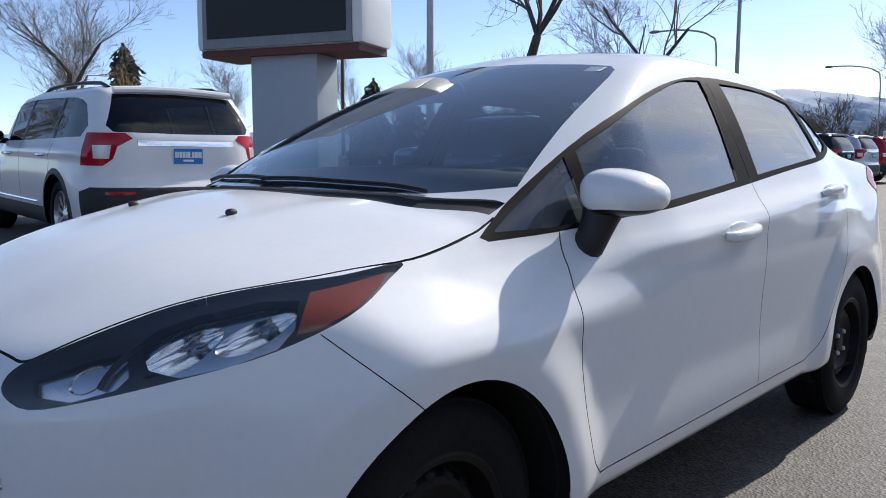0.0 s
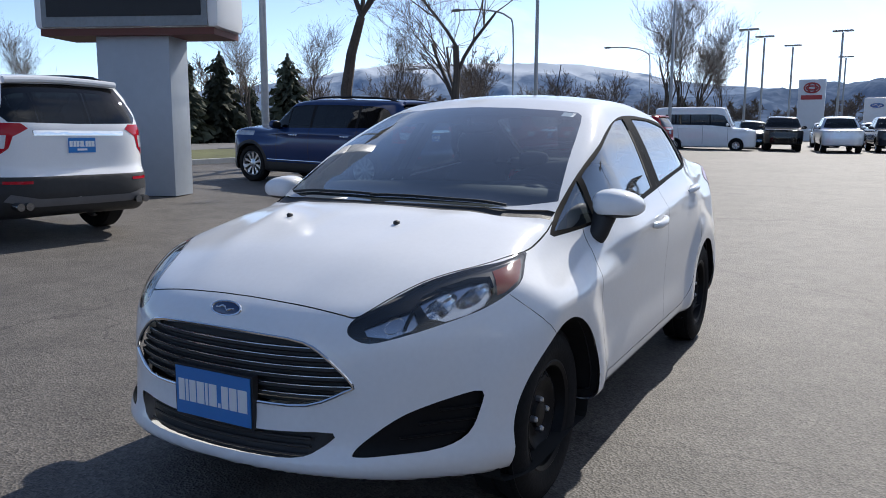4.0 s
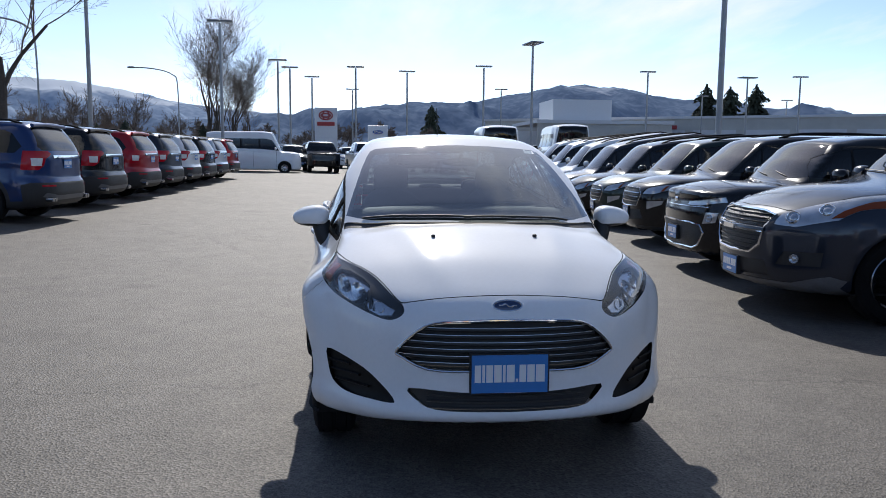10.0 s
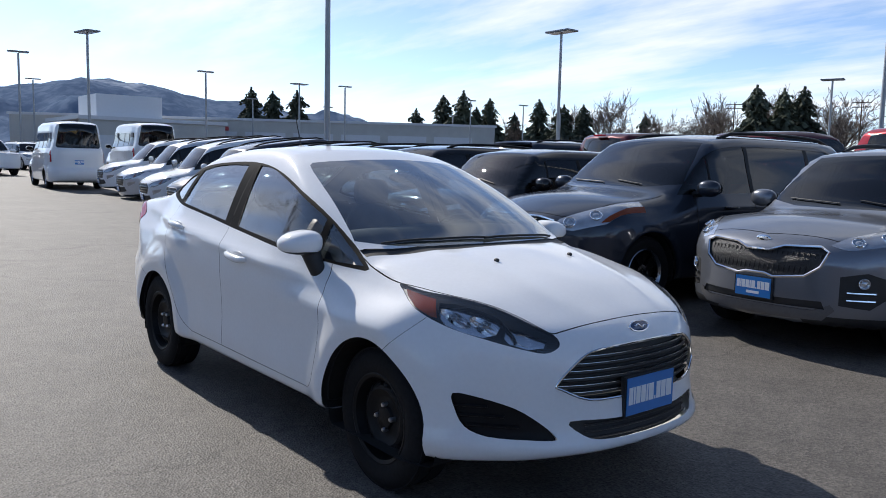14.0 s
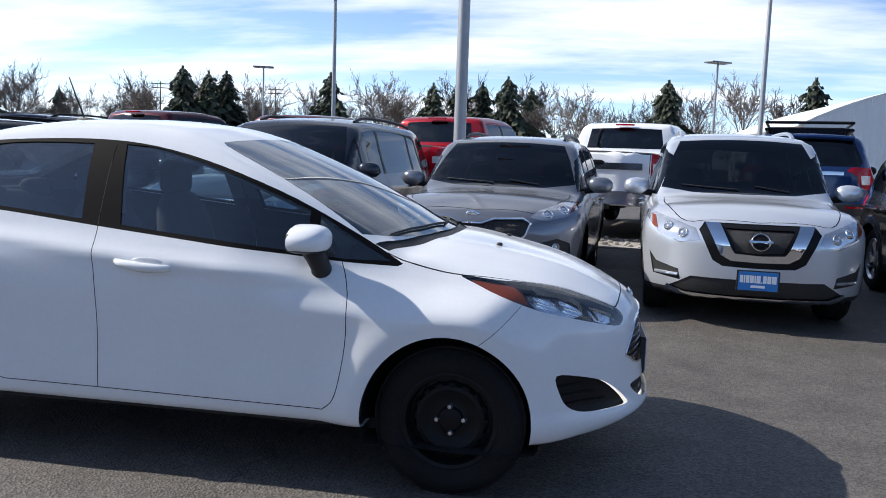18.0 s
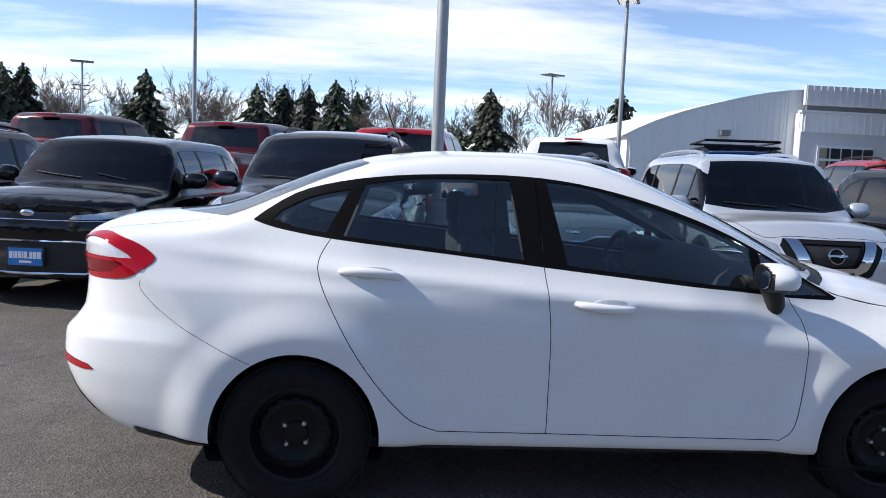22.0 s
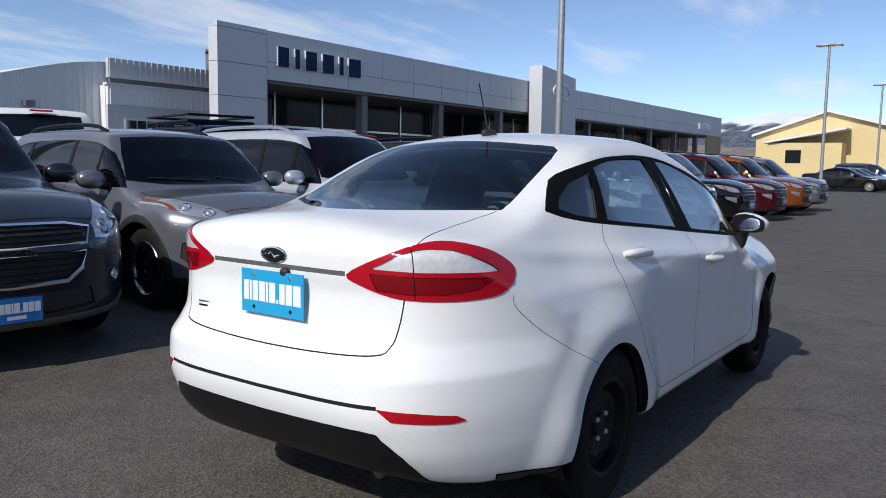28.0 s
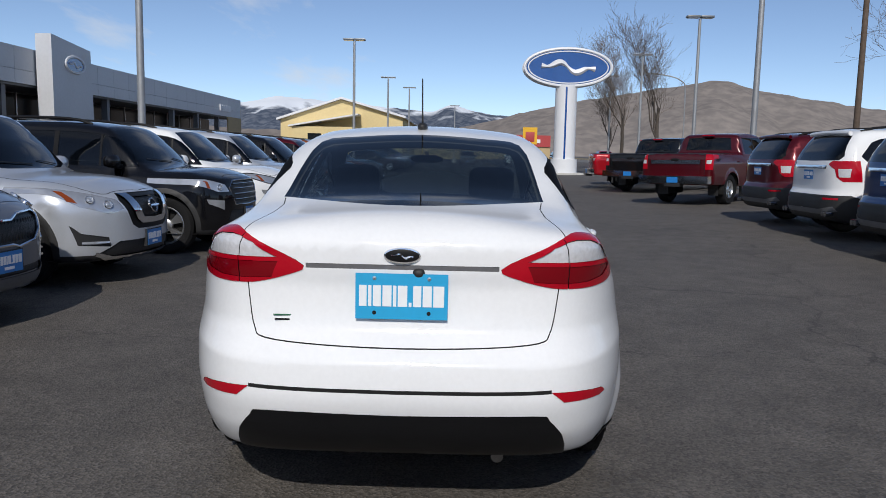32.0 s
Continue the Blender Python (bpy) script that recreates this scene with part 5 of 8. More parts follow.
def vehicle(name, b, paint, label, category, m, front=(), rear=(), group="", clad=0.0, wheel=(0.36, 0.24, 0.22, 5), rails=None, plates="fr", finish=None, chrome_line=False, dense=(60, 16, 80), see=None, front_plate_z=0.5, rear_plate_z=1.0, seats=True, wing=0.0):
    v, f = b.grid(b.xr + 0.8, b.xf - 0.8, 0.78, *dense)
    s = Shell(b, v, f)
    root = thing(name, m, label, category, group)
    wb, H, w, belt = b.wb, b.H, b.w, b.beltz
    r, rim, wide, spokes = wheel
    glass = see or TINT
    for sg in (1, -1):
        test = flank_test(sg, 0.35)
        for x in (wb / 2, -wb / 2):
            s.cut("hole", [(x + (r + 0.045) * math.cos(a), r + (r + 0.05) * math.sin(a)) for a in np.linspace(-0.5, math.pi + 0.5, 30)], (0, 2), test)
        s.cut("glass%d" % sg, b.dlo, (0, 2), test)
        lo, hi = b.dlo[0][0], min(p[0] for p in b.dlo)
        xs = sorted([lo + 0.1, hi - 0.1] + [p for p, _ in b.pillars])
        for n, (x, pw) in enumerate(b.pillars):
            s.cut("trim%d_%d" % (n, sg), [(x - pw / 2, 0.7), (x + pw / 2, 0.7), (x + pw / 2 - 0.05, H), (x - pw / 2 - 0.05, H)], (0, 2), test, {"glass%d" % sg})
        for n, (x0, x1) in enumerate(zip(xs, xs[1:])):
            s.cut("pane%d_%d" % (n, sg), [(x0 - 0.001, 0.6), (x1 + 0.001, 0.6), (x1 - 0.05, H), (x0 - 0.05, H)], (0, 2), test, {"glass%d" % sg})
        for x in (b.cowl - 0.35, -0.13, -wb / 2 + 0.18):
            s.cut("gap", band([(x, 0.42), (x - 0.01, belt - 0.02)] if x > -1 else [(x + 0.28, 0.42), (x + 0.06, 0.75), (x - 0.02, belt - 0.02)], 0.012), (0, 2), test, {"body"})
        if clad:
            s.cut("clad", [(b.xr - 0.2, 0), (b.xf + 0.2, 0), (b.xf + 0.2, clad - 0.05), (wb / 2 + 0.5, clad - 0.05), (wb / 2 - 0.5, clad), (-wb / 2 + 0.5, clad), (-wb / 2 - 0.5, clad - 0.05), (b.xr - 0.2, clad - 0.02)], (0, 2), test, {"body"})
            for x in (wb / 2, -wb / 2):
                s.cut("clad", [(x + (r + 0.11) * math.cos(a), r + (r + 0.115) * math.sin(a)) for a in np.linspace(-0.3, math.pi + 0.3, 24)], (0, 2), test, {"body"})
    zb = b.cowl_z + 0.015
    s.cut("screen", mirrored([(0.0, zb - 0.02), (0.5 * w, zb - 0.018), (0.83 * w, zb + 0.02), (0.73 * w, (zb + H) / 2), (0.64 * w, H - 0.115), (0.3 * w, H - 0.095), (0.0, H - 0.09)]), (1, 2), front_test(b.header - 0.35), {"body"})
    if category == "pickup":
        s.cut("back_glass", mirrored([(0.0, b.bed + 0.08), (0.66 * w, b.bed + 0.08), (0.60 * w, H - 0.14), (0.0, H - 0.12)]), (1, 2), lambda c: (c[:, 0] < b.cab_back + 0.3) & (c[:, 0] > b.cab_back - 0.4), {"body"})
        s.cut("cover", [(b.xr + 0.06, -0.84 * w), (b.cab_back - 0.22, -0.84 * w), (b.cab_back - 0.22, 0.84 * w), (b.xr + 0.06, 0.84 * w)], (0, 1), lambda c: (c[:, 2] > b.bed - 0.12) & (c[:, 0] < b.cab_back - 0.1), {"body"})
    else:
        s.cut("back_glass", mirrored([(0.0, belt + 0.09), (0.70 * w, belt + 0.10), (0.75 * w, belt + 0.16), (0.62 * w, H - 0.13), (0.0, H - 0.11)]), (1, 2), rear_test(b.xr + 0.75), {"body"})
    ahead = b.xf - b.cowl
    edge_line = smooth_line([(b.cowl - 0.02, 0.80 * w), (b.cowl + 0.3 * ahead, 0.80 * w), (b.cowl + 0.6 * ahead, 0.74 * w), (b.cowl + 0.80 * ahead, 0.62 * w), (b.xf - 0.20, 0.40 * w), (b.xf - 0.15, 0.0)], 3)
    s.cut("gap", band(edge_line + [(x, -y) for x, y in edge_line[::-1][1:]], 0.008), (0, 1), lambda c: (c[:, 2] > b.cowl_z - 0.4) & (c[:, 0] > b.cowl - 0.1), {"body"})
    lamps = []
    for n, (nm, outline, mat, push, sides, edge) in enumerate(front):
        if sides == 2:
            for sg in (1, -1):
                key = "f%d_%d" % (n, sg)
                s.cut(key, [(y * sg, z) for y, z in outline], (1, 2), front_test(b.xf - 1.0))
                lamps.append((nm, key, mat, push))
                if nm == "headlight":
                    q = np.array(smooth_line(outline, 4, True))
                    p = b.front(q[:, 0] * sg, q[:, 1])
                    if p[:, 0].min() > b.xf - 0.95:
                        mesh_object("headlight_edge", *tube(p, 0.007, 5, True), BLACKTRIM, root, "", True)
        else:
            key = "f%d" % n
            full = mirrored(outline)
            s.cut(key, full, (1, 2), front_test(b.xf - 0.9))
            lamps.append((nm, key, mat, push))
            if edge:
                p = b.front(np.array([q[0] for q in full]), np.array([q[1] for q in full]))
                mesh_object(nm + "_rim", *tube(p, edge, 6, True), CHROME, root, "bright chrome surround", True)
    for n, (nm, outline, mat, push, sides, edge) in enumerate(rear):
        for sg in (1, -1) if sides == 2 else (0,):
            key = "r%d_%d" % (n, sg)
            s.cut(key, [(y * sg, z) for y, z in outline] if sg else mirrored(outline), (1, 2), rear_test(b.xr + 0.46))
            lamps.append((nm, key, mat, push))
    s.sheet("body", "body", paint, root)
    s.sheet("panel_joint", "gap", GAP, root, push=-0.004)
    if clad:
        s.sheet("cladding", "clad", PLASTIC, root, "black plastic lower cladding")
    o = s.sheet("windscreen", "screen", glass, root)
    o = s.sheet("rear_window", "back_glass", glass, root)
    s.sheet("bed_cover", "cover", PLASTIC, root, "black bed cover")
    for sg in (1, -1):
        for n in range(len(b.pillars)):
            s.sheet("window_pillar", "trim%d_%d" % (n, sg), BLACKTRIM, root)
        s.sheet("window_frame", "glass%d" % sg, BLACKTRIM, root)
        for n in range(len(b.pillars) + 1):
            s.sheet("side_window", "pane%d_%d" % (n, sg), glass, root, push=-0.004)
    made = {}
    for nm, key, mat, push in lamps:
        made[key] = s.sheet(nm, key, mat, root, push=push)
    s.sheet("cabin_lining", ["body", "clad", "glass1", "glass-1", "gap"] + ["trim%d_%d" % (n, sg) for n in range(len(b.pillars)) for sg in (1, -1)], DASH, root, push=-0.05)
    # seats and dashboard behind the glass
    if seats:
        for sg in (1, -1):
            q = merge(bulge((-0.15, 0.42 * sg, belt - 0.28), (0.1, 0.26, 0.34), nu=12, nv=8), bulge((-0.2, 0.42 * sg, belt + 0.17), (0.06, 0.14, 0.10), nu=12, nv=8))
            mesh_object("front_seat", *q, FABRIC, root, "", True)
        mesh_object("dashboard", *tube([(b.cowl - 0.5, y, belt - 0.12) for y in np.linspace(-0.75 * w, 0.75 * w, 5)], 0.15, 10), DASH, root, "", True)
    for sg in (1, -1):
        for x in (wb / 2, -wb / 2):
            alloy_wheel(root, x, (w - wide / 2 - 0.045) * sg, r, r, rim, wide, spokes, finish=finish)
            hv, hf = lathe([(r + 0.055, w - 0.05), (r + 0.055, w - 0.42), (0.05, w - 0.42)], 24)
            mesh_object("wheel_housing", [(px + x, py * sg, max(pz + r, 0.26)) for px, py, pz in hv], hf, GAP, root)
        mx = b.cowl - 0.42
        my = float(b.flank(np.array([mx]), np.array([belt + 0.02]), 1)[0][1])
        cap = mesh_object("mirror", *bulge((mx + 0.02, (my + 0.16) * sg, belt + 0.06), (0.08, 0.13, 0.085), nu=14, nv=10), paint, root, "", True)
        mesh_object("mirror_foot", *merge(tube([(mx + 0.04, (my - 0.03) * sg, belt - 0.01), (mx + 0.03, (my + 0.1) * sg, belt + 0.01)], 0.035, 8), bulge((mx - 0.045, (my + 0.16) * sg, belt + 0.06), (0.025, 0.115, 0.07), nu=12, nv=8)), BLACKTRIM, cap, "", True)
        for x in (0.28, -wb / 2 + 0.45):
            p = b.flank(np.linspace(x - 0.12, x + 0.1, 7), np.full(7, belt - 0.14), sg)
            lift = np.array([0.0, 0.025, 0.032, 0.034, 0.032, 0.025, 0.0])[:, None]
            mesh_object("door_handle", *tube(p + b.slope(p) * lift, 0.014, 6), paint if not chrome_line else CHROME, root, "", True)
        if rails:
            xs = np.linspace(b.xr + 0.55, b.header - 0.25, 12)
            p = b.above(xs, np.full(12, 0.60 * w * sg), 1.0)
            lift = 0.055 * np.sin(np.linspace(0, math.pi, 12)) ** 0.35
            p[:, 2] += lift - 0.005
            mesh_object("roof_rail", *tube(p, 0.02, 8), rails, root, "", True)
    if "f" in plates:
        p = b.front(np.array([0.0]), np.array([front_plate_z]))[0]
        mesh_object("plate_bracket", *box(p[0] - 0.03, p[0] + 0.012, -0.165, 0.165, front_plate_z - 0.085, front_plate_z + 0.085), PLASTIC, root)
        sign_plate("plate", pose(p[0] + 0.015, 0, front_plate_z, 0, 0, -90), PLATEBLUE, root, "blue dealer plate with white print", True)
    if "r" in plates:
        p = b.back(np.array([0.0]), np.array([rear_plate_z]))[0]
        sign_plate("plate", pose(p[0] - 0.012, 0, rear_plate_z, 0, 0, 90), PLATEBLUE, root, "blue dealer plate with white print", True)
    if wing:
        xs = np.linspace(-0.62 * w, 0.62 * w, 9)
        p = np.array([(b.xr + b.gate - 0.02, y, H - 0.07 - 0.06 * y * y) for y in xs])
        mesh_object("roof_spoiler", *tube(p, 0.035, 8), paint, root, "", True)
    for path in ((0.45 * w, 0.1), (-0.05 * w, -0.62 * w)):
        ys = np.linspace(path[0], path[1], 8)
        p = b.above(np.full(8, b.cowl - 0.06) - np.linspace(0.0, 0.05, 8) - 0.2 * ys * ys, ys, 0.9)
        mesh_object("wiper", *tube(p + b.slope(p) * 0.010, 0.005, 5), PLASTIC, root, "", True)
    return root


def round_fitting(root, b, name, y, z, r, material, label="", sides=(1, -1), inner=None, lift=0.004):
    """A round lamp or emblem let into the nose: a rim, and a bowl within it."""
    for sg in sides:
        p = b.front(np.array([y * sg]), np.array([z]))
        nrm = Vector(b.slope(p)[0])
        m = Matrix.Translation(Vector(p[0]) + nrm * lift) @ nrm.to_track_quat("Y", "Z").to_matrix().to_4x4()
        rim = mesh_object(name, *moved(lathe([(r, -0.01), (r, 0.006), (r * 0.93, 0.010), (r * 0.84, 0.004), (r * 0.82, -0.004)], 24), m), material, root, label, True)
        mesh_object("bowl", *moved(lathe([(r * 0.83, 0.0), (r * 0.62, -0.004), (r * 0.5, 0.004), (r * 0.25, 0.008), (0.001, 0.009)], 24), m), inner or LAMPGLASS, rim, "", True)


def nose_bar(root, b, name, y0, y1, z, r, material, sides=(1, -1), lift=0.006):
    for sg in sides:
        ys = np.linspace(y0, y1, 7) * sg
        p = b.front(ys, np.full(7, z))
        mesh_object(name, *tube(p + b.slope(p) * lift, r, 6), material, root, "", True)


def park(proto, m, paint=None, label="", group=""):
    """Another one of a kind, in its own paint."""
    c = copy_thing(proto, m)
    if paint is not None:
        for o in c.children_recursive:
            for slot in o.material_slots:
                if slot.material and slot.material.name.startswith("paint_"):
                    slot.link = "OBJECT"
                    slot.material = paint
    return tagged(c, label, "", group)


def settled(x, y, yaw):
    """A pose on the ground, leaning with its slope."""
    a = radians(yaw)
    up = Vector((ground_height(x - 0.5, y) - ground_height(x + 0.5, y), ground_height(x, y - 0.5) - ground_height(x, y + 0.5), 1.0)).normalized()
    ahead = Vector((math.cos(a), math.sin(a), 0.0))
    ahead = (ahead - up * ahead.dot(up)).normalized()
    left = up.cross(ahead)
    m = Matrix((ahead, left, up)).transposed().to_4x4()
    m.translation = (x, y, ground_height(x, y))
    return m


def nose_at(b, x, y, yaw):
    """The pose that brings the middle of the front bumper to a place."""
    a = radians(yaw)
    cx, cy = x - b.xf * math.cos(a), y - b.xf * math.sin(a)
    return settled(cx, cy, yaw)


def tail_at(b, x, y, yaw):
    a = radians(yaw)
    return settled(x - b.xr * math.cos(a), y - b.xr * math.sin(a), yaw)


NAVY = car_paint("navy_blue", (0.012, 0.035, 0.12), 0.3)
BLACKP = car_paint("black", (0.005, 0.005, 0.006), 0.0, 0.2)
SLATE = car_paint("dark_slate", (0.021, 0.027, 0.041), 0.35)
GREY = car_paint("grey", (0.20, 0.212, 0.24), 0.55, 0.28)
SILVER = car_paint("silver", (0.64, 0.67, 0.72), 0.55, 0.28)
MAROON = car_paint("maroon", (0.070, 0.004, 0.008), 0.3)
RED = car_paint("red", (0.33, 0.008, 0.015), 0.2)
ORANGE = car_paint("copper_orange", (0.35, 0.08, 0.012), 0.5)
GREEN = car_paint("dark_green", (0.015, 0.028, 0.024), 0.4)
LAMPGLASS = plain("headlight_lens", (0.52, 0.54, 0.57), 0.12, 0.65, coat=1.0, grain=0.35, scale=9, bump=0.1)
SKID = plain("grey_skid_plastic", (0.13, 0.13, 0.135), 0.5, 0.2, grain=0.15, scale=60)
MESHGRILLE = plain("grille_mesh", (0.012, 0.012, 0.013), 0.4, grain=0.6, scale=160, bump=0.8)
ROW_N, ROW_S, ROW_T = "row of cars facing the aisle", "row of sport utility vehicles with their tails to the aisle", "row of trucks behind the parked cars"

# silver crossover with a wide bright V on its nose
vnose = suv_body(4.69, 1.84, 1.72, 2.706, 0.95, 0.90, 1.12, 1.10, 0.40, -1.7, 1.07, bow=(0.20, 0.45))
silver_car = vehicle("crossover_car", vnose, SILVER, "silver crossover with a chrome V grille, facing the aisle", "car", nose_at(vnose, 3.18, 2.92, -94), group=ROW_N, clad=0.36, rails=ALLOY, plates="f", front_plate_z=0.43, front=(
    ("grille", [(0, 0.885), (0.43, 0.885), (0.475, 0.82), (0.36, 0.58), (0.28, 0.535), (0, 0.53)], BLACKTRIM, -0.006, 1, 0),
    ("grille_mesh", [(0, 0.85), (0.27, 0.85), (0.18, 0.665), (0, 0.65)], MESHGRILLE, -0.02, 1, 0),
    ("chrome_v", [(0.31, 0.875), (0.425, 0.875), (0.30, 0.63), (0.22, 0.585), (0.0, 0.58), (0.0, 0.635), (0.19, 0.645), (0.215, 0.675)], CHROME, 0.014, 2, 0),
    ("headlight", [(0.46, 0.74), (0.50, 0.83), (0.70, 0.895), (0.87, 0.945), (0.905, 0.90), (0.80, 0.77), (0.62, 0.70)], LAMPGLASS, 0.002, 2, 0),
    ("turn_lamp", [(0.80, 0.80), (0.82, 0.905), (0.85, 0.915), (0.845, 0.82)], AMBER, 0.005, 2, 0),
    ("lower_intake", [(0, 0.43), (0.52, 0.43), (0.68, 0.33), (0.60, 0.27), (0, 0.27)], PLASTIC, -0.01, 1, 0),
    ("fog_pocket", [(0.60, 0.385), (0.82, 0.41), (0.86, 0.60), (0.80, 0.52), (0.62, 0.475)], PLASTIC, -0.01, 2, 0),
    ("skid_strip", [(0, 0.285), (0.56, 0.29), (0.70, 0.335), (0.71, 0.305), (0.60, 0.255), (0, 0.25)], CHROME, 0.010, 1, 0)), rear=(("taillight", [(0.62, 1.10), (0.90, 1.13), (0.90, 0.98), (0.70, 0.98)], REDLENS, 0.003, 2, 0),))

round_fitting(silver_car, vnose, "headlamp_ring", 0.60, 0.785, 0.044, CHROME)
round_fitting(silver_car, vnose, "headlamp_ring", 0.715, 0.83, 0.042, CHROME)
round_fitting(silver_car, vnose, "badge_ring", 0.0, 0.745, 0.075, CHROME, "round chrome badge", (1,), BLACKTRIM, 0.012)
nose_bar(silver_car, vnose, "fog_bar", 0.62, 0.80, 0.43, 0.014, LAMPGLASS)
nose_bar(silver_car, vnose, "badge_bar", -0.09, 0.09, 0.745, 0.014, CHROME, (1,), 0.024)

# grey crossover with a low tiger-mouth grille
tiger = suv_body(4.48, 1.855, 1.63, 2.67, 0.92, 0.90, 1.08, 1.08, 0.36, -1.6, 1.06, bow=(0.20, 0.45))
# wheels in dark chrome: the shade they stand in is put into the finish
tiger_car = vehicle("crossover_car", tiger, GREY, "metallic grey crossover with a black mesh grille, facing the aisle", "car", nose_at(tiger, 0.78, 3.05, -95), group=ROW_N, clad=0.38, rails=BLACKTRIM, plates="f", front_plate_z=0.49, finish=DARKCHROME, front=(
    ("grille", [(0, 0.785), (0.09, 0.785), (0.20, 0.825), (0.45, 0.835), (0.515, 0.80), (0.48, 0.69), (0.38, 0.615), (0.15, 0.585), (0.08, 0.605), (0, 0.605)], MESHGRILLE, -0.015, 1, 0.011),
    ("headlight", [(0.50, 0.845), (0.56, 0.90), (0.72, 0.965), (0.87, 1.005), (0.885, 0.93), (0.80, 0.855), (0.62, 0.815)], LAMPGLASS, 0.002, 2, 0),
    ("turn_lamp", [(0.82, 0.88), (0.83, 0.97), (0.855, 0.98), (0.85, 0.90)], AMBER, 0.005, 2, 0),
    ("fog_pocket", [(0.60, 0.42), (0.76, 0.40), (0.85, 0.50), (0.84, 0.62), (0.74, 0.665), (0.60, 0.63)], PLASTIC, -0.008, 2, 0),
    ("skid_plate", [(0, 0.37), (0.45, 0.37), (0.55, 0.42), (0.58, 0.38), (0.50, 0.30), (0, 0.28)], SKID, 0.006, 1, 0),
    ("lower_intake", [(0, 0.43), (0.50, 0.44), (0.52, 0.385), (0, 0.38)], PLASTIC, -0.01, 1, 0)), rear=(("taillight", [(0.5, 1.02), (0.9, 1.06), (0.9, 0.93), (0.5, 0.95)], REDLENS, 0.003, 2, 0),))

round_fitting(tiger_car, tiger, "headlamp_ring", 0.645, 0.872, 0.047, CHROME)
round_fitting(tiger_car, tiger, "headlamp_ring", 0.765, 0.912, 0.047, CHROME)
round_fitting(tiger_car, tiger, "fog_ring", 0.725, 0.59, 0.042, CHROME)
for z in (0.52, 0.465):
    nose_bar(tiger_car, tiger, "fog_bar", 0.64, 0.78, z, 0.009, CHROME)
for y in np.linspace(-0.46, 0.46, 24):
    p = tiger.front(np.array([y, y + 0.018]), np.array([0.63, 0.79]))
    mesh_object("grille_wire", *tube(p - tiger.slope(p) * 0.01, 0.004, 4), BLACKTRIM, tiger_car, "", True)
bp = tiger.front(np.array([0.0]), np.array([0.86]))[0]
mesh_object("badge", *bulge((float(bp[0]) + 0.004, 0, 0.86), (0.008, 0.062, 0.030), nu=16, nv=8), CHROME, tiger_car, "small oval chrome badge", True)

# dark slate three-row wagon
wagon = suv_body(5.17, 1.99, 1.78, 3.02, 1.0, 0.93, 1.16, 1.19, 0.30, -1.95, 1.13, bow=(0.22, 0.40), soft=0.034)
# here too the dark wheel finish stands in for shade on alloy
wagon_car = vehicle("suv_car", wagon, SLATE, "dark slate three-row family wagon, facing the aisle", "car", nose_at(wagon, -1.73, 2.78, -95), group=ROW_N, rails=BLACKTRIM, plates="f", front_plate_z=0.39, finish=DARKCHROME, front=(
    ("upper_grille", [(0, 0.90), (0.36, 0.895), (0.53, 0.865), (0.48, 0.765), (0, 0.76)], MESHGRILLE, -0.015, 1, 0.012),
    ("lower_grille", [(0, 0.715), (0.47, 0.72), (0.44, 0.61), (0.33, 0.535), (0, 0.525)], MESHGRILLE, -0.015, 1, 0.014),
    ("headlight", [(0.56, 0.79), (0.565, 0.88), (0.70, 0.97), (0.83, 1.05), (0.93, 1.09), (0.95, 1.0), (0.90, 0.85), (0.72, 0.78)], LAMPGLASS, 0.002, 2, 0),
    ("fog_pocket", [(0.60, 0.46), (0.86, 0.47), (0.87, 0.585), (0.66, 0.575)], PLASTIC, -0.008, 2, 0),
    ("turn_lamp", [(0.865, 0.86), (0.905, 0.87), (0.945, 0.99), (0.935, 1.06), (0.905, 1.05)], AMBER, 0.005, 2, 0),
    ("lower_lip", [(0, 0.31), (0.70, 0.32), (0.90, 0.40), (0.95, 0.37), (0.90, 0.25), (0, 0.235)], SKID, 0.004, 1, 0),
    ("lower_intake", [(0, 0.47), (0.50, 0.48), (0.54, 0.36), (0, 0.33)], PLASTIC, -0.01, 1, 0)), rear=(("taillight", [(0.7, 1.2), (0.95, 1.2), (0.95, 0.95), (0.8, 0.95)], REDLENS, 0.003, 2, 0),))

round_fitting(wagon_car, wagon, "headlamp_ring", 0.67, 0.855, 0.058, CHROME)
round_fitting(wagon_car, wagon, "headlamp_ring", 0.80, 0.925, 0.060, CHROME)
round_fitting(wagon_car, wagon, "fog_ring", 0.73, 0.522, 0.040, CHROME)
nose_bar(wagon_car, wagon, "grille_crossbar", -0.49, 0.49, 0.738, 0.022, SLATE, (1,), 0.0)
mesh_object("badge", *box(float(wagon.front(np.array([0.0]), np.array([0.738]))[0][0]) + 0.02, float(wagon.front(np.array([0.0]), np.array([0.738]))[0][0]) + 0.04, -0.11, 0.11, 0.718, 0.758), CHROME, wagon_car, "small chrome badge")
for z in (0.87, 0.835, 0.80, 0.68, 0.64, 0.60, 0.56):
    nose_bar(wagon_car, wagon, "grille_wire", -0.47, 0.47, z, 0.006, BLACKTRIM, (1,), -0.008)

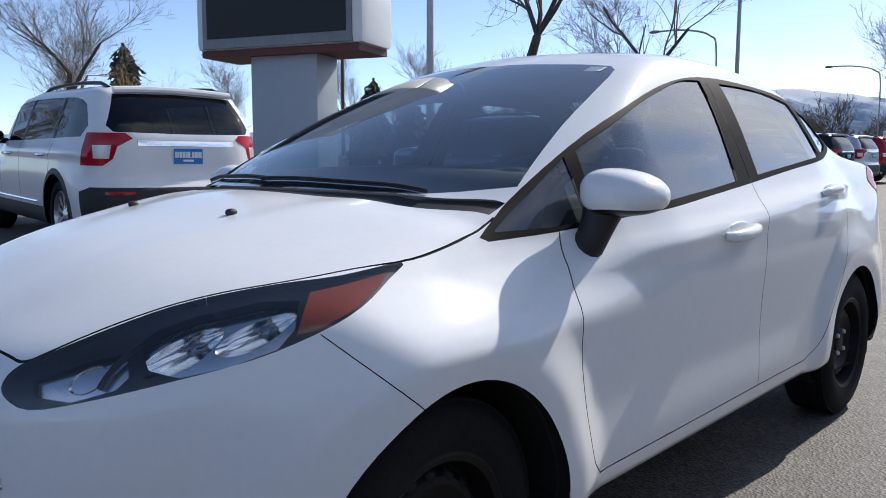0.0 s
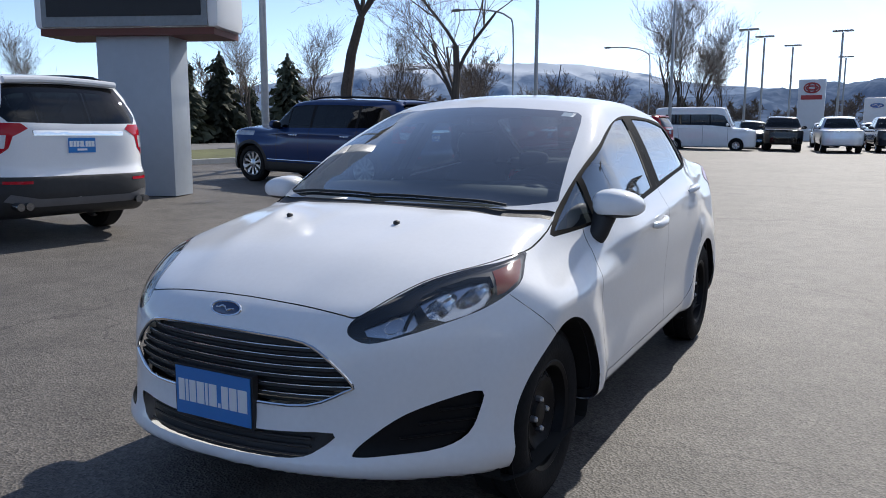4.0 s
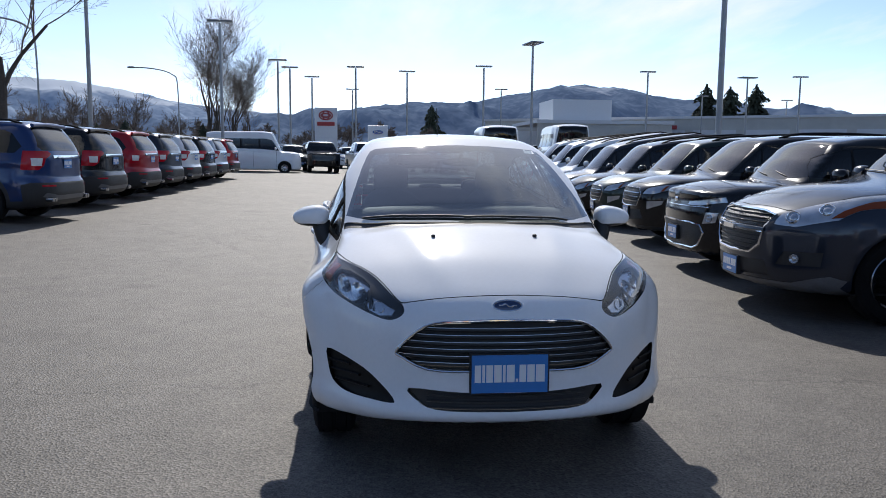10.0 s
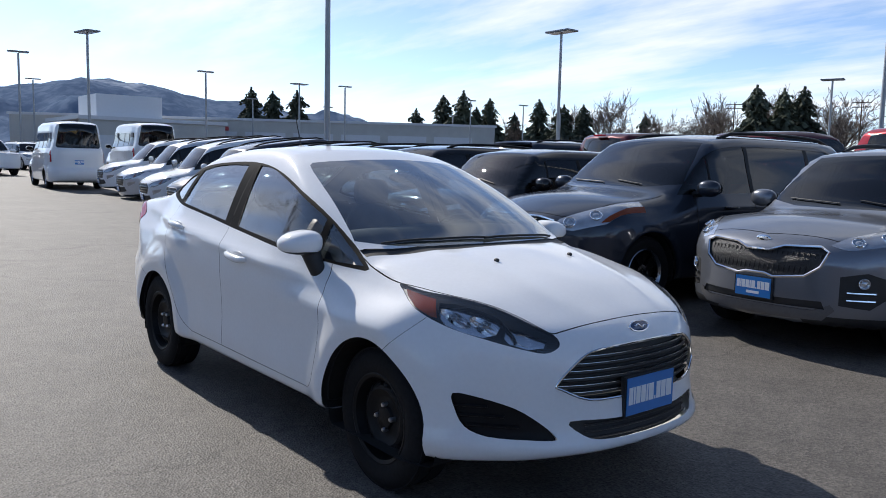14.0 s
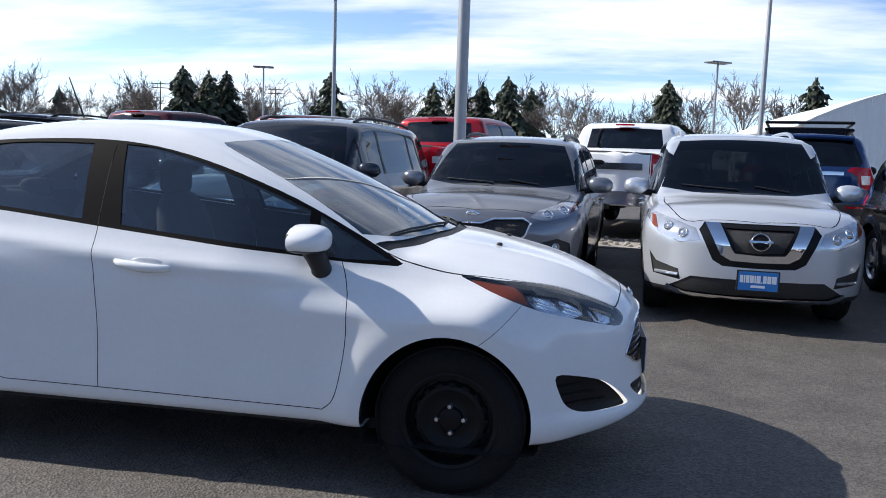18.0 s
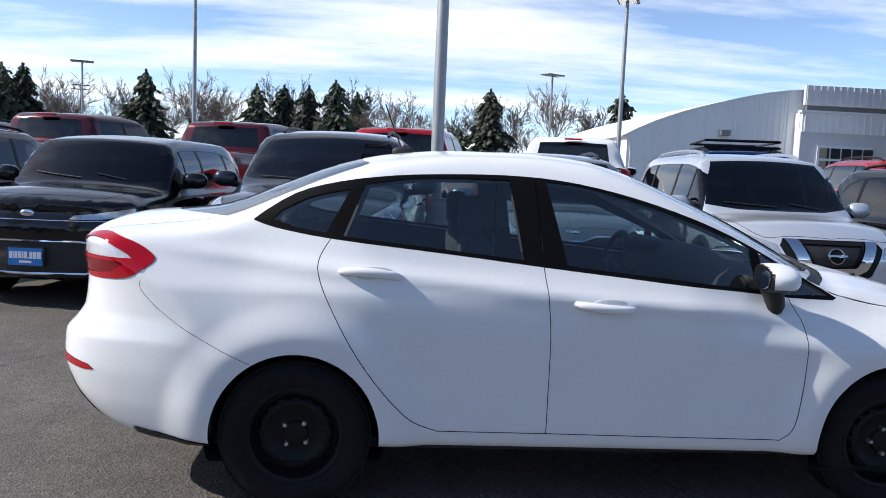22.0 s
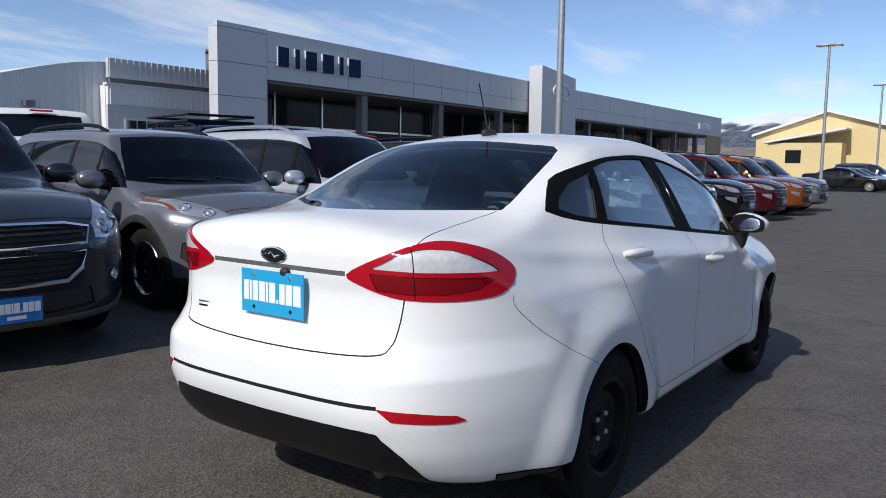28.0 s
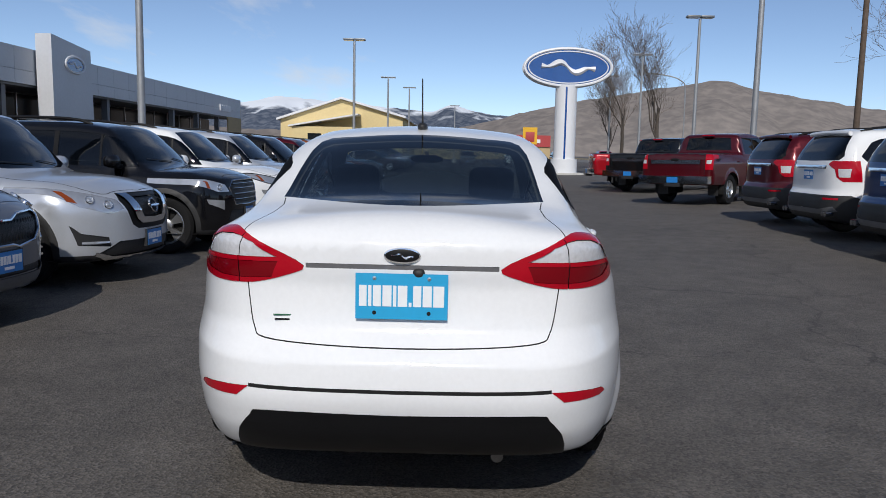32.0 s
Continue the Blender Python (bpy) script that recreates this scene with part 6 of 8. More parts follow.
# boxy black hatch
boxy = suv_body(4.2, 1.80, 1.61, 2.60, 0.84, 0.97, 1.08, 1.10, 0.55, -1.6, 1.09, 0.28, 0.022, 0.38, 0.08, (0.1, 0.35))
boxy_car = vehicle("hatchback_car", boxy, BLACKP, "boxy black hatchback with a chrome-lipped lower grille, facing the aisle", "car", nose_at(boxy, -4.06, 3.20, -95), group=ROW_N, plates="f", front_plate_z=0.46, finish=BLACKTRIM, front=(
    ("headlight", [(0.36, 0.80), (0.40, 0.835), (0.60, 0.86), (0.84, 0.905), (0.86, 0.85), (0.60, 0.80)], LAMPGLASS, 0.002, 2, 0),
    ("grille", [(0, 0.60), (0.44, 0.605), (0.62, 0.58), (0.68, 0.50), (0.60, 0.355), (0.50, 0.315), (0, 0.31)], MESHGRILLE, -0.015, 1, 0.013),
    ("fog_lamp", [(0.66, 0.60), (0.80, 0.62), (0.82, 0.73), (0.70, 0.73)], LAMPGLASS, 0.002, 2, 0)), rear=(("taillight", [(0.68, 1.4), (0.80, 1.4), (0.88, 0.95), (0.70, 0.95)], REDLENS, 0.003, 2, 0),))

round_fitting(boxy_car, boxy, "fog_ring", 0.735, 0.665, 0.045, CHROME)
bp = boxy.front(np.array([0.0]), np.array([0.845]))[0]
mesh_object("badge", *bulge((float(bp[0]) + 0.004, 0, 0.845), (0.008, 0.062, 0.030), nu=16, nv=8), CHROME, boxy_car, "small oval chrome badge", True)
nose_bar(boxy_car, boxy, "hood_strip", -0.72, 0.72, 0.785, 0.006, CHROME, (1,))

# small black crossover with a six-sided grille
small = suv_body(4.10, 1.77, 1.66, 2.52, 0.80, 0.97, 1.08, 1.11, 0.45, -1.5, 1.09, 0.3, 0.024, 0.38, 0.05, (0.12, 0.4))
HEX_FRONT = (
    ("grille", [(0, 0.93), (0.40, 0.93), (0.52, 0.84), (0.42, 0.62), (0, 0.61)], MESHGRILLE, -0.015, 1, 0.009),
    ("headlight", [(0.53, 0.79), (0.58, 0.88), (0.78, 0.945), (0.87, 0.95), (0.86, 0.87), (0.70, 0.79)], LAMPGLASS, 0.002, 2, 0),
    ("turn_lamp", [(0.77, 0.83), (0.78, 0.92), (0.805, 0.925), (0.80, 0.84)], AMBER, 0.005, 2, 0),
    ("fog_lamp", [(0.62, 0.56), (0.80, 0.64), (0.82, 0.70), (0.62, 0.68)], LAMPGLASS, 0.0, 2, 0),
    ("lower_intake", [(0, 0.54), (0.50, 0.55), (0.56, 0.42), (0, 0.36)], PLASTIC, -0.01, 1, 0))
small_car = vehicle("crossover_car", small, BLACKP, "small black crossover with a six-sided grille, facing the aisle", "car", nose_at(small, 5.75, 2.62, -93), group=ROW_N, clad=0.36, rails=BLACKTRIM, plates="f", front=HEX_FRONT, rear=(("taillight", [(0.5, 1.05), (0.88, 1.08), (0.88, 0.95), (0.55, 0.95)], REDLENS, 0.003, 2, 0),))

round_fitting(small_car, small, "headlamp_ring", 0.66, 0.845, 0.042, CHROME)
for z in (0.69, 0.76, 0.83, 0.89):
    nose_bar(small_car, small, "grille_wire", -0.42, 0.42, z, 0.008, DARKCHROME, (1,), -0.006)

# mid-size crossovers along the same row
cross = suv_body(4.62, 1.86, 1.69, 2.70, 0.90, 0.94, 1.12, 1.11, 0.38, -1.65, 1.08, bow=(0.20, 0.45))
cross_car = vehicle("crossover_car", cross, BLACKP, "black crossover with chrome grille bars, facing the aisle", "car", nose_at(cross, -6.95, 3.62, -95), group=ROW_N, clad=0.36, rails=BLACKTRIM, plates="f", front=(
    ("grille", [(0, 0.87), (0.40, 0.87), (0.50, 0.78), (0.42, 0.60), (0, 0.59)], MESHGRILLE, -0.015, 1, 0.010),
    ("grille_bar", [(0, 0.81), (0.44, 0.81), (0.45, 0.79), (0, 0.795)], DARKCHROME, 0.004, 1, 0),
    ("grille_bar", [(0, 0.745), (0.44, 0.745), (0.44, 0.725), (0, 0.73)], DARKCHROME, 0.004, 1, 0),
    ("grille_bar", [(0, 0.68), (0.42, 0.68), (0.41, 0.66), (0, 0.665)], DARKCHROME, 0.004, 1, 0)) + HEX_FRONT[1:],
    rear=(("taillight", [(0.5, 1.05), (0.9, 1.1), (0.9, 0.93), (0.55, 0.95)], REDLENS, 0.003, 2, 0),))
for x, y, pt, lb in ((-9.75, 3.95, GREEN, "dark green crossover facing the aisle"), (-12.6, 4.2, BLACKP, ""), (-15.4, 4.45, SLATE, "dark slate crossover facing the aisle"), (-18.2, 4.7, WHITE, "white crossover facing the aisle"),
                     (-21.0, 4.9, SILVER, "silver crossover facing the aisle"), (-23.8, 5.1, WHITE, "white crossover facing the aisle"), (8.45, 2.55, WHITE, "white crossover facing the aisle"),
                     (11.3, 2.5, SILVER, "silver crossover facing the aisle"), (14.1, 2.45, BLACKP, ""), (17.1, 2.4, MAROON, "dark maroon crossover facing the aisle"), (20.1, 2.35, ORANGE, "copper orange crossover facing the aisle"), (23.0, 2.4, GREY, "grey crossover facing the aisle")):
    park(cross_car, nose_at(cross, x, y, -95 if x < 0 else -92), pt, lb)

# large utility vehicles with their tails to the aisle
big = suv_body(5.05, 2.0, 1.77, 3.02, 0.93, 1.10, 1.10, 1.20, 0.38, -1.95, 1.16, 0.40)
BIG_REAR = (
    ("taillight", [(0.54, 1.20), (0.60, 1.25), (1.0, 1.25), (1.0, 0.93), (0.80, 0.93), (0.72, 1.0), (0.68, 1.12)], REDLENS, 0.004, 2, 0),
    ("clear_lamp", [(0.75, 1.0), (0.86, 1.0), (0.86, 1.13), (0.73, 1.13)], CLEARLENS, 0.006, 2, 0),
    ("chrome_bar", [(0, 1.18), (0.5, 1.18), (0.5, 1.13), (0, 1.13)], CHROME, 0.012, 1, 0),
    ("rear_bumper", [(0, 0.72), (0.9, 0.72), (0.98, 0.66), (0.98, 0.3), (0, 0.3)], PLASTIC, 0.004, 1, 0),
    ("skid_plate", [(0, 0.50), (0.5, 0.50), (0.75, 0.55), (0.8, 0.48), (0.55, 0.42), (0, 0.42)], SKID, 0.01, 1, 0),
    ("bumper_reflector", [(0.56, 0.68), (0.80, 0.68), (0.80, 0.65), (0.56, 0.65)], REDLENS, 0.008, 2, 0))
BIG_FRONT = (("grille", [(0, 1.02), (0.5, 1.02), (0.58, 0.90), (0.46, 0.68), (0, 0.68)], MESHGRILLE, -0.015, 1, 0.012), ("headlight", [(0.58, 0.93), (0.60, 1.03), (0.94, 1.08), (0.95, 0.98)], LAMPGLASS, 0.002, 2, 0))
big_car = vehicle("suv_car", big, NAVY, "dark blue sport utility vehicle with bright alloy wheels", "car", tail_at(big, -9.7, -5.7, -94), group=ROW_S, clad=0.45, rails=BLACKTRIM, plates="r", rear=BIG_REAR, front=BIG_FRONT, wheel=(0.385, 0.26, 0.24, 10), rear_plate_z=1.03, wing=1, chrome_line=True)
for sg in (1, -1):
    p = big.flank(np.linspace(-0.85, 1.0, 9), np.full(9, 0.50), sg)
    mesh_object("door_strip", *tube(p + big.slope(p) * 0.006, 0.014, 6), CHROME, big_car, "bright strip along the doors", True)
    for dx in (0.0, 0.09):
        mesh_object("exhaust_tip", *tube([(big.xr + 0.25, (0.62 + dx) * sg, 0.44), (big.xr + 0.0, (0.62 + dx) * sg, 0.43)], 0.04, 12), DARKCHROME, big_car, "", True)
for n, (x, pt, lb) in enumerate(((-13.2, BLACKP, "black sport utility vehicle with its tail to the aisle"), (-16.4, RED, "red sport utility vehicle with its tail to the aisle"), (-19.2, SLATE, "dark slate sport utility vehicle with its tail to the aisle"), (-22.0, WHITE, "white sport utility vehicle with its tail to the aisle"),
                                 (-24.9, BLACKP, "black sport utility vehicle with its tail to the aisle"), (-27.7, SILVER, "silver sport utility vehicle with its tail to the aisle"), (-30.8, RED, "red sport utility vehicle with its tail to the aisle"))):
    park(big_car, tail_at(big, x, -5.9, -94), pt, lb)
park(big_car, tail_at(big, -1.75, -5.55, -95), WHITE, "white sport utility vehicle parked beside the sign column")
park(big_car, tail_at(big, 8.2, -5.9, -88), WHITE, "white sport utility vehicle with its tail to the aisle")
park(big_car, tail_at(big, 10.9, -6.1, -86), MAROON, "dark red sport utility vehicle with its tail to the aisle")
park(big_car, tail_at(big, 5.3, -5.6, -90), NAVY, "dark blue sport utility vehicle with its tail to the aisle")
racked = park(big_car, tail_at(big, 5.0, 8.6, 76), NAVY, "dark blue utility vehicle with a black roof basket")
basket = [tube([(x, -0.62, big.H + 0.06), (x, 0.62, big.H + 0.06)], 0.018, 6) for x in np.linspace(-1.7, 0.1, 8)]
basket += [tube([(0.15, y, z), (-1.75, y, z)], 0.024, 6) for y in (-0.62, 0.62) for z in (big.H + 0.05, big.H + 0.16)]
basket += [tube([(x, -0.62, big.H + 0.16), (x, 0.62, big.H + 0.16)], 0.024, 6) for x in (-1.75, 0.15)]
basket += [tube([(x, y, big.H - 0.06), (x, y, big.H + 0.06)], 0.02, 6) for x in (-1.4, -0.2) for y in (-0.55, 0.55)]
for bar in basket:
    mesh_object("basket_bar", *bar, BLACKTRIM, racked, "", True)
park(big_car, tail_at(big, 8.3, 8.8, 78), RED, "red utility vehicle behind the parked cars")
park(big_car, tail_at(big, -9.1, 9.6, 86), SLATE, "dark slate utility vehicle behind the parked cars")

# trucks
truck = pickup_body(5.89, 2.03, 1.94, 3.68, 0.95, 1.38, -1.05)
TRUCK_REAR = (
    ("taillight", [(0.82, 1.34), (0.99, 1.34), (0.99, 0.95), (0.82, 0.95)], REDLENS, 0.006, 2, 0),
    ("clear_lamp", [(0.85, 1.10), (0.96, 1.10), (0.96, 1.20), (0.85, 1.20)], CLEARLENS, 0.009, 2, 0),
    ("tailgate_joint", [(0.795, 1.36), (0.805, 1.36), (0.805, 0.82), (0.795, 0.82)], GAP, 0.001, 2, 0))
truck_car = vehicle("pickup_truck", truck, WHITE, "white pickup truck seen from its tailgate behind the parked cars", "pickup", tail_at(truck, 1.95, 8.5, 75), group=ROW_T, rear=TRUCK_REAR, wheel=(0.41, 0.24, 0.26, 6), plates="", dense=(90, 14, 88))
mesh_object("rear_bumper", *box(truck.xr - 0.16, truck.xr + 0.06, -0.98, 0.98, 0.58, 0.78), CHROME, truck_car, "chrome step bumper")
tb = truck.xr - 0.022
mesh_object("tailgate_strip", *box(tb, tb + 0.03, -0.70, 0.70, 1.10, 1.20), DARKCHROME, truck_car, "bright strip across the tailgate")
mesh_object("bumper_step", *box(truck.xr - 0.17, truck.xr + 0.05, -0.22, 0.22, 0.50, 0.585), PLASTIC, truck_car)
mesh_object("dealer_plate", *box(truck.xr - 0.172, truck.xr - 0.164, -0.15, 0.15, 0.605, 0.755), PLATEBLUE, truck_car, "blue dealer plate")
mesh_object("tailgate_handle", *bulge((truck.xr - 0.012, 0, 1.2), (0.02, 0.13, 0.04)), BLACKTRIM, truck_car, "", True)
mesh_object("brake_lamp", *box(truck.cab_back - 0.14, truck.cab_back - 0.06, -0.16, 0.16, truck.H - 0.085, truck.H - 0.055), REDLENS, truck_car)
for sg in (1, -1):
    mesh_object("mud_flap", *box(-truck.wb / 2 - 0.5, -truck.wb / 2 - 0.47, 0.72 * sg - 0.14, 0.72 * sg + 0.14, 0.25, 0.6), PLASTIC, truck_car)
    # the side decal stands for the drive type
    fc = bpy.data.curves.new("decal", "FONT")
    fc.body, fc.size, fc.extrude = "4X4", 0.15, 0.002
    tx = new("decal", fc)
    me = bpy.data.meshes.new_from_object(tx)
    bpy.data.objects.remove(tx)
    me.materials.append(BLACKTRIM)
    dc = new("decal", me)
    dc.parent = truck_car
    dc.matrix_local = pose(truck.xr + (0.28 if sg < 0 else 0.62), (truck.w + 0.006) * sg, 1.16, 90, 0, 0 if sg < 0 else 180)
for x, y, yaw, pt, lb in ((-1.3, 8.0, 75, RED, "red pickup truck behind the parked cars"), (-4.4, 8.7, 75, MAROON, "dark red pickup truck behind the parked cars"), (-7.4, 8.5, 75, MAROON, "dark red pickup truck behind the parked cars"),
                          (16.2, -6.0, -42, MAROON, "dark red heavy pickup truck with its tailgate to the aisle"), (22.6, -6.2, -42, BLACKP, "black pickup truck with its tailgate to the aisle"), (26.5, -5.5, -94, RED, "red pickup truck with its tailgate to the aisle"), (30.5, -6.5, -94, WHITE, "white pickup truck with its tailgate to the aisle"),
                          (-43.5, -2.6, 8, BLACKP, "black pickup truck far down the lot"), (-42.5, 0.4, 8, SILVER, "silver pickup truck far down the lot"), (-44.0, 3.0, 8, SLATE, "dark pickup truck far down the lot"), (-43.0, 5.6, 8, WHITE, "white pickup truck far down the lot"),
                          (-13.0, 12.5, 88, WHITE, "white pickup truck behind the parked cars")):
    park(truck_car, (nose_at if abs(yaw) < 15 else tail_at)(truck, x, y, yaw), pt, lb)

# white passenger vans
van = suv_body(5.6, 2.0, 2.50, 3.30, 1.0, 1.20, 1.55, 1.35, 0.95, -2.3, 1.42, 0.12, 0.035, 0.41, 0.05, (0.12, 0.4))
van.dlo = [(1.35, 1.36), (0.95, 1.98), (0.6, 2.06), (-2.2, 2.06), (-2.3, 1.5), (0.2, 1.46)]
van.pillars = [(0.25, 0.08), (-0.8, 0.08), (-1.6, 0.08)]
van_car = vehicle("passenger_van", van, WHITE, "white high-roof passenger van at the end of the row", "van", tail_at(van, -26.6, 5.2, 176), plates="r", wheel=(0.36, 0.2, 0.22, 8), rear=(("taillight", [(0.88, 1.7), (1.0, 1.7), (1.0, 1.0), (0.88, 1.0)], REDLENS, 0.005, 2, 0),), group="vans at the end of the row")
park(van_car, tail_at(van, -29.0, 8.9, 176))
park(van_car, pose(-19.0, 27.0, 0, 0, 0, 88), None, "white high-roof van behind the second row")
park(van_car, pose(-43, -6.6, 0.2, 0, 0, 95), None, "white van parked across the lot")

# low dark saloons far along the aisle
saloon = suv_body(4.87, 1.85, 1.47, 2.85, 0.95, 0.86, 1.05, 0.98, 0.15, -0.6, 0.98, 1.2, 0.026, 0.37)
saloon.top = curve((saloon.xr - 0.1, 1.0), (saloon.xr + 0.15, 1.08), (-1.75, 1.12), (-1.3, 1.3), (-0.8, 1.43), (-0.3, 1.47), (0.1, 1.43), (0.6, 1.2), (1.05, 0.98), (1.2, 0.95), (1.8, 0.90), (saloon.xf - 0.1, 0.80), (saloon.xf + 0.1, 0.7))
saloon.tail = curve((0.2, saloon.xr + 0.2), (0.4, saloon.xr + 0.03), (0.6, saloon.xr), (1.0, saloon.xr + 0.04), (1.1, saloon.xr + 0.12), (1.2, saloon.xr + 0.3))
saloon.dlo = smooth_line([(0.92, 0.97), (0.35, 1.24), (0.0, 1.33), (-0.5, 1.36), (-1.0, 1.31), (-1.5, 1.14)], 3) + [(-1.45, 1.06), (-0.3, 1.0)]
saloon_car = vehicle("saloon_car", saloon, BLACKP, "low black saloon parked far along the aisle", "car", nose_at(saloon, 50.0, 3.4, -92), front=HEX_FRONT[1:2], wheel=(0.335, 0.235, 0.22, 10), plates="", group="far row of dark cars")
for i, pt in enumerate((GREEN, GREEN, NAVY, BLACKP, SLATE, NAVY, BLACKP)):
    if i == 2:
        park(big_car, nose_at(big, 50.0 + 3.3 * (i + 1), 3.2, -92), NAVY, "dark blue utility vehicle far along the aisle")
    else:
        park(saloon_car, nose_at(saloon, 50.0 + 3.3 * (i + 1), 3.4, -92), pt, "low dark saloon parked far along the aisle")
for i in range(4):
    park(cross_car, nose_at(cross, 88.0, -1.5 - 5.5 * i, 180), (GREY, WHITE, BLACKP, RED)[i], "crossover facing the lot far down the aisle")
# more of them where the lot ends
for i, (x, y, yaw, pt, lb) in enumerate(((-47.0, -7.5, 30, GREY, "grey crossover at the far end of the lot"), (-46.5, -4.2, 20, GREEN, "dark green crossover at the far end of the lot"), (-47.0, 5.6, 10, SILVER, "silver crossover at the far end of the lot"), (-48.0, 8.6, 10, WHITE, "white crossover at the far end of the lot"), (-48.5, 11.6, 10, MAROON, "dark maroon crossover at the far end of the lot"), (-55.0, -1.0, 5, WHITE, "white crossover at the far end of the lot"), (-55.0, 2.0, 5, SILVER, "silver crossover at the far end of the lot"))):
    park(cross_car, nose_at(cross, x, y, yaw), pt, lb)


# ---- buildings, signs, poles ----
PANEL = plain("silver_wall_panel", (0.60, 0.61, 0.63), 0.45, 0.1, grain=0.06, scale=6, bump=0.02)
# darker copy of PANEL for recessed parts, their shade put into the colour
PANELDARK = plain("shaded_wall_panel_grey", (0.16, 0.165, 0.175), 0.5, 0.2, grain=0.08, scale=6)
RIBBED = plain("pale_ribbed_metal", (0.80, 0.80, 0.79), 0.55, 0.0, grain=0.05, scale=5)
CONCRETE = plain("pale_concrete", (0.50, 0.49, 0.46), 0.9, grain=0.14, scale=12, bump=0.3)
GALV = plain("galvanised_pole", (0.36, 0.37, 0.38), 0.5, 0.55, grain=0.12, scale=8)
WOODPOLE = plain("weathered_timber", (0.11, 0.08, 0.06), 0.9, grain=0.35, scale=9, bump=0.3)
STUCCO = plain("yellow_stucco", (0.70, 0.56, 0.29), 0.9, grain=0.07, scale=4, bump=0.2)
ROOFRED = plain("red_metal_roof", (0.42, 0.05, 0.05), 0.5, grain=0.1, scale=3)
TANWALL = plain("tan_wall", (0.48, 0.36, 0.2), 0.85, grain=0.1, scale=3)
SIGNWHITE = plain("white_sign_face", (0.74, 0.75, 0.77), 0.4, grain=0.03, scale=4)
SIGNGREY = plain("grey_blue_column_paint", (0.36, 0.40, 0.45), 0.5, grain=0.06, scale=7, bump=0.05)
LEDBLACK = plain("led_panel_black", (0.008, 0.008, 0.01), 0.55, grain=0.3, scale=90)
LETTERBLUE = plain("dark_blue_letter", (0.008, 0.022, 0.07), 0.6, grain=0.05, spec=0.2)
SIGNBLUE = plain("bright_sign_blue", (0.008, 0.07, 0.28), 0.18, coat=1.0, grain=0.12, scale=3)
LAMPHEAD = plain("grey_lamp_head", (0.20, 0.21, 0.22), 0.45, 0.5, grain=0.15, scale=20)
GRASS = plain("winter_grass", (0.10, 0.105, 0.035), 0.95, grain=0.5, scale=2.5, bump=0.4)
DRYGRASS = plain("dry_grass", (0.24, 0.19, 0.10), 0.95, grain=0.4, scale=1.5, bump=0.4)
ROADGREY = plain("light_road", (0.16, 0.155, 0.15), 0.85, grain=0.15, scale=6)
PANE = DARKGLASS
SHOWPANE = plain("dark_showroom_glass", (0.010, 0.011, 0.013), 0.12, grain=0.3, scale=2, spec=0.12)


def block(name, parent, mat, x0, x1, y0, y1, z0, z1, label="", bevel=0.0):
    if bevel:
        return part(name, box_bm(x0, x1, y0, y1, z0, z1, bevel), mat, parent, label)
    return mesh_object(name, *box(x0, x1, y0, y1, z0, z1), mat, parent, label)


# showroom: a long silver fascia over a glazed front
FY = 22.7
FAR = Matrix.Translation((-3.0, -2.0, 1.31)) @ Matrix.Scale(1.89, 4) @ Matrix.Translation((4.03, 2.0, -1.31))
show = thing("showroom_building", FAR @ pose(0, FY, 0), "long silver-panelled showroom with a deep fascia and dark glazing", "building")
for i in range(26):
    x0 = 17.7 + i * 2.45
    block("fascia_panel", show, PANEL, x0 + 0.012, x0 + 2.438, 0, 0.16, 5.36, 6.58)
    block("fascia_panel", show, PANEL, x0 + 0.012, x0 + 2.438, 0, 0.16, 4.62, 5.34)
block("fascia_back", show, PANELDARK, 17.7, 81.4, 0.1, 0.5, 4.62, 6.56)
for n, (z0, z1) in enumerate(((0, 1.2), (1.22, 2.5), (2.52, 3.8), (3.82, 5.1), (5.12, 6.4))):
    block("wall_panel", show, PANEL, 15.2, 17.68, -0.02, 0.2, z0, min(z1, 6.58))
    block("wall_panel", show, PANEL, 15.2, 15.4, 0.2, 0.5, z0, min(z1, 6.58))
block("wall_panel", show, PANEL, 15.2, 17.68, -0.02, 0.2, 6.42, 6.60)
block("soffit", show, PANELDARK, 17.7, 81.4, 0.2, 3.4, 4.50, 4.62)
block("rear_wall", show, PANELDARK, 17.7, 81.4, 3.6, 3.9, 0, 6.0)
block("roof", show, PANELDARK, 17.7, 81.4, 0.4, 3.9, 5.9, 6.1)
for i in range(20):
    x0 = 18.0 + i * 3.15
    block("window_pane", show, SHOWPANE, x0, x0 + 2.95, 3.30, 3.36, 0.5, 2.9, "dark showroom glass")
    block("window_pane", show, SHOWPANE, x0, x0 + 2.95, 3.30, 3.36, 3.0, 4.4)
    block("window_mullion", show, ALLOY, x0 - 0.1, x0 - 0.0, 3.25, 3.40, 0.2, 4.5)
    block("window_rail", show, ALLOY, x0, x0 + 2.95, 3.26, 3.34, 2.9, 3.0)
    if i % 2 == 0:
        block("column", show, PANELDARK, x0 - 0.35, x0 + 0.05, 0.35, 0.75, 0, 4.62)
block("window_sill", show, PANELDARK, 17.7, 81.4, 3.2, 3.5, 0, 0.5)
block("end_wall", show, TANWALL, 76.5, 81.4, -0.05, 0.1, 0, 4.62)
x = 18.2
for k in (0.55, 0.20, 0.60, 0.65, 0.20, 0.75):
    block("sign_block", show, SIGNWHITE, x, x + k, -0.10, 0.0, 5.22, 6.02)
    block("sign_block", show, LETTERBLUE, x + 0.02, x + k + 0.02, -0.16, -0.10, 5.20, 6.0, "dark blue raised sign block")
    x += k + 0.42
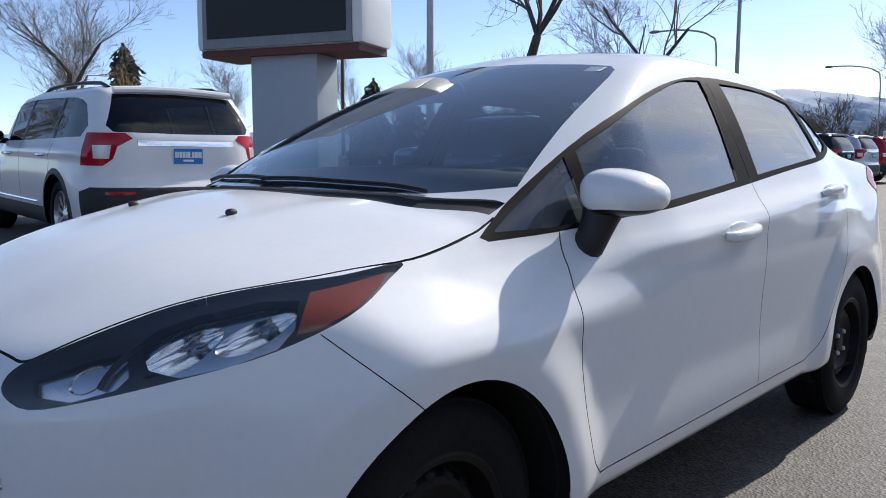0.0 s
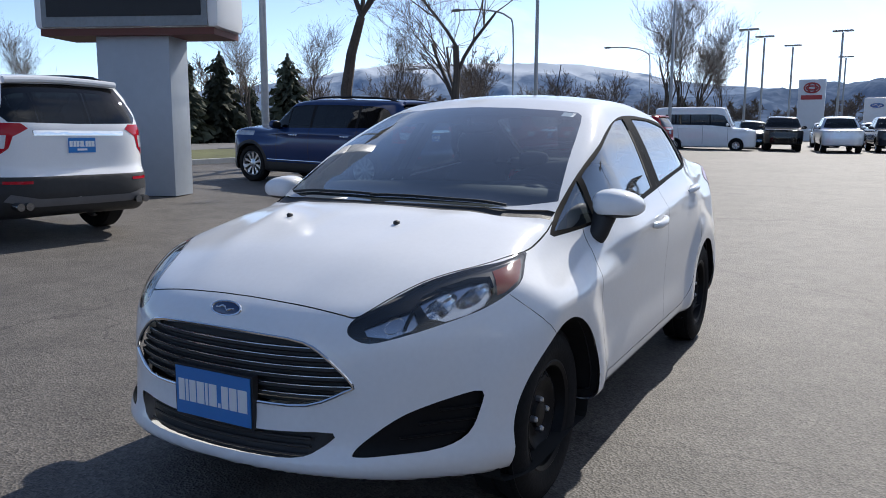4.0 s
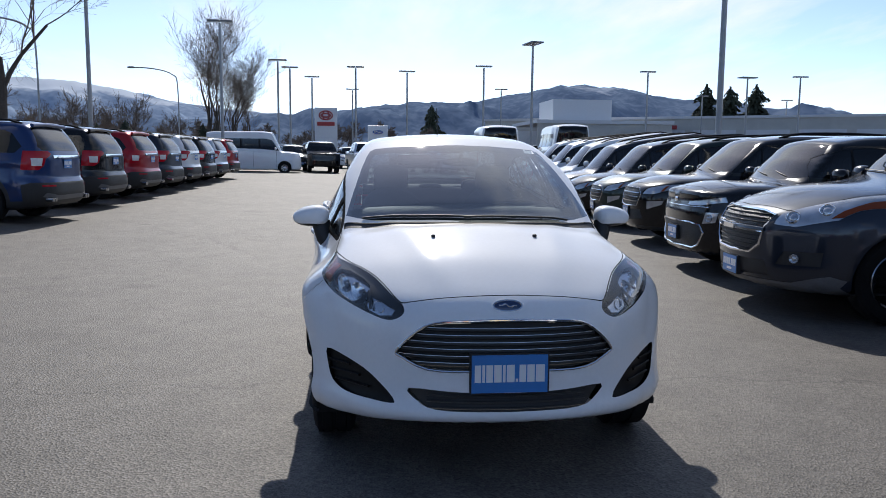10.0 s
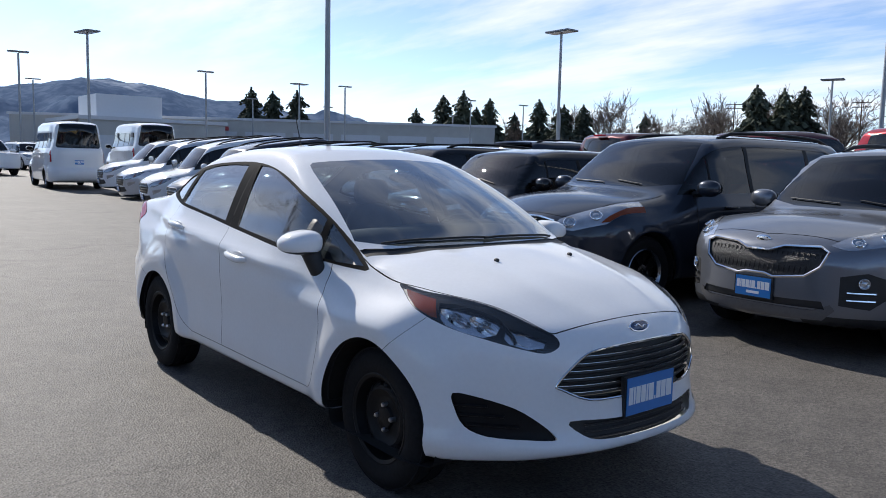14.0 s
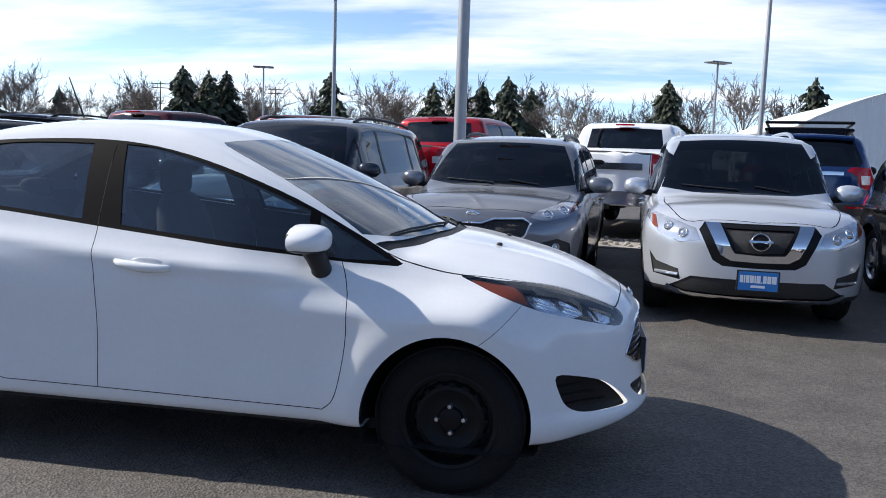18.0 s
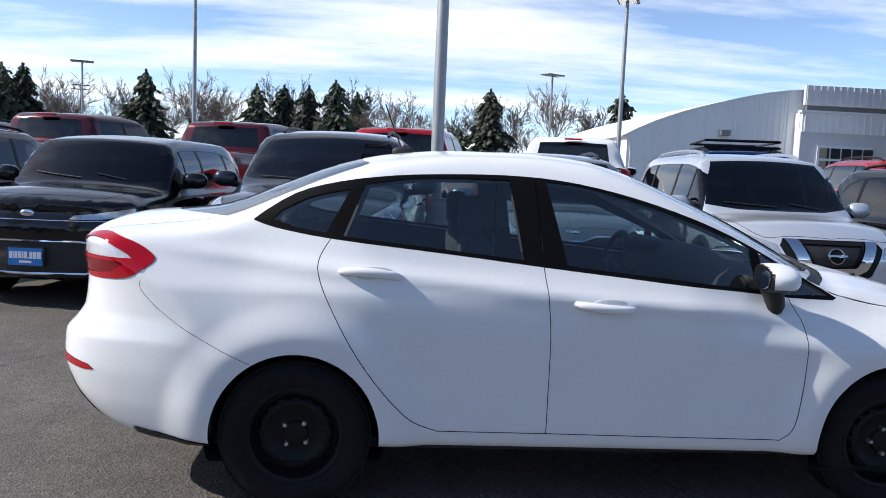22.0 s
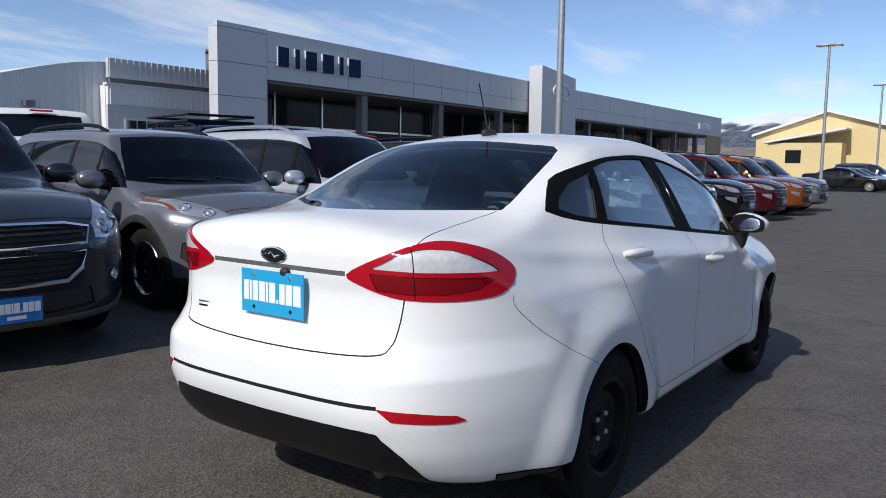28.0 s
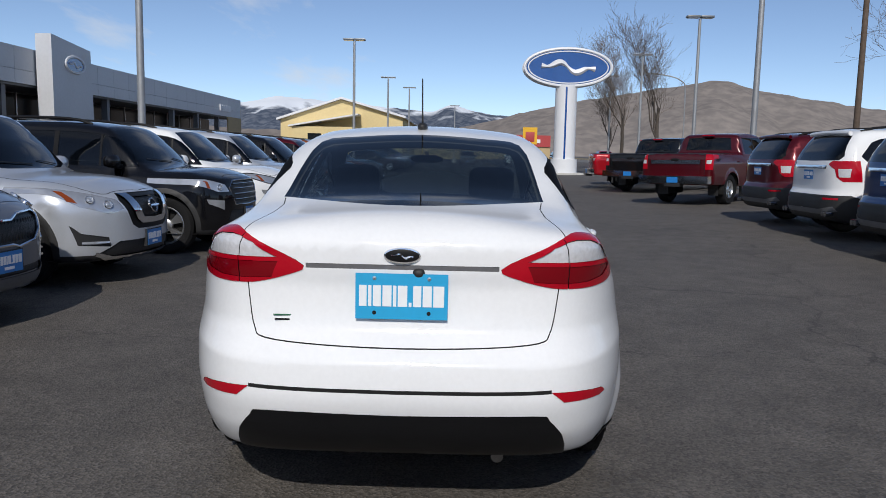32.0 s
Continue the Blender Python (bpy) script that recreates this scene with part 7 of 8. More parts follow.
for i in range(5):
    block("sign_block", show, SIGNWHITE, 73.6 + 0.75 * i, 74.2 + 0.75 * i, -0.15, 0.0, 5.1, 5.7)
# leaning silver entrance blade with an oval
blade = thing("entrance_blade", FAR @ pose(0, FY - 1.0, 0), "tall silver entrance blade with a dark oval badge", "sign")
bv = [(39.4, 0, 0), (44.4, 0, 0), (44.0, 0, 7.1), (39.3, 0, 7.5)]
bv = bv + [(x, 0.9, z) for x, _, z in bv]
mesh_object("blade_body", bv, [(0, 1, 2, 3), (7, 6, 5, 4), (0, 4, 5, 1), (1, 5, 6, 2), (2, 6, 7, 3), (3, 7, 4, 0)], PANEL, blade)
oval("badge", pose(41.9, -0.05, 6.05, 0, 0, 180), 1.15, 0.46, blade, SIGNBLUE, SIGNWHITE)

# ribbed workshop behind
AWAY = Matrix.Translation((-1.6, -3.75, 1.33)) @ Matrix.Scale(1.6, 4) @ Matrix.Translation((1.6, 3.75, -1.33))
shop = thing("workshop_building", AWAY @ pose(0, 31, 0), "pale ribbed-metal workshop with a roller door", "building")
EAVE = curve((9.0, 3.0), (9.5, 3.35), (13.2, 4.78), (17.2, 5.62), (18.5, 5.70), (24.0, 5.72), (40.0, 5.72))
for i in range(11):
    x = 9.5 + i * 1.2
    za, zc = float(EAVE(x)), float(EAVE(x + 1.19))
    wv = [(x, 0, -0.6), (x + 1.19, 0, -0.6), (x + 1.19, 0, zc), (x, 0, za)]
    wv += [(px, 0.12, pz) for px, _, pz in wv]
    mesh_object("wall_sheet", wv, [(0, 1, 2, 3), (7, 6, 5, 4), (0, 4, 5, 1), (1, 5, 6, 2), (2, 6, 7, 3), (3, 7, 4, 0)], RIBBED, shop)
    for k in range(4):
        rx = x + 0.15 + 0.29 * k
        block("wall_rib", shop, RIBBED, rx, rx + 0.045, -0.03, 0.0, -0.6, float(EAVE(rx)) - 0.02)
rv = [(float(px), py, float(EAVE(px)) + dz) for px in np.linspace(9.3, 22.7, 21) for py, dz in ((-0.04, 0.0), (-0.04, 0.05), (16.0, 0.05), (16.0, 0.0))]
rf = [(4 * q + a, 4 * q + (a + 1) % 4, 4 * q + 4 + (a + 1) % 4, 4 * q + 4 + a) for q in range(20) for a in range(4)] + [(3, 2, 1, 0), (80, 81, 82, 83)]
mesh_object("roof", rv, rf, RIBBED, shop)
block("end_wall", shop, RIBBED, 9.5, 9.6, 0.13, 15.8, -0.6, 3.32)
block("annex_parapet", shop, PANEL, 17.4, 23.2, -0.45, -0.25, 4.98, 5.85)
block("annex_band", shop, PANELDARK, 17.6, 23.2, -0.25, -0.05, 4.5, 4.98)
block("annex_wall", shop, RIBBED, 17.2, 23.2, -0.7, -0.5, 3.75, 4.62)
block("annex_coping", shop, SIGNWHITE, 17.1, 23.2, -0.78, -0.46, 4.62, 4.72)
block("annex_lower_wall", shop, PANEL, 17.2, 23.2, -0.65, -0.47, -0.6, 3.75)
block("annex_end_wall", shop, RIBBED, 17.2, 17.35, -0.46, 0.0, -0.6, 4.62)
block("annex_roof", shop, RIBBED, 17.35, 23.2, -0.5, -0.26, 4.44, 4.5)
for k in range(18):
    block("wall_rib", shop, PANEL, 17.45 + 0.31 * k, 17.51 + 0.31 * k, -0.49, -0.45, 4.98, 5.85)
    block("wall_rib", shop, RIBBED, 17.30 + 0.31 * k, 17.36 + 0.31 * k, -0.74, -0.7, 3.75, 4.62)
block("roller_door", shop, SIGNWHITE, 18.0, 20.58, -0.72, -0.65, -0.6, 3.2)
for k in range(5):
    for z in (2.05, 2.62):
        block("door_pane", shop, PANE, 18.12 + 0.51 * k, 18.56 + 0.51 * k, -0.75, -0.70, z, z + 0.46)
block("flood_lamp", shop, LAMPHEAD, 13.7, 14.1, -0.35, 0.0, 3.45, 3.7)

# far warehouses beyond the lot
far1 = thing("warehouse_building", pose(-86, 46, 0, 0, 0, 58), "long low pale warehouse beyond the lot", "building")
block("wall", far1, CONCRETE, -34, 26, 0, 0.4, 0, 6.2)
block("wall", far1, CONCRETE, -34, -33.6, 0.4, 20, 0, 6.2)
block("roof", far1, PANEL, -34.2, 26.2, -0.2, 20, 6.2, 6.5)
for k in range(9):
    block("wall_panel", far1, PANEL, -30 + 6 * k, -25.0 + 6 * k, -0.08, 0.0, 0.4, 4.8)
block("sign_band", far1, ROOFRED, -20, -8, -0.15, -0.05, 4.9, 5.4)
far2 = thing("warehouse_building", pose(-84, 20, 0, 0, 0, 90), "pale warehouse far behind the vans", "building")
block("wall", far2, CONCRETE, 0, 16, 0, 0.4, 0, 5.2)
block("roof", far2, PANEL, -0.2, 16.2, -0.2, 14, 5.2, 5.6)
block("upper_wall", far2, SIGNWHITE, 2, 9, 1, 8, 5.6, 8.0)
block("wall_panel", far2, PANEL, 1, 6, -0.08, 0, 0.3, 3.6)

# yellow house-like building at the far end
motel = thing("motel_building", pose(92, 13.0, 0, 0, 0, 0), "yellow stucco building with a low gable, beyond the lot", "building")
gv = [(0, -6.5, 0), (0, 8.5, 0), (0, 8.5, 5.1), (0, 1.0, 7.6), (0, -6.5, 5.6)]
gv = gv + [(30, y, z) for _, y, z in gv]
mesh_object("wall", gv, [(0, 1, 2, 3, 4), (9, 8, 7, 6, 5), (0, 4, 9, 5), (1, 6, 7, 2), (0, 5, 6, 1)], STUCCO, motel)
for (y0, z0), (y1, z1) in (((8.9, 4.95), (1.0, 7.62)), ((1.0, 7.62), (-6.9, 5.45))):
    v = [(x, y, z + dz) for x in (-0.6, 30.5) for y, z in ((y0, z0), (y1, z1)) for dz in (0.02, 0.28)]
    mesh_object("roof_slope", v, [(0, 1, 3, 2), (4, 6, 7, 5), (0, 4, 5, 1), (2, 3, 7, 6), (0, 2, 6, 4), (1, 5, 7, 3)], SIGNWHITE, motel)
block("porch", motel, STUCCO, -3.0, 0, -1.0, 6.5, 0, 4.2)
v = [(x, y, z + dz) for x in (-3.4, 0.2) for y, z in ((6.9, 4.1), (-1.4, 5.6)) for dz in (0.02, 0.2)]
mesh_object("porch_roof", v, [(0, 1, 3, 2), (4, 6, 7, 5), (0, 4, 5, 1), (2, 3, 7, 6), (0, 2, 6, 4), (1, 5, 7, 3)], SIGNWHITE, motel)
block("window", motel, PANE, -3.06, -3.0, 3.0, 4.6, 2.0, 3.4)
for k in range(6):
    block("window", motel, PANE, 2.5 + 4.5 * k, 4.0 + 4.5 * k, -6.56, -6.5, 3.4, 4.5)
    block("window", motel, PANE, 2.5 + 4.5 * k, 4.0 + 4.5 * k, -6.56, -6.5, 0.9, 2.1)
shops = thing("shop_row", pose(190, 2.8, 0), "low shops with red roofs far beyond the lot", "building")
block("wall", shops, TANWALL, 0, 12, -26, 14, 0, 3.6)
block("roof", shops, ROOFRED, -1.0, 12, -4, 14, 3.6, 5.2)
block("sign_board", shops, TANWALL, -0.6, 0.2, -14, -5, 3.4, 5.4)
block("gable", shops, ROOFRED, -0.4, 2, -26, -15.5, 3.4, 6.2)
block("sign_bar", shops, SIGNWHITE, -0.75, -0.6, -12.5, -6.5, 4.0, 4.9)
block("sign_bar", shops, SIGNWHITE, -0.55, -0.4, -23.5, -18.0, 4.3, 5.2)
pylon = thing("roadside_sign", pose(118, -11.5, 0), "small yellow and red roadside sign on a post", "sign")
block("post", pylon, WOODPOLE, -0.15, 0.15, -0.15, 0.15, 0, 3.0)
block("board", pylon, plain("sign_yellow", (0.75, 0.42, 0.02), 0.5, grain=0.05), -0.2, 0.2, -1.1, 1.1, 3.0, 5.6)
block("board_disc", pylon, ROOFRED, -0.3, -0.2, -0.7, 0.7, 3.4, 4.9, bevel=0.05)


# big blue oval on a white pylon
sign = thing("oval_pylon_sign", pose(46.9, -7.2, ground_height(46.9, -7.2)), "large blue oval sign with a white rim on a white pylon", "sign")
mesh_object("pylon", *lathe([(0.70, 0.3), (0.70, 5.75)], 40, "z"), SIGNWHITE, sign, "", True)
mesh_object("pylon_collar", *lathe([(0.86, 0.1), (0.86, 1.0), (0.70, 1.02)], 40, "z"), SIGNWHITE, sign, "", True)
block("pylon_stripe", sign, SIGNBLUE, -0.725, -0.68, 0.02, 0.14, 1.0, 5.6)
block("pylon_base", sign, CONCRETE, -1.15, 1.15, -1.15, 1.15, 0, 0.12)
for side_x, turn in ((-0.45, 90), (0.45, -90)):
    face = oval("oval_face", pose(side_x, 0, 6.85, 0, 0, turn), 2.78, 1.18, sign, SIGNBLUE, SIGNWHITE, 0.035)
    ring = [(2.55 * math.cos(2 * math.pi * i / 48), 0.012, 1.00 * math.sin(2 * math.pi * i / 48)) for i in range(48)]
    mesh_object("inner_line", *tube(ring, 0.045, 5, True), SIGNWHITE, face, "thin white line inside the rim", True)
ring = [(2.79 * math.cos(2 * math.pi * i / 48), 1.19 * math.sin(2 * math.pi * i / 48)) for i in range(48)]
mesh_object("oval_edge", [(x, y, 6.85 + z) for x in (-0.45, 0.45) for y, z in ring], [(i, (i + 1) % 48, 48 + (i + 1) % 48, 48 + i) for i in range(48)], SIGNWHITE, sign, "", True)

# electronic sign on a square column
led = thing("electronic_sign", pose(-5.78, -9.25, ground_height(-5.78, -9.25), 0, 0, 21 - 90), "electronic message board on a grey-blue painted column", "sign")
block("column", led, SIGNGREY, -0.64, 0.64, -0.33, 0.33, 0, 2.76, bevel=0.012)
block("sign_case", led, SIGNWHITE, -1.6, 1.6, -0.55, 0.55, 2.72, 4.86, "white rounded sign case", bevel=0.14)
block("case_bottom", led, plain("red_brown_underside", (0.12, 0.035, 0.025), 0.6, grain=0.1), -1.5, 1.5, -0.5, 0.5, 2.63, 2.74)
for sg in (1, -1):
    block("display_frame", led, LAMPHEAD, -1.42, 1.42, 0.50 * sg - 0.08, 0.50 * sg + 0.08, 2.76, 3.98)
    block("display", led, LEDBLACK, -1.32, 1.32, 0.50 * sg - 0.095, 0.50 * sg + 0.095, 2.92, 3.88, "black unlit display")
block("top_case", led, SIGNWHITE, -1.6, 1.6, -0.5, 0.5, 4.88, 6.86, bevel=0.1)
block("switch_box", led, LAMPHEAD, 0.64, 0.74, -0.12, 0.12, 1.35, 1.62)

# narrow white sign pylon far down the lot
for (x, y, hh, ww, disc) in ((-88, -4.2, 6.4, 2.6, ROOFRED), (-92, 1.9, 4.6, 2.4, SIGNBLUE)):
    t = thing("dealer_pylon", pose(x, y, ground_height(x, y)), "narrow white dealer sign pylon far down the lot", "sign")
    block("board", t, SIGNWHITE, -0.3, 0.3, -ww / 2, ww / 2, 0, hh, bevel=0.08)
    if disc is ROOFRED:
        for a, b2 in ((0.75, 0.5), (0.36, 0.5), (0.55, 0.2)):
            rg = [(0.36, a * math.cos(q), hh - 0.9 + b2 * math.sin(q)) for q in np.linspace(0, 2 * math.pi, 28, endpoint=False)]
            mesh_object("emblem_ring", *tube(rg, 0.07, 6, True), ROOFRED, t, "", True)
        block("sign_bar", t, ROOFRED, 0.3, 0.36, -1.0, 1.0, hh - 2.1, hh - 1.65)
    else:
        oval("emblem", pose(0.34, 0, hh - 0.8, 0, 0, -90), 0.7, 0.3, t, SIGNBLUE, SIGNWHITE)


# lot lamps
def lot_lamp(name, heads, h=8.2, mat=None):
    root = thing(name, pose(0, 0, 0), "tall steel lot lamp with a flat head", "lamp post", "lot lamps")
    pv = [(r, z) for r, z in ((0.10, 0.0), (0.10, 0.4), (0.085, h * 0.5), (0.07, h - 0.1))]
    v, f = lathe(pv, 12, "z")
    mesh_object("pole", v, f, mat or GALV, root, "", True)
    bv, bf = lathe([(0.30, 0.0), (0.30, 0.65), (0.26, 0.72), (0.001, 0.72)], 16, "z")
    mesh_object("footing", bv, bf, CONCRETE, root, "", True)
    mesh_object("base_plate", *box(-0.2, 0.2, -0.2, 0.2, 0.72, 0.76), GALV, root)
    if heads == 1:
        part("lamp_head", box_bm(-0.82, 0.82, -0.42, 0.42, h - 0.07, h + 0.03, 0.03), LAMPHEAD, root)
        mesh_object("lamp_glass", *box(-0.72, 0.72, -0.34, 0.34, h - 0.085, h - 0.072), CLEARLENS, root)
    elif heads == 2:
        for sg in (1, -1):
            part("lamp_head", box_bm(-0.2, 0.2, 0.35 * sg - 0.33, 0.35 * sg + 0.33, h - 0.05, h + 0.06, 0.03), LAMPHEAD, root)
            mesh_object("lamp_glass", *box(-0.16, 0.16, 0.35 * sg - 0.28, 0.35 * sg + 0.28, h - 0.066, h - 0.052), CLEARLENS, root)
        mesh_object("cross_arm", *tube([(0, -0.7, h), (0, 0.7, h)], 0.03, 8), GALV, root, "", True)
    return root


LAMPS_WIDE = [(-45.7, 10.7), (-25.1, 28.9), (-24.6, 59.0), (10.4, 51.5), (-9.0, 29.5), (8.2, 27.0), (-17.3, 10.0), (-64.5, 35.0), (-29.6, -11.7)]
LAMPS_TWIN = [(-39.8, -8.0), (-57.9, -6.7), (-63.0, -6.2), (-70.6, -4.8), (-60.8, -0.7), (-83.0, -1.1), (-63.5, 3.7), (-59.9, 9.8), (-81.9, 15.3), (-61.5, 24.4), (-85.9, 40.4), (-63.1, 39.3), (-90.5, 53.7), (-88.7, 74.6), (-65.5, 57.9), (-65.6, 66.6), (-71.8, 80.1),
              (44.7, 6.3), (68.9, 6.3), (79.9, 5.0), (109.9, 0.2), (36.0, -12.3), (51.2, -13.0), (66.4, -13.8)]
wide = lot_lamp("lot_lamp", 1)
twin = lot_lamp("lot_lamp", 2)
wide.matrix_world, twin.matrix_world = pose(*LAMPS_WIDE[0], ground_height(*LAMPS_WIDE[0]), 0, 0, 10), pose(*LAMPS_TWIN[0], ground_height(*LAMPS_TWIN[0]))
for i, (x, y) in enumerate(LAMPS_WIDE[1:]):
    copy_thing(wide, pose(x, y, ground_height(x, y), 0, 0, 17 * i))
for i, (x, y) in enumerate(LAMPS_TWIN[1:]):
    copy_thing(twin, pose(x, y, ground_height(x, y), 0, 0, (3 * i) % 9 - 4))
tall = lot_lamp("lot_lamp", 1, 10.5)
tall.matrix_world = pose(-0.16, 8.4, 0.17)
for x, y in ((15.0, 7.75), (19.5, -9.2)):
    copy_thing(tall, pose(x, y, ground_height(x, y)))
timber = lot_lamp("power_pole", 0, 11.0, WOODPOLE)
timber.matrix_world = pose(20.5, -12.8, ground_height(20.5, -12.8))
tagged(timber, "weathered timber power pole", "pole", "power poles")
for x, y in ((-24, -30), (-60, 105), (-44, 110), (-8, -42), (30, 120)):
    t = copy_thing(timber, pose(x, y, ground_height(x, y), 0, 0, 20))
    for z in (9.9, 10.5):
        mesh_object("cross_beam", *box(-1.2, 1.2, -0.06, 0.06, z, z + 0.12), WOODPOLE, t)
copy_thing(wide, pose(-11.5, -11.6, ground_height(-11.5, -11.6)))
# curved street lamp
st = thing("street_lamp", pose(-46, -20, ground_height(-46, -20)), "curved-arm street lamp along the road", "lamp post")
arm = smooth_line([(0.0, 0.0), (0.0, 7.0), (0.5, 8.3), (2.2, 8.8), (4.0, 8.9)], 6)
mesh_object("pole", *tube([(0, -x, z) for x, z in arm], 0.06, 8), GALV, st, "", True)
mesh_object("lamp_head", *bulge((0, -4.3, 8.9), (0.15, 0.4, 0.1)), LAMPHEAD, st, "", True)
for x, y in ((-75, -18), (72, -22)):
    copy_thing(st, pose(x, y, ground_height(x, y), 0, 0, 180 if x > 0 else 0))

# verge, kerb and road beyond the south row
def strip(name, x0, x1, y0, y1, h, mat, label, category):
    xs = sorted({x0, x1} | {x for x in (-66.0, -6.0) if x0 < x < x1})
    ys = sorted({y0, y1} | {y for y in (-22.0,) if y0 < y < y1})
    v = [(x, y, ground_height(x, y) + h) for y in ys for x in xs] + [(x, y, ground_height(x, y) - 0.05) for y in ys for x in xs]
    n, k = len(xs), len(xs) * len(ys)
    f = [(i + n * r, i + 1 + n * r, i + 1 + n * r + n, i + n * r + n) for r in range(len(ys) - 1) for i in range(n - 1)]
    f += [(i, i + k, i + 1 + k, i + 1) for i in range(n - 1)] + [(k - n + i + 1, 2 * k - n + i + 1, 2 * k - n + i, k - n + i) for i in range(n - 1)]
    f += [(0, k - n, 2 * k - n, k) if len(ys) == 2 else (0, k, k + 1, 1), (n - 1, n - 1 + k, 2 * k - 1, k - 1) if len(ys) == 2 else (0, 1, k + 1, k)]
    return tagged(mesh_object(name, v, f, mat), label, category, kind="structure")


strip("verge", -200, -4.0, -19.5, -14.8, 0.11, GRASS, "strip of winter grass along the lot", "grass")
strip("kerb", -200, -3.9, -14.8, -14.62, 0.14, CONCRETE, "pale concrete kerb", "kerb")
strip("road", -400, 300, -34, -20, 0.008, ROADGREY, "light grey road beyond the verge", "road")
strip("far_verge", -400, 300, -70, -34, 0.05, DRYGRASS, "dry grass beyond the road", "grass")
# gravel bed between the two rows, with single stones on it
tagged(mesh_object("gravel_bed", *box(-30, 14, 7.35, 8.75, 0.1, 0.195), plain("gravel", (0.34, 0.31, 0.28), 0.95, grain=0.6, scale=14, bump=0.9)), "bed of pale gravel between two rows", "gravel", kind="structure")
rs = random.Random(5)
pieces = []
for i in range(900):
    x, y, r = rs.uniform(-8, 9), rs.uniform(7.38, 8.72), rs.uniform(0.015, 0.045)
    pieces.append(bulge((x, y, 0.195 + r * 0.3), (r, r * rs.uniform(0.6, 1.0), r * 0.6), nu=6, nv=4))
tagged(mesh_object("gravel_stones", *merge(*pieces), plain("gravel_stone", (0.38, 0.35, 0.31), 0.9, grain=0.4, scale=9)), "loose pale gravel stones", "gravel", kind="stuff")


# ---- trees and mountains ----
BARK = plain("grey_brown_bark", (0.08, 0.066, 0.055), 0.95, grain=0.4, scale=18, bump=0.5)
TWIG = plain("brown_twigs", (0.155, 0.125, 0.105), 0.95, grain=0.3, scale=8)
NEEDLE = plain("dark_conifer_needles", (0.062, 0.072, 0.045), 0.9, grain=0.5, scale=3, bump=0.2, vary=0.35)
WILLOW = plain("yellow_willow_twigs", (0.34, 0.22, 0.09), 0.95, grain=0.3, scale=4)


def bare_tree_meshes(seed, height, spread, twig_levels=5, trunk_r=0.22, droop=0.0, lean=0.0, thick=0.0):
    """Trunk with limbs, and a crown of fine bare twigs: two pieces of verts and faces."""
    rng = random.Random(seed)
    wood, twigs = [], []

    def grow(p, d, length, r, level):
        pts, q = [p], p
        steps = 4 if level < 3 else 3
        for s in range(steps):
            d = (d + Vector((rng.uniform(-1, 1), rng.uniform(-1, 1), rng.uniform(-0.5, 0.8) - droop * level * 0.25)) * (0.12 + 0.05 * level)).normalized()
            q = q + d * (length / steps)
            pts.append(q)
        radii = [max(r * (1 - 0.45 * i / steps), thick) for i in range(steps + 1)]
        (wood if level < 2 else twigs).append(tube(pts, radii, 8 if level == 0 else 5 if level < 2 else 3))
        if level >= twig_levels:
            return
        kids = (4, 4, 4, 3, 3, 3)[level]
        for k in range(kids):
            i = rng.randint(1 if level else 2, steps)
            a, tilt = rng.uniform(0, 2 * math.pi) + k * 2.4, rng.uniform(0.45, 0.95) * spread
            side = d.orthogonal().normalized()
            side = Matrix.Rotation(a, 3, d) @ side
            nd = (d * math.cos(tilt) + side * math.sin(tilt) + Vector((0, 0, 0.18))).normalized()
            grow(pts[i], nd, length * rng.uniform(0.58, 0.8), radii[i] * rng.uniform(0.5, 0.68), level + 1)

    grow(Vector((0, 0, 0)), Vector((lean, 0.3 * lean, 1)).normalized(), height * 0.36, trunk_r, 0)
    return merge(*wood), merge(*twigs)


def bare_tree(name, seed, height, spread, label, m, twig=None, levels=5, trunk_r=0.22, droop=0.0, lean=0.0, group="bare trees", thick=0.0):
    w, t = bare_tree_meshes(seed, height, spread, levels, trunk_r, droop, lean, thick)
    root = thing(name, m, label, "tree", group)
    mesh_object("trunk", *w, BARK, root, "", True)
    mesh_object("crown", *t, twig or TWIG, root, "crown of fine leafless twigs")
    return root


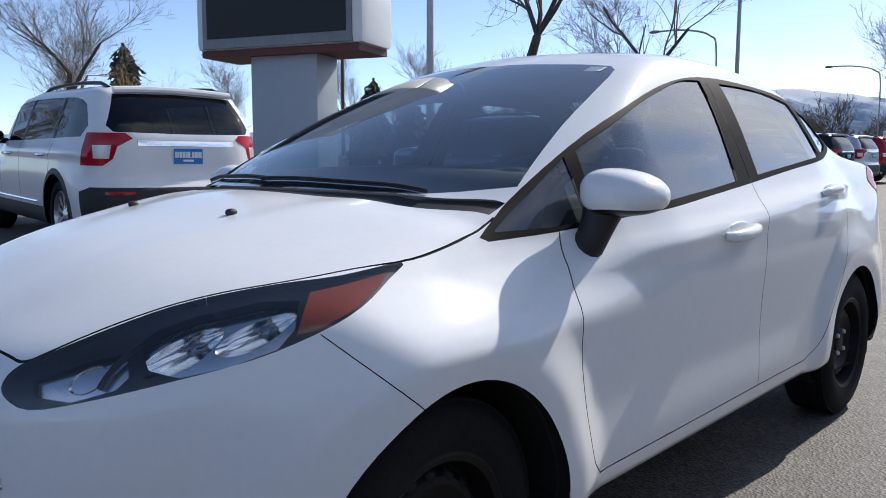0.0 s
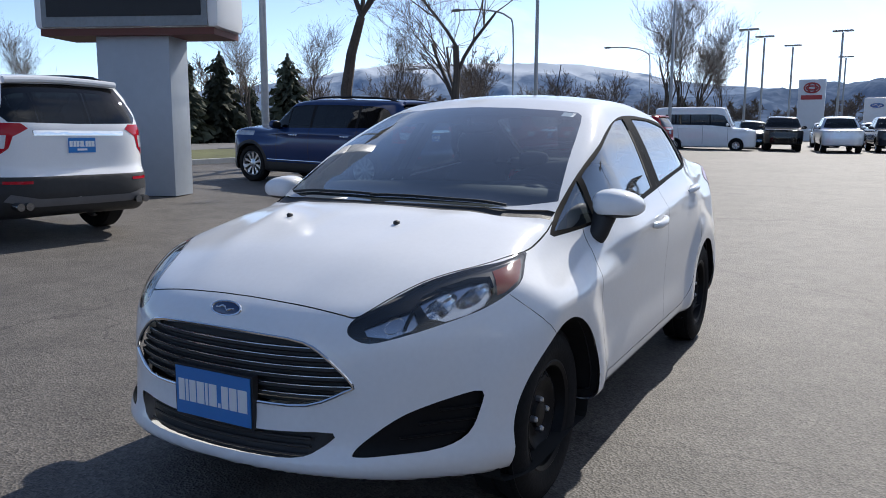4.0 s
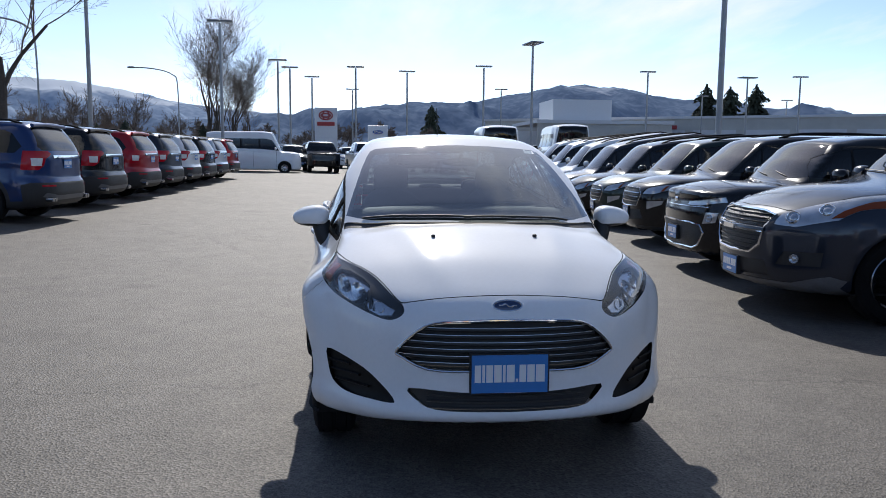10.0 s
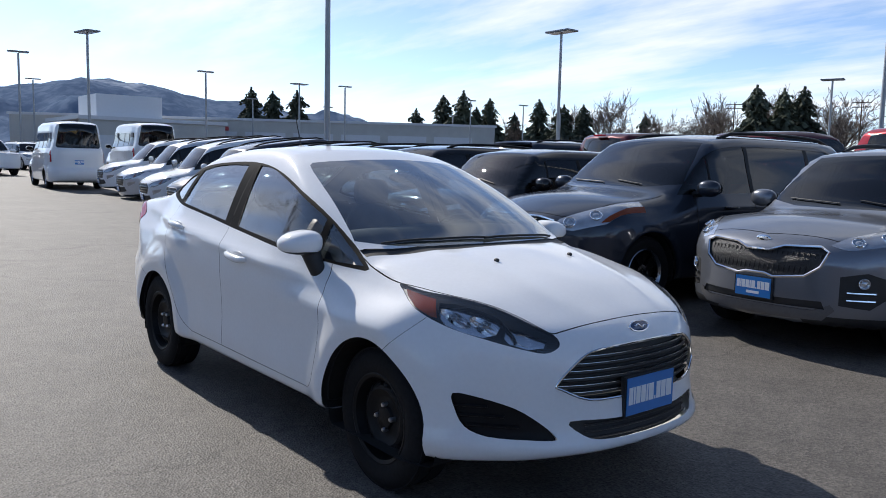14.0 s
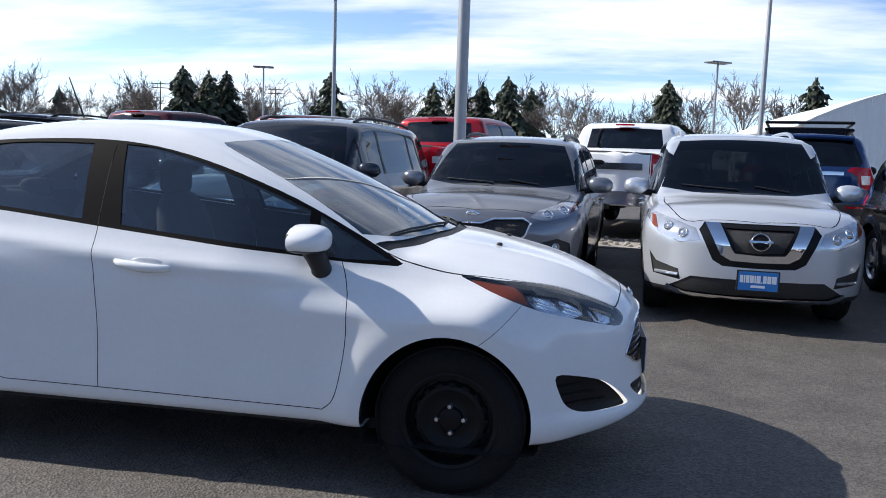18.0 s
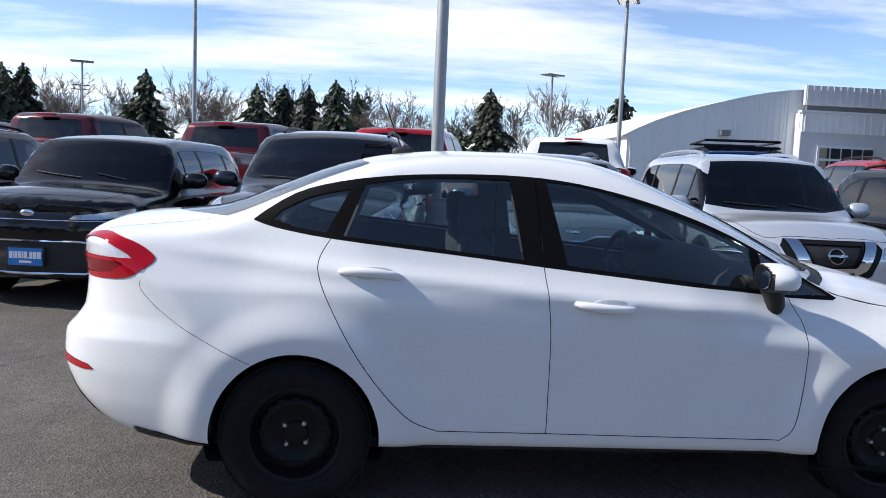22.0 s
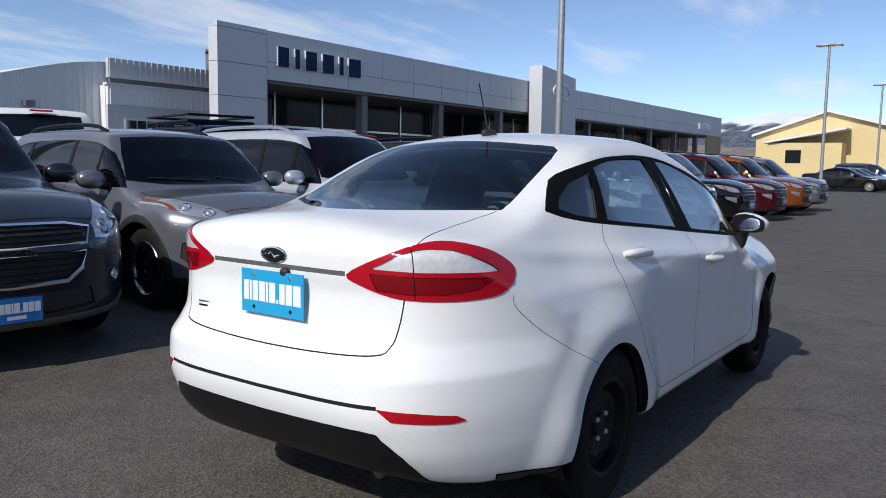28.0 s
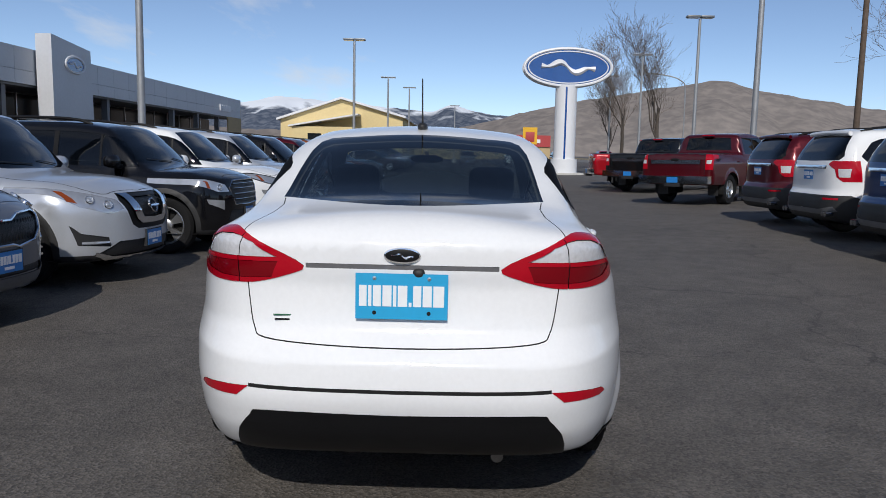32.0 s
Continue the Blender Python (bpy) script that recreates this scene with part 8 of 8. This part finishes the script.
def conifer(name, seed, height, width, label, m, group="conifers"):
    """A tapered trunk with whorls of drooping needle sprays."""
    rng = random.Random(seed)
    root = thing(name, m, label, "tree", group)
    mesh_object("trunk", *tube([(0, 0, 0), (0, 0, height * 0.5), (0, 0, height * 0.97)], [height * 0.018, height * 0.011, 0.015], 8), BARK, root, "", True)
    v, f = [], []
    whorls = 30
    for k in range(whorls):
        t = k / (whorls - 1)
        z = height * (0.06 + 0.92 * t)
        reach = 1.22 * width * (1 - t) ** 0.66 * min(1.0, 0.55 + 3.0 * t) * rng.uniform(0.55, 1.2) + 0.2
        n = int(13 - 6 * t)
        for i in range(n):
            a = 2 * math.pi * (i + rng.random() * 0.8) / n + k
            L = reach * rng.uniform(0.6, 1.1)
            ca, sa = math.cos(a), math.sin(a)
            for s in range(7):
                u = (s + rng.uniform(0.2, 0.9)) / 7
                r0 = L * u
                wdt = (0.10 + 0.20 * L * (1 - u * 0.6)) * rng.uniform(0.7, 1.3)
                zz = z - 0.30 * r0 * r0 / max(L, 0.2) + rng.uniform(-0.12, 0.12)
                tilt = rng.uniform(-0.8, 0.8)
                b0 = len(v)
                for du, dw, dz in ((-0.16, 0.0, 0.10), (0.02, wdt, -0.22 + tilt * 0.5), (0.24, 0.0, -0.34), (0.02, -wdt, -0.22 - tilt * 0.5)):
                    rr = r0 + du * L
                    v.append((rr * ca - dw * sa, rr * sa + dw * ca, zz + dz * (0.45 + L * 0.35) + rng.uniform(-0.05, 0.05)))
                f.append((b0, b0 + 1, b0 + 2, b0 + 3))
    mesh_object("crown", v, f, NEEDLE, root, "dense dark green needle sprays")
    return root


def planted(x, y, yaw=0.0, size=1.0):
    return pose(x, y, ground_height(x, y) - 0.05, 0, 0, yaw) @ Matrix.Scale(size, 4)


def copy_scaled(ob, x, y, yaw, size):
    c = copy_thing(ob, planted(x, y, yaw))
    c.scale = (size, size, size * 1.0)
    return c


tree_a = bare_tree("bare_tree", 3, 12.5, 0.85, "tall leafless street tree with a forked trunk", planted(-16.6, -12.8), levels=6, trunk_r=0.23, lean=0.12, thick=0.0048)
tree_b = bare_tree("bare_tree", 11, 12.0, 0.9, "tall leafless street tree with wide limbs", planted(-24.0, -12.9), levels=6, trunk_r=0.22, lean=-0.05, thick=0.0048)
tree_c = bare_tree("bare_tree", 23, 11.5, 0.72, "slender leafless roadside tree in winter", planted(-50.0, -10.8), levels=6, trunk_r=0.17, thick=0.0055)
tree_d = bare_tree("bare_tree", 31, 11.0, 1.0, "broad leafless tree with a rounded brown crown", planted(2.2, 123.0), trunk_r=0.24, thick=0.022)
tree_e = bare_tree("bare_tree", 37, 11.5, 0.8, "leafless tree with a dense twiggy crown", planted(-38.0, 119.0), trunk_r=0.2, thick=0.02)
for i, (x, y, s) in enumerate(((-57, -11.5, 1.0), (-62, -11.0, 0.95), (-70, -12, 0.9), (-79, -11.5, 0.9), (-20, -33, 0.55), (-33, -40, 0.8), (-47, -38, 0.85), (-12, -36, 0.7), (-38, -24, 0.7), (-27, -26, 0.62))):
    copy_scaled(tree_c, x, y, 67 * i, s)
for i, (x, y, s) in enumerate(((-59.6, 101.4, 1.15), (-50, 113.6, 1.0), (-52, 136, 1.1), (-30.5, 132, 1.1), (-3.1, 106.5, 1.15), (-33, 116.7, 1.0), (-70, 110, 1.0), (20, 140, 0.9), (-85, 112, 0.9), (33, 112, 0.7), (-14, 128, 1.1), (-42, 126, 1.0), (8, 118, 0.8))):
    copy_scaled((tree_d, tree_e)[i % 2], x, y, 53 * i, s)
copy_scaled(tree_c, 62, -17.3, 20, 1.25)
copy_scaled(tree_c, 63, -14.4, 80, 1.08)
copy_scaled(tree_c, 68, -14.0, 140, 0.85)
copy_scaled(tree_a, 21.0, -15.5, 200, 0.85)
copy_scaled(tree_b, -10.5, -31, 10, 0.95)
copy_scaled(tree_a, 1.0, -30, 120, 0.8)
willow = bare_tree("willow_tree", 41, 8.5, 1.15, "yellow-twigged bushy willow past the road", planted(-18.3, -41.3), WILLOW, 6, 0.2, 0.35, group="willows")
for i, (x, y, s) in enumerate(((-21.8, -42.0, 0.78), (-15.2, -43.0, 0.72), (-24.6, -45.0, 0.7))):
    copy_scaled(willow, x, y, 80 * i, s)
# bare scrub that closes the view between the lot and the hills
for i in range(34):
    copy_scaled((tree_e, tree_d)[i % 2], -118 + 150 * i / 33, 116 + (i * 37 % 23), 41 * i, 1.1 + 0.09 * (i * 5 % 7))
for i in range(30):
    copy_scaled(tree_e, -48 - 2.6 * i, -24 - (i * 29 % 37), 47 * i, 0.5 + 0.05 * (i * 5 % 7))
scrub = bare_tree("scrub", 57, 6.0, 1.2, "thicket of bare brown scrub", planted(-100, -30), TWIG, 5, 0.09, group="scrub", thick=0.03)
rs = random.Random(9)
for i in range(46):
    t = i / 45
    copy_scaled(scrub, -150 - 30 * rs.random(), -120 + 135 * t + rs.uniform(-3, 3), rs.uniform(0, 360), rs.uniform(1.0, 1.7))
for i in range(30):
    copy_scaled(scrub, -105 + 130 * i / 29, 128 + rs.uniform(-6, 8), rs.uniform(0, 360), rs.uniform(0.8, 1.3))

# conifers behind the lots
spruce = conifer("conifer_tree", 2, 12.4, 3.7, "tall dark green spruce beyond the lot", planted(-20.0, 111.0))
pine = conifer("conifer_tree", 8, 12.8, 4.3, "dark green pine with a broad crown", planted(-53.2, 99.0))
for i, (x, y, s) in enumerate(((-50.6, 101.5, 1.0), (-49.3, 104.5, 1.0), (-32.1, 99.9, 1.0), (-16.6, 114.3, 1.0), (-12.4, 108.7, 1.0), (-8.3, 103.6, 1.0), (-5.9, 115.2, 1.0), (12.8, 104.6, 1.0), (28.6, 95.7, 1.0), (9.0, 110.0, 0.6),
                               (-119, 56, 1.05), (-127, 64, 1.05), (-118, 64, 1.05), (-200, 18.7, 1.1), (-135, 102.7, 1.05), (-107.7, 88.1, 1.05), (-95, 82, 1.05), (-106, 98, 1.05), (-126, 124, 1.05), (-100, 105, 1.05), (-101, 113, 1.05), (-96, 113, 1.0), (-104, 143, 1.05), (-112, 100, 0.95), (-90, 100, 0.9),
                               (-25.4, -29.2, 0.38), (-28.3, -29.4, 0.40), (-33.7, -32.2, 0.27), (-27.0, -31.0, 0.33), (-23.7, -54.0, 0.70), (-23.3, -20.6, 0.33), (-72, -14, 0.28), (-66, -14, 0.28), (-41, -13.5, 0.22), (-37, -13.8, 0.2))):
    copy_scaled((spruce, pine)[i % 2], x, y, 71 * i, s)


def mountain_material(name, low, high, snow, snow_from, forest):
    m, n, l, b = shader(name)
    co = n.new("ShaderNodeTexCoord")
    sep = n.new("ShaderNodeSeparateXYZ")
    l.new(co.outputs["Object"], sep.inputs[0])
    big, fine = n.new("ShaderNodeTexNoise"), n.new("ShaderNodeTexNoise")
    big.inputs["Scale"].default_value, big.inputs["Detail"].default_value = 0.006, 9
    fine.inputs["Scale"].default_value, fine.inputs["Detail"].default_value = 0.03, 8
    l.new(co.outputs["Object"], big.inputs["Vector"])
    l.new(co.outputs["Object"], fine.inputs["Vector"])
    mix = n.new("ShaderNodeMix")
    mix.data_type = "RGBA"
    mix.inputs[6].default_value, mix.inputs[7].default_value = (*low, 1), (*high, 1)
    rg = n.new("ShaderNodeMapRange")
    rg.inputs["From Min"].default_value, rg.inputs["From Max"].default_value = forest
    l.new(fine.outputs["Fac"], rg.inputs["Value"])
    l.new(rg.outputs[0], mix.inputs["Factor"])
    # snow lies high up, in patches
    hz = n.new("ShaderNodeMath")
    hz.operation = "MULTIPLY_ADD"
    l.new(big.outputs["Fac"], hz.inputs[0])
    hz.inputs[1].default_value = 260
    l.new(sep.outputs["Z"], hz.inputs[2])
    sr = n.new("ShaderNodeMapRange")
    sr.inputs["From Min"].default_value, sr.inputs["From Max"].default_value = snow_from, snow_from + 35
    l.new(hz.outputs[0], sr.inputs["Value"])
    mx = n.new("ShaderNodeMix")
    mx.data_type = "RGBA"
    l.new(sr.outputs[0], mx.inputs["Factor"])
    l.new(mix.outputs[2], mx.inputs[6])
    mx.inputs[7].default_value = (*snow, 1)
    l.new(mx.outputs[2], b.inputs["Base Color"])
    b.inputs["Roughness"].default_value = 1.0
    b.inputs["Specular IOR Level"].default_value = 0.0
    return m


def ridge(name, label, profile, a0, a1, dist, depth, mat, rough, seed):
    """A range of hills: its skyline's height in degrees by bearing."""
    cols, rows = 300, 14
    v, f = [], []
    for i in range(cols + 1):
        az = a0 + (a1 - a0) * i / cols
        el = float(profile(az))
        for j in range(rows + 1):
            t = j / rows
            d = dist + depth * t
            x, y = d * math.cos(radians(az)), d * math.sin(radians(az))
            top = math.tan(radians(max(el, 0.0))) * (dist + depth)
            z = top * t ** 0.75
            bump = noise.fractal((x * 0.004 + seed, y * 0.004, 0.3), 0.9, 2.1, 6)
            z += bump * rough * math.sin(math.pi * min(t, 0.98)) + (noise.fractal((az * 0.9 + seed, 1.7, 0.0), 0.8, 2.2, 5) * rough * 0.12 if j == rows else 0)
            v.append((x, y, z - (6 if j == 0 else 0)))
    for i in range(cols):
        for j in range(rows):
            k = i * (rows + 1) + j
            f.append((k, k + 1, k + rows + 2, k + rows + 1))
    ob = mesh_object(name, v, f, mat, None, "", True)
    return tagged(ob, label, "mountain", kind="structure")


# no haze in the air: it is painted in as bluish, paler slope colours
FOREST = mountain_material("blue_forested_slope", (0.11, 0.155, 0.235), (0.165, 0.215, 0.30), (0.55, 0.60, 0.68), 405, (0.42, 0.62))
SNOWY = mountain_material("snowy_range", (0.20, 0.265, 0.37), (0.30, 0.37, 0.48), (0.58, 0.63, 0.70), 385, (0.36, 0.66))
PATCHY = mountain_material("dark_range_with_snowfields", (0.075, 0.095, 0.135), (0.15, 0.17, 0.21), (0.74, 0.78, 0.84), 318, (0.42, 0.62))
BROWN = mountain_material("brown_grass_hill", (0.205, 0.185, 0.175), (0.275, 0.245, 0.225), (0.6, 0.62, 0.66), 900, (0.38, 0.62))
ridge("mountain_west", "forested mountain under painted blue haze, with patches of snow", curve((128, 0.3), (136, 1.2), (144, 2.4), (150, 3.1), (155, 4.0), (158, 4.15), (161, 4.8), (164.5, 5.0), (169.5, 4.35), (172, 3.85), (175, 3.95), (178, 3.5), (181, 3.2), (187, 2.7), (200, 2.2), (230, 1.6)), 128, 230, 2200, 900, FOREST, 70, 2.0)
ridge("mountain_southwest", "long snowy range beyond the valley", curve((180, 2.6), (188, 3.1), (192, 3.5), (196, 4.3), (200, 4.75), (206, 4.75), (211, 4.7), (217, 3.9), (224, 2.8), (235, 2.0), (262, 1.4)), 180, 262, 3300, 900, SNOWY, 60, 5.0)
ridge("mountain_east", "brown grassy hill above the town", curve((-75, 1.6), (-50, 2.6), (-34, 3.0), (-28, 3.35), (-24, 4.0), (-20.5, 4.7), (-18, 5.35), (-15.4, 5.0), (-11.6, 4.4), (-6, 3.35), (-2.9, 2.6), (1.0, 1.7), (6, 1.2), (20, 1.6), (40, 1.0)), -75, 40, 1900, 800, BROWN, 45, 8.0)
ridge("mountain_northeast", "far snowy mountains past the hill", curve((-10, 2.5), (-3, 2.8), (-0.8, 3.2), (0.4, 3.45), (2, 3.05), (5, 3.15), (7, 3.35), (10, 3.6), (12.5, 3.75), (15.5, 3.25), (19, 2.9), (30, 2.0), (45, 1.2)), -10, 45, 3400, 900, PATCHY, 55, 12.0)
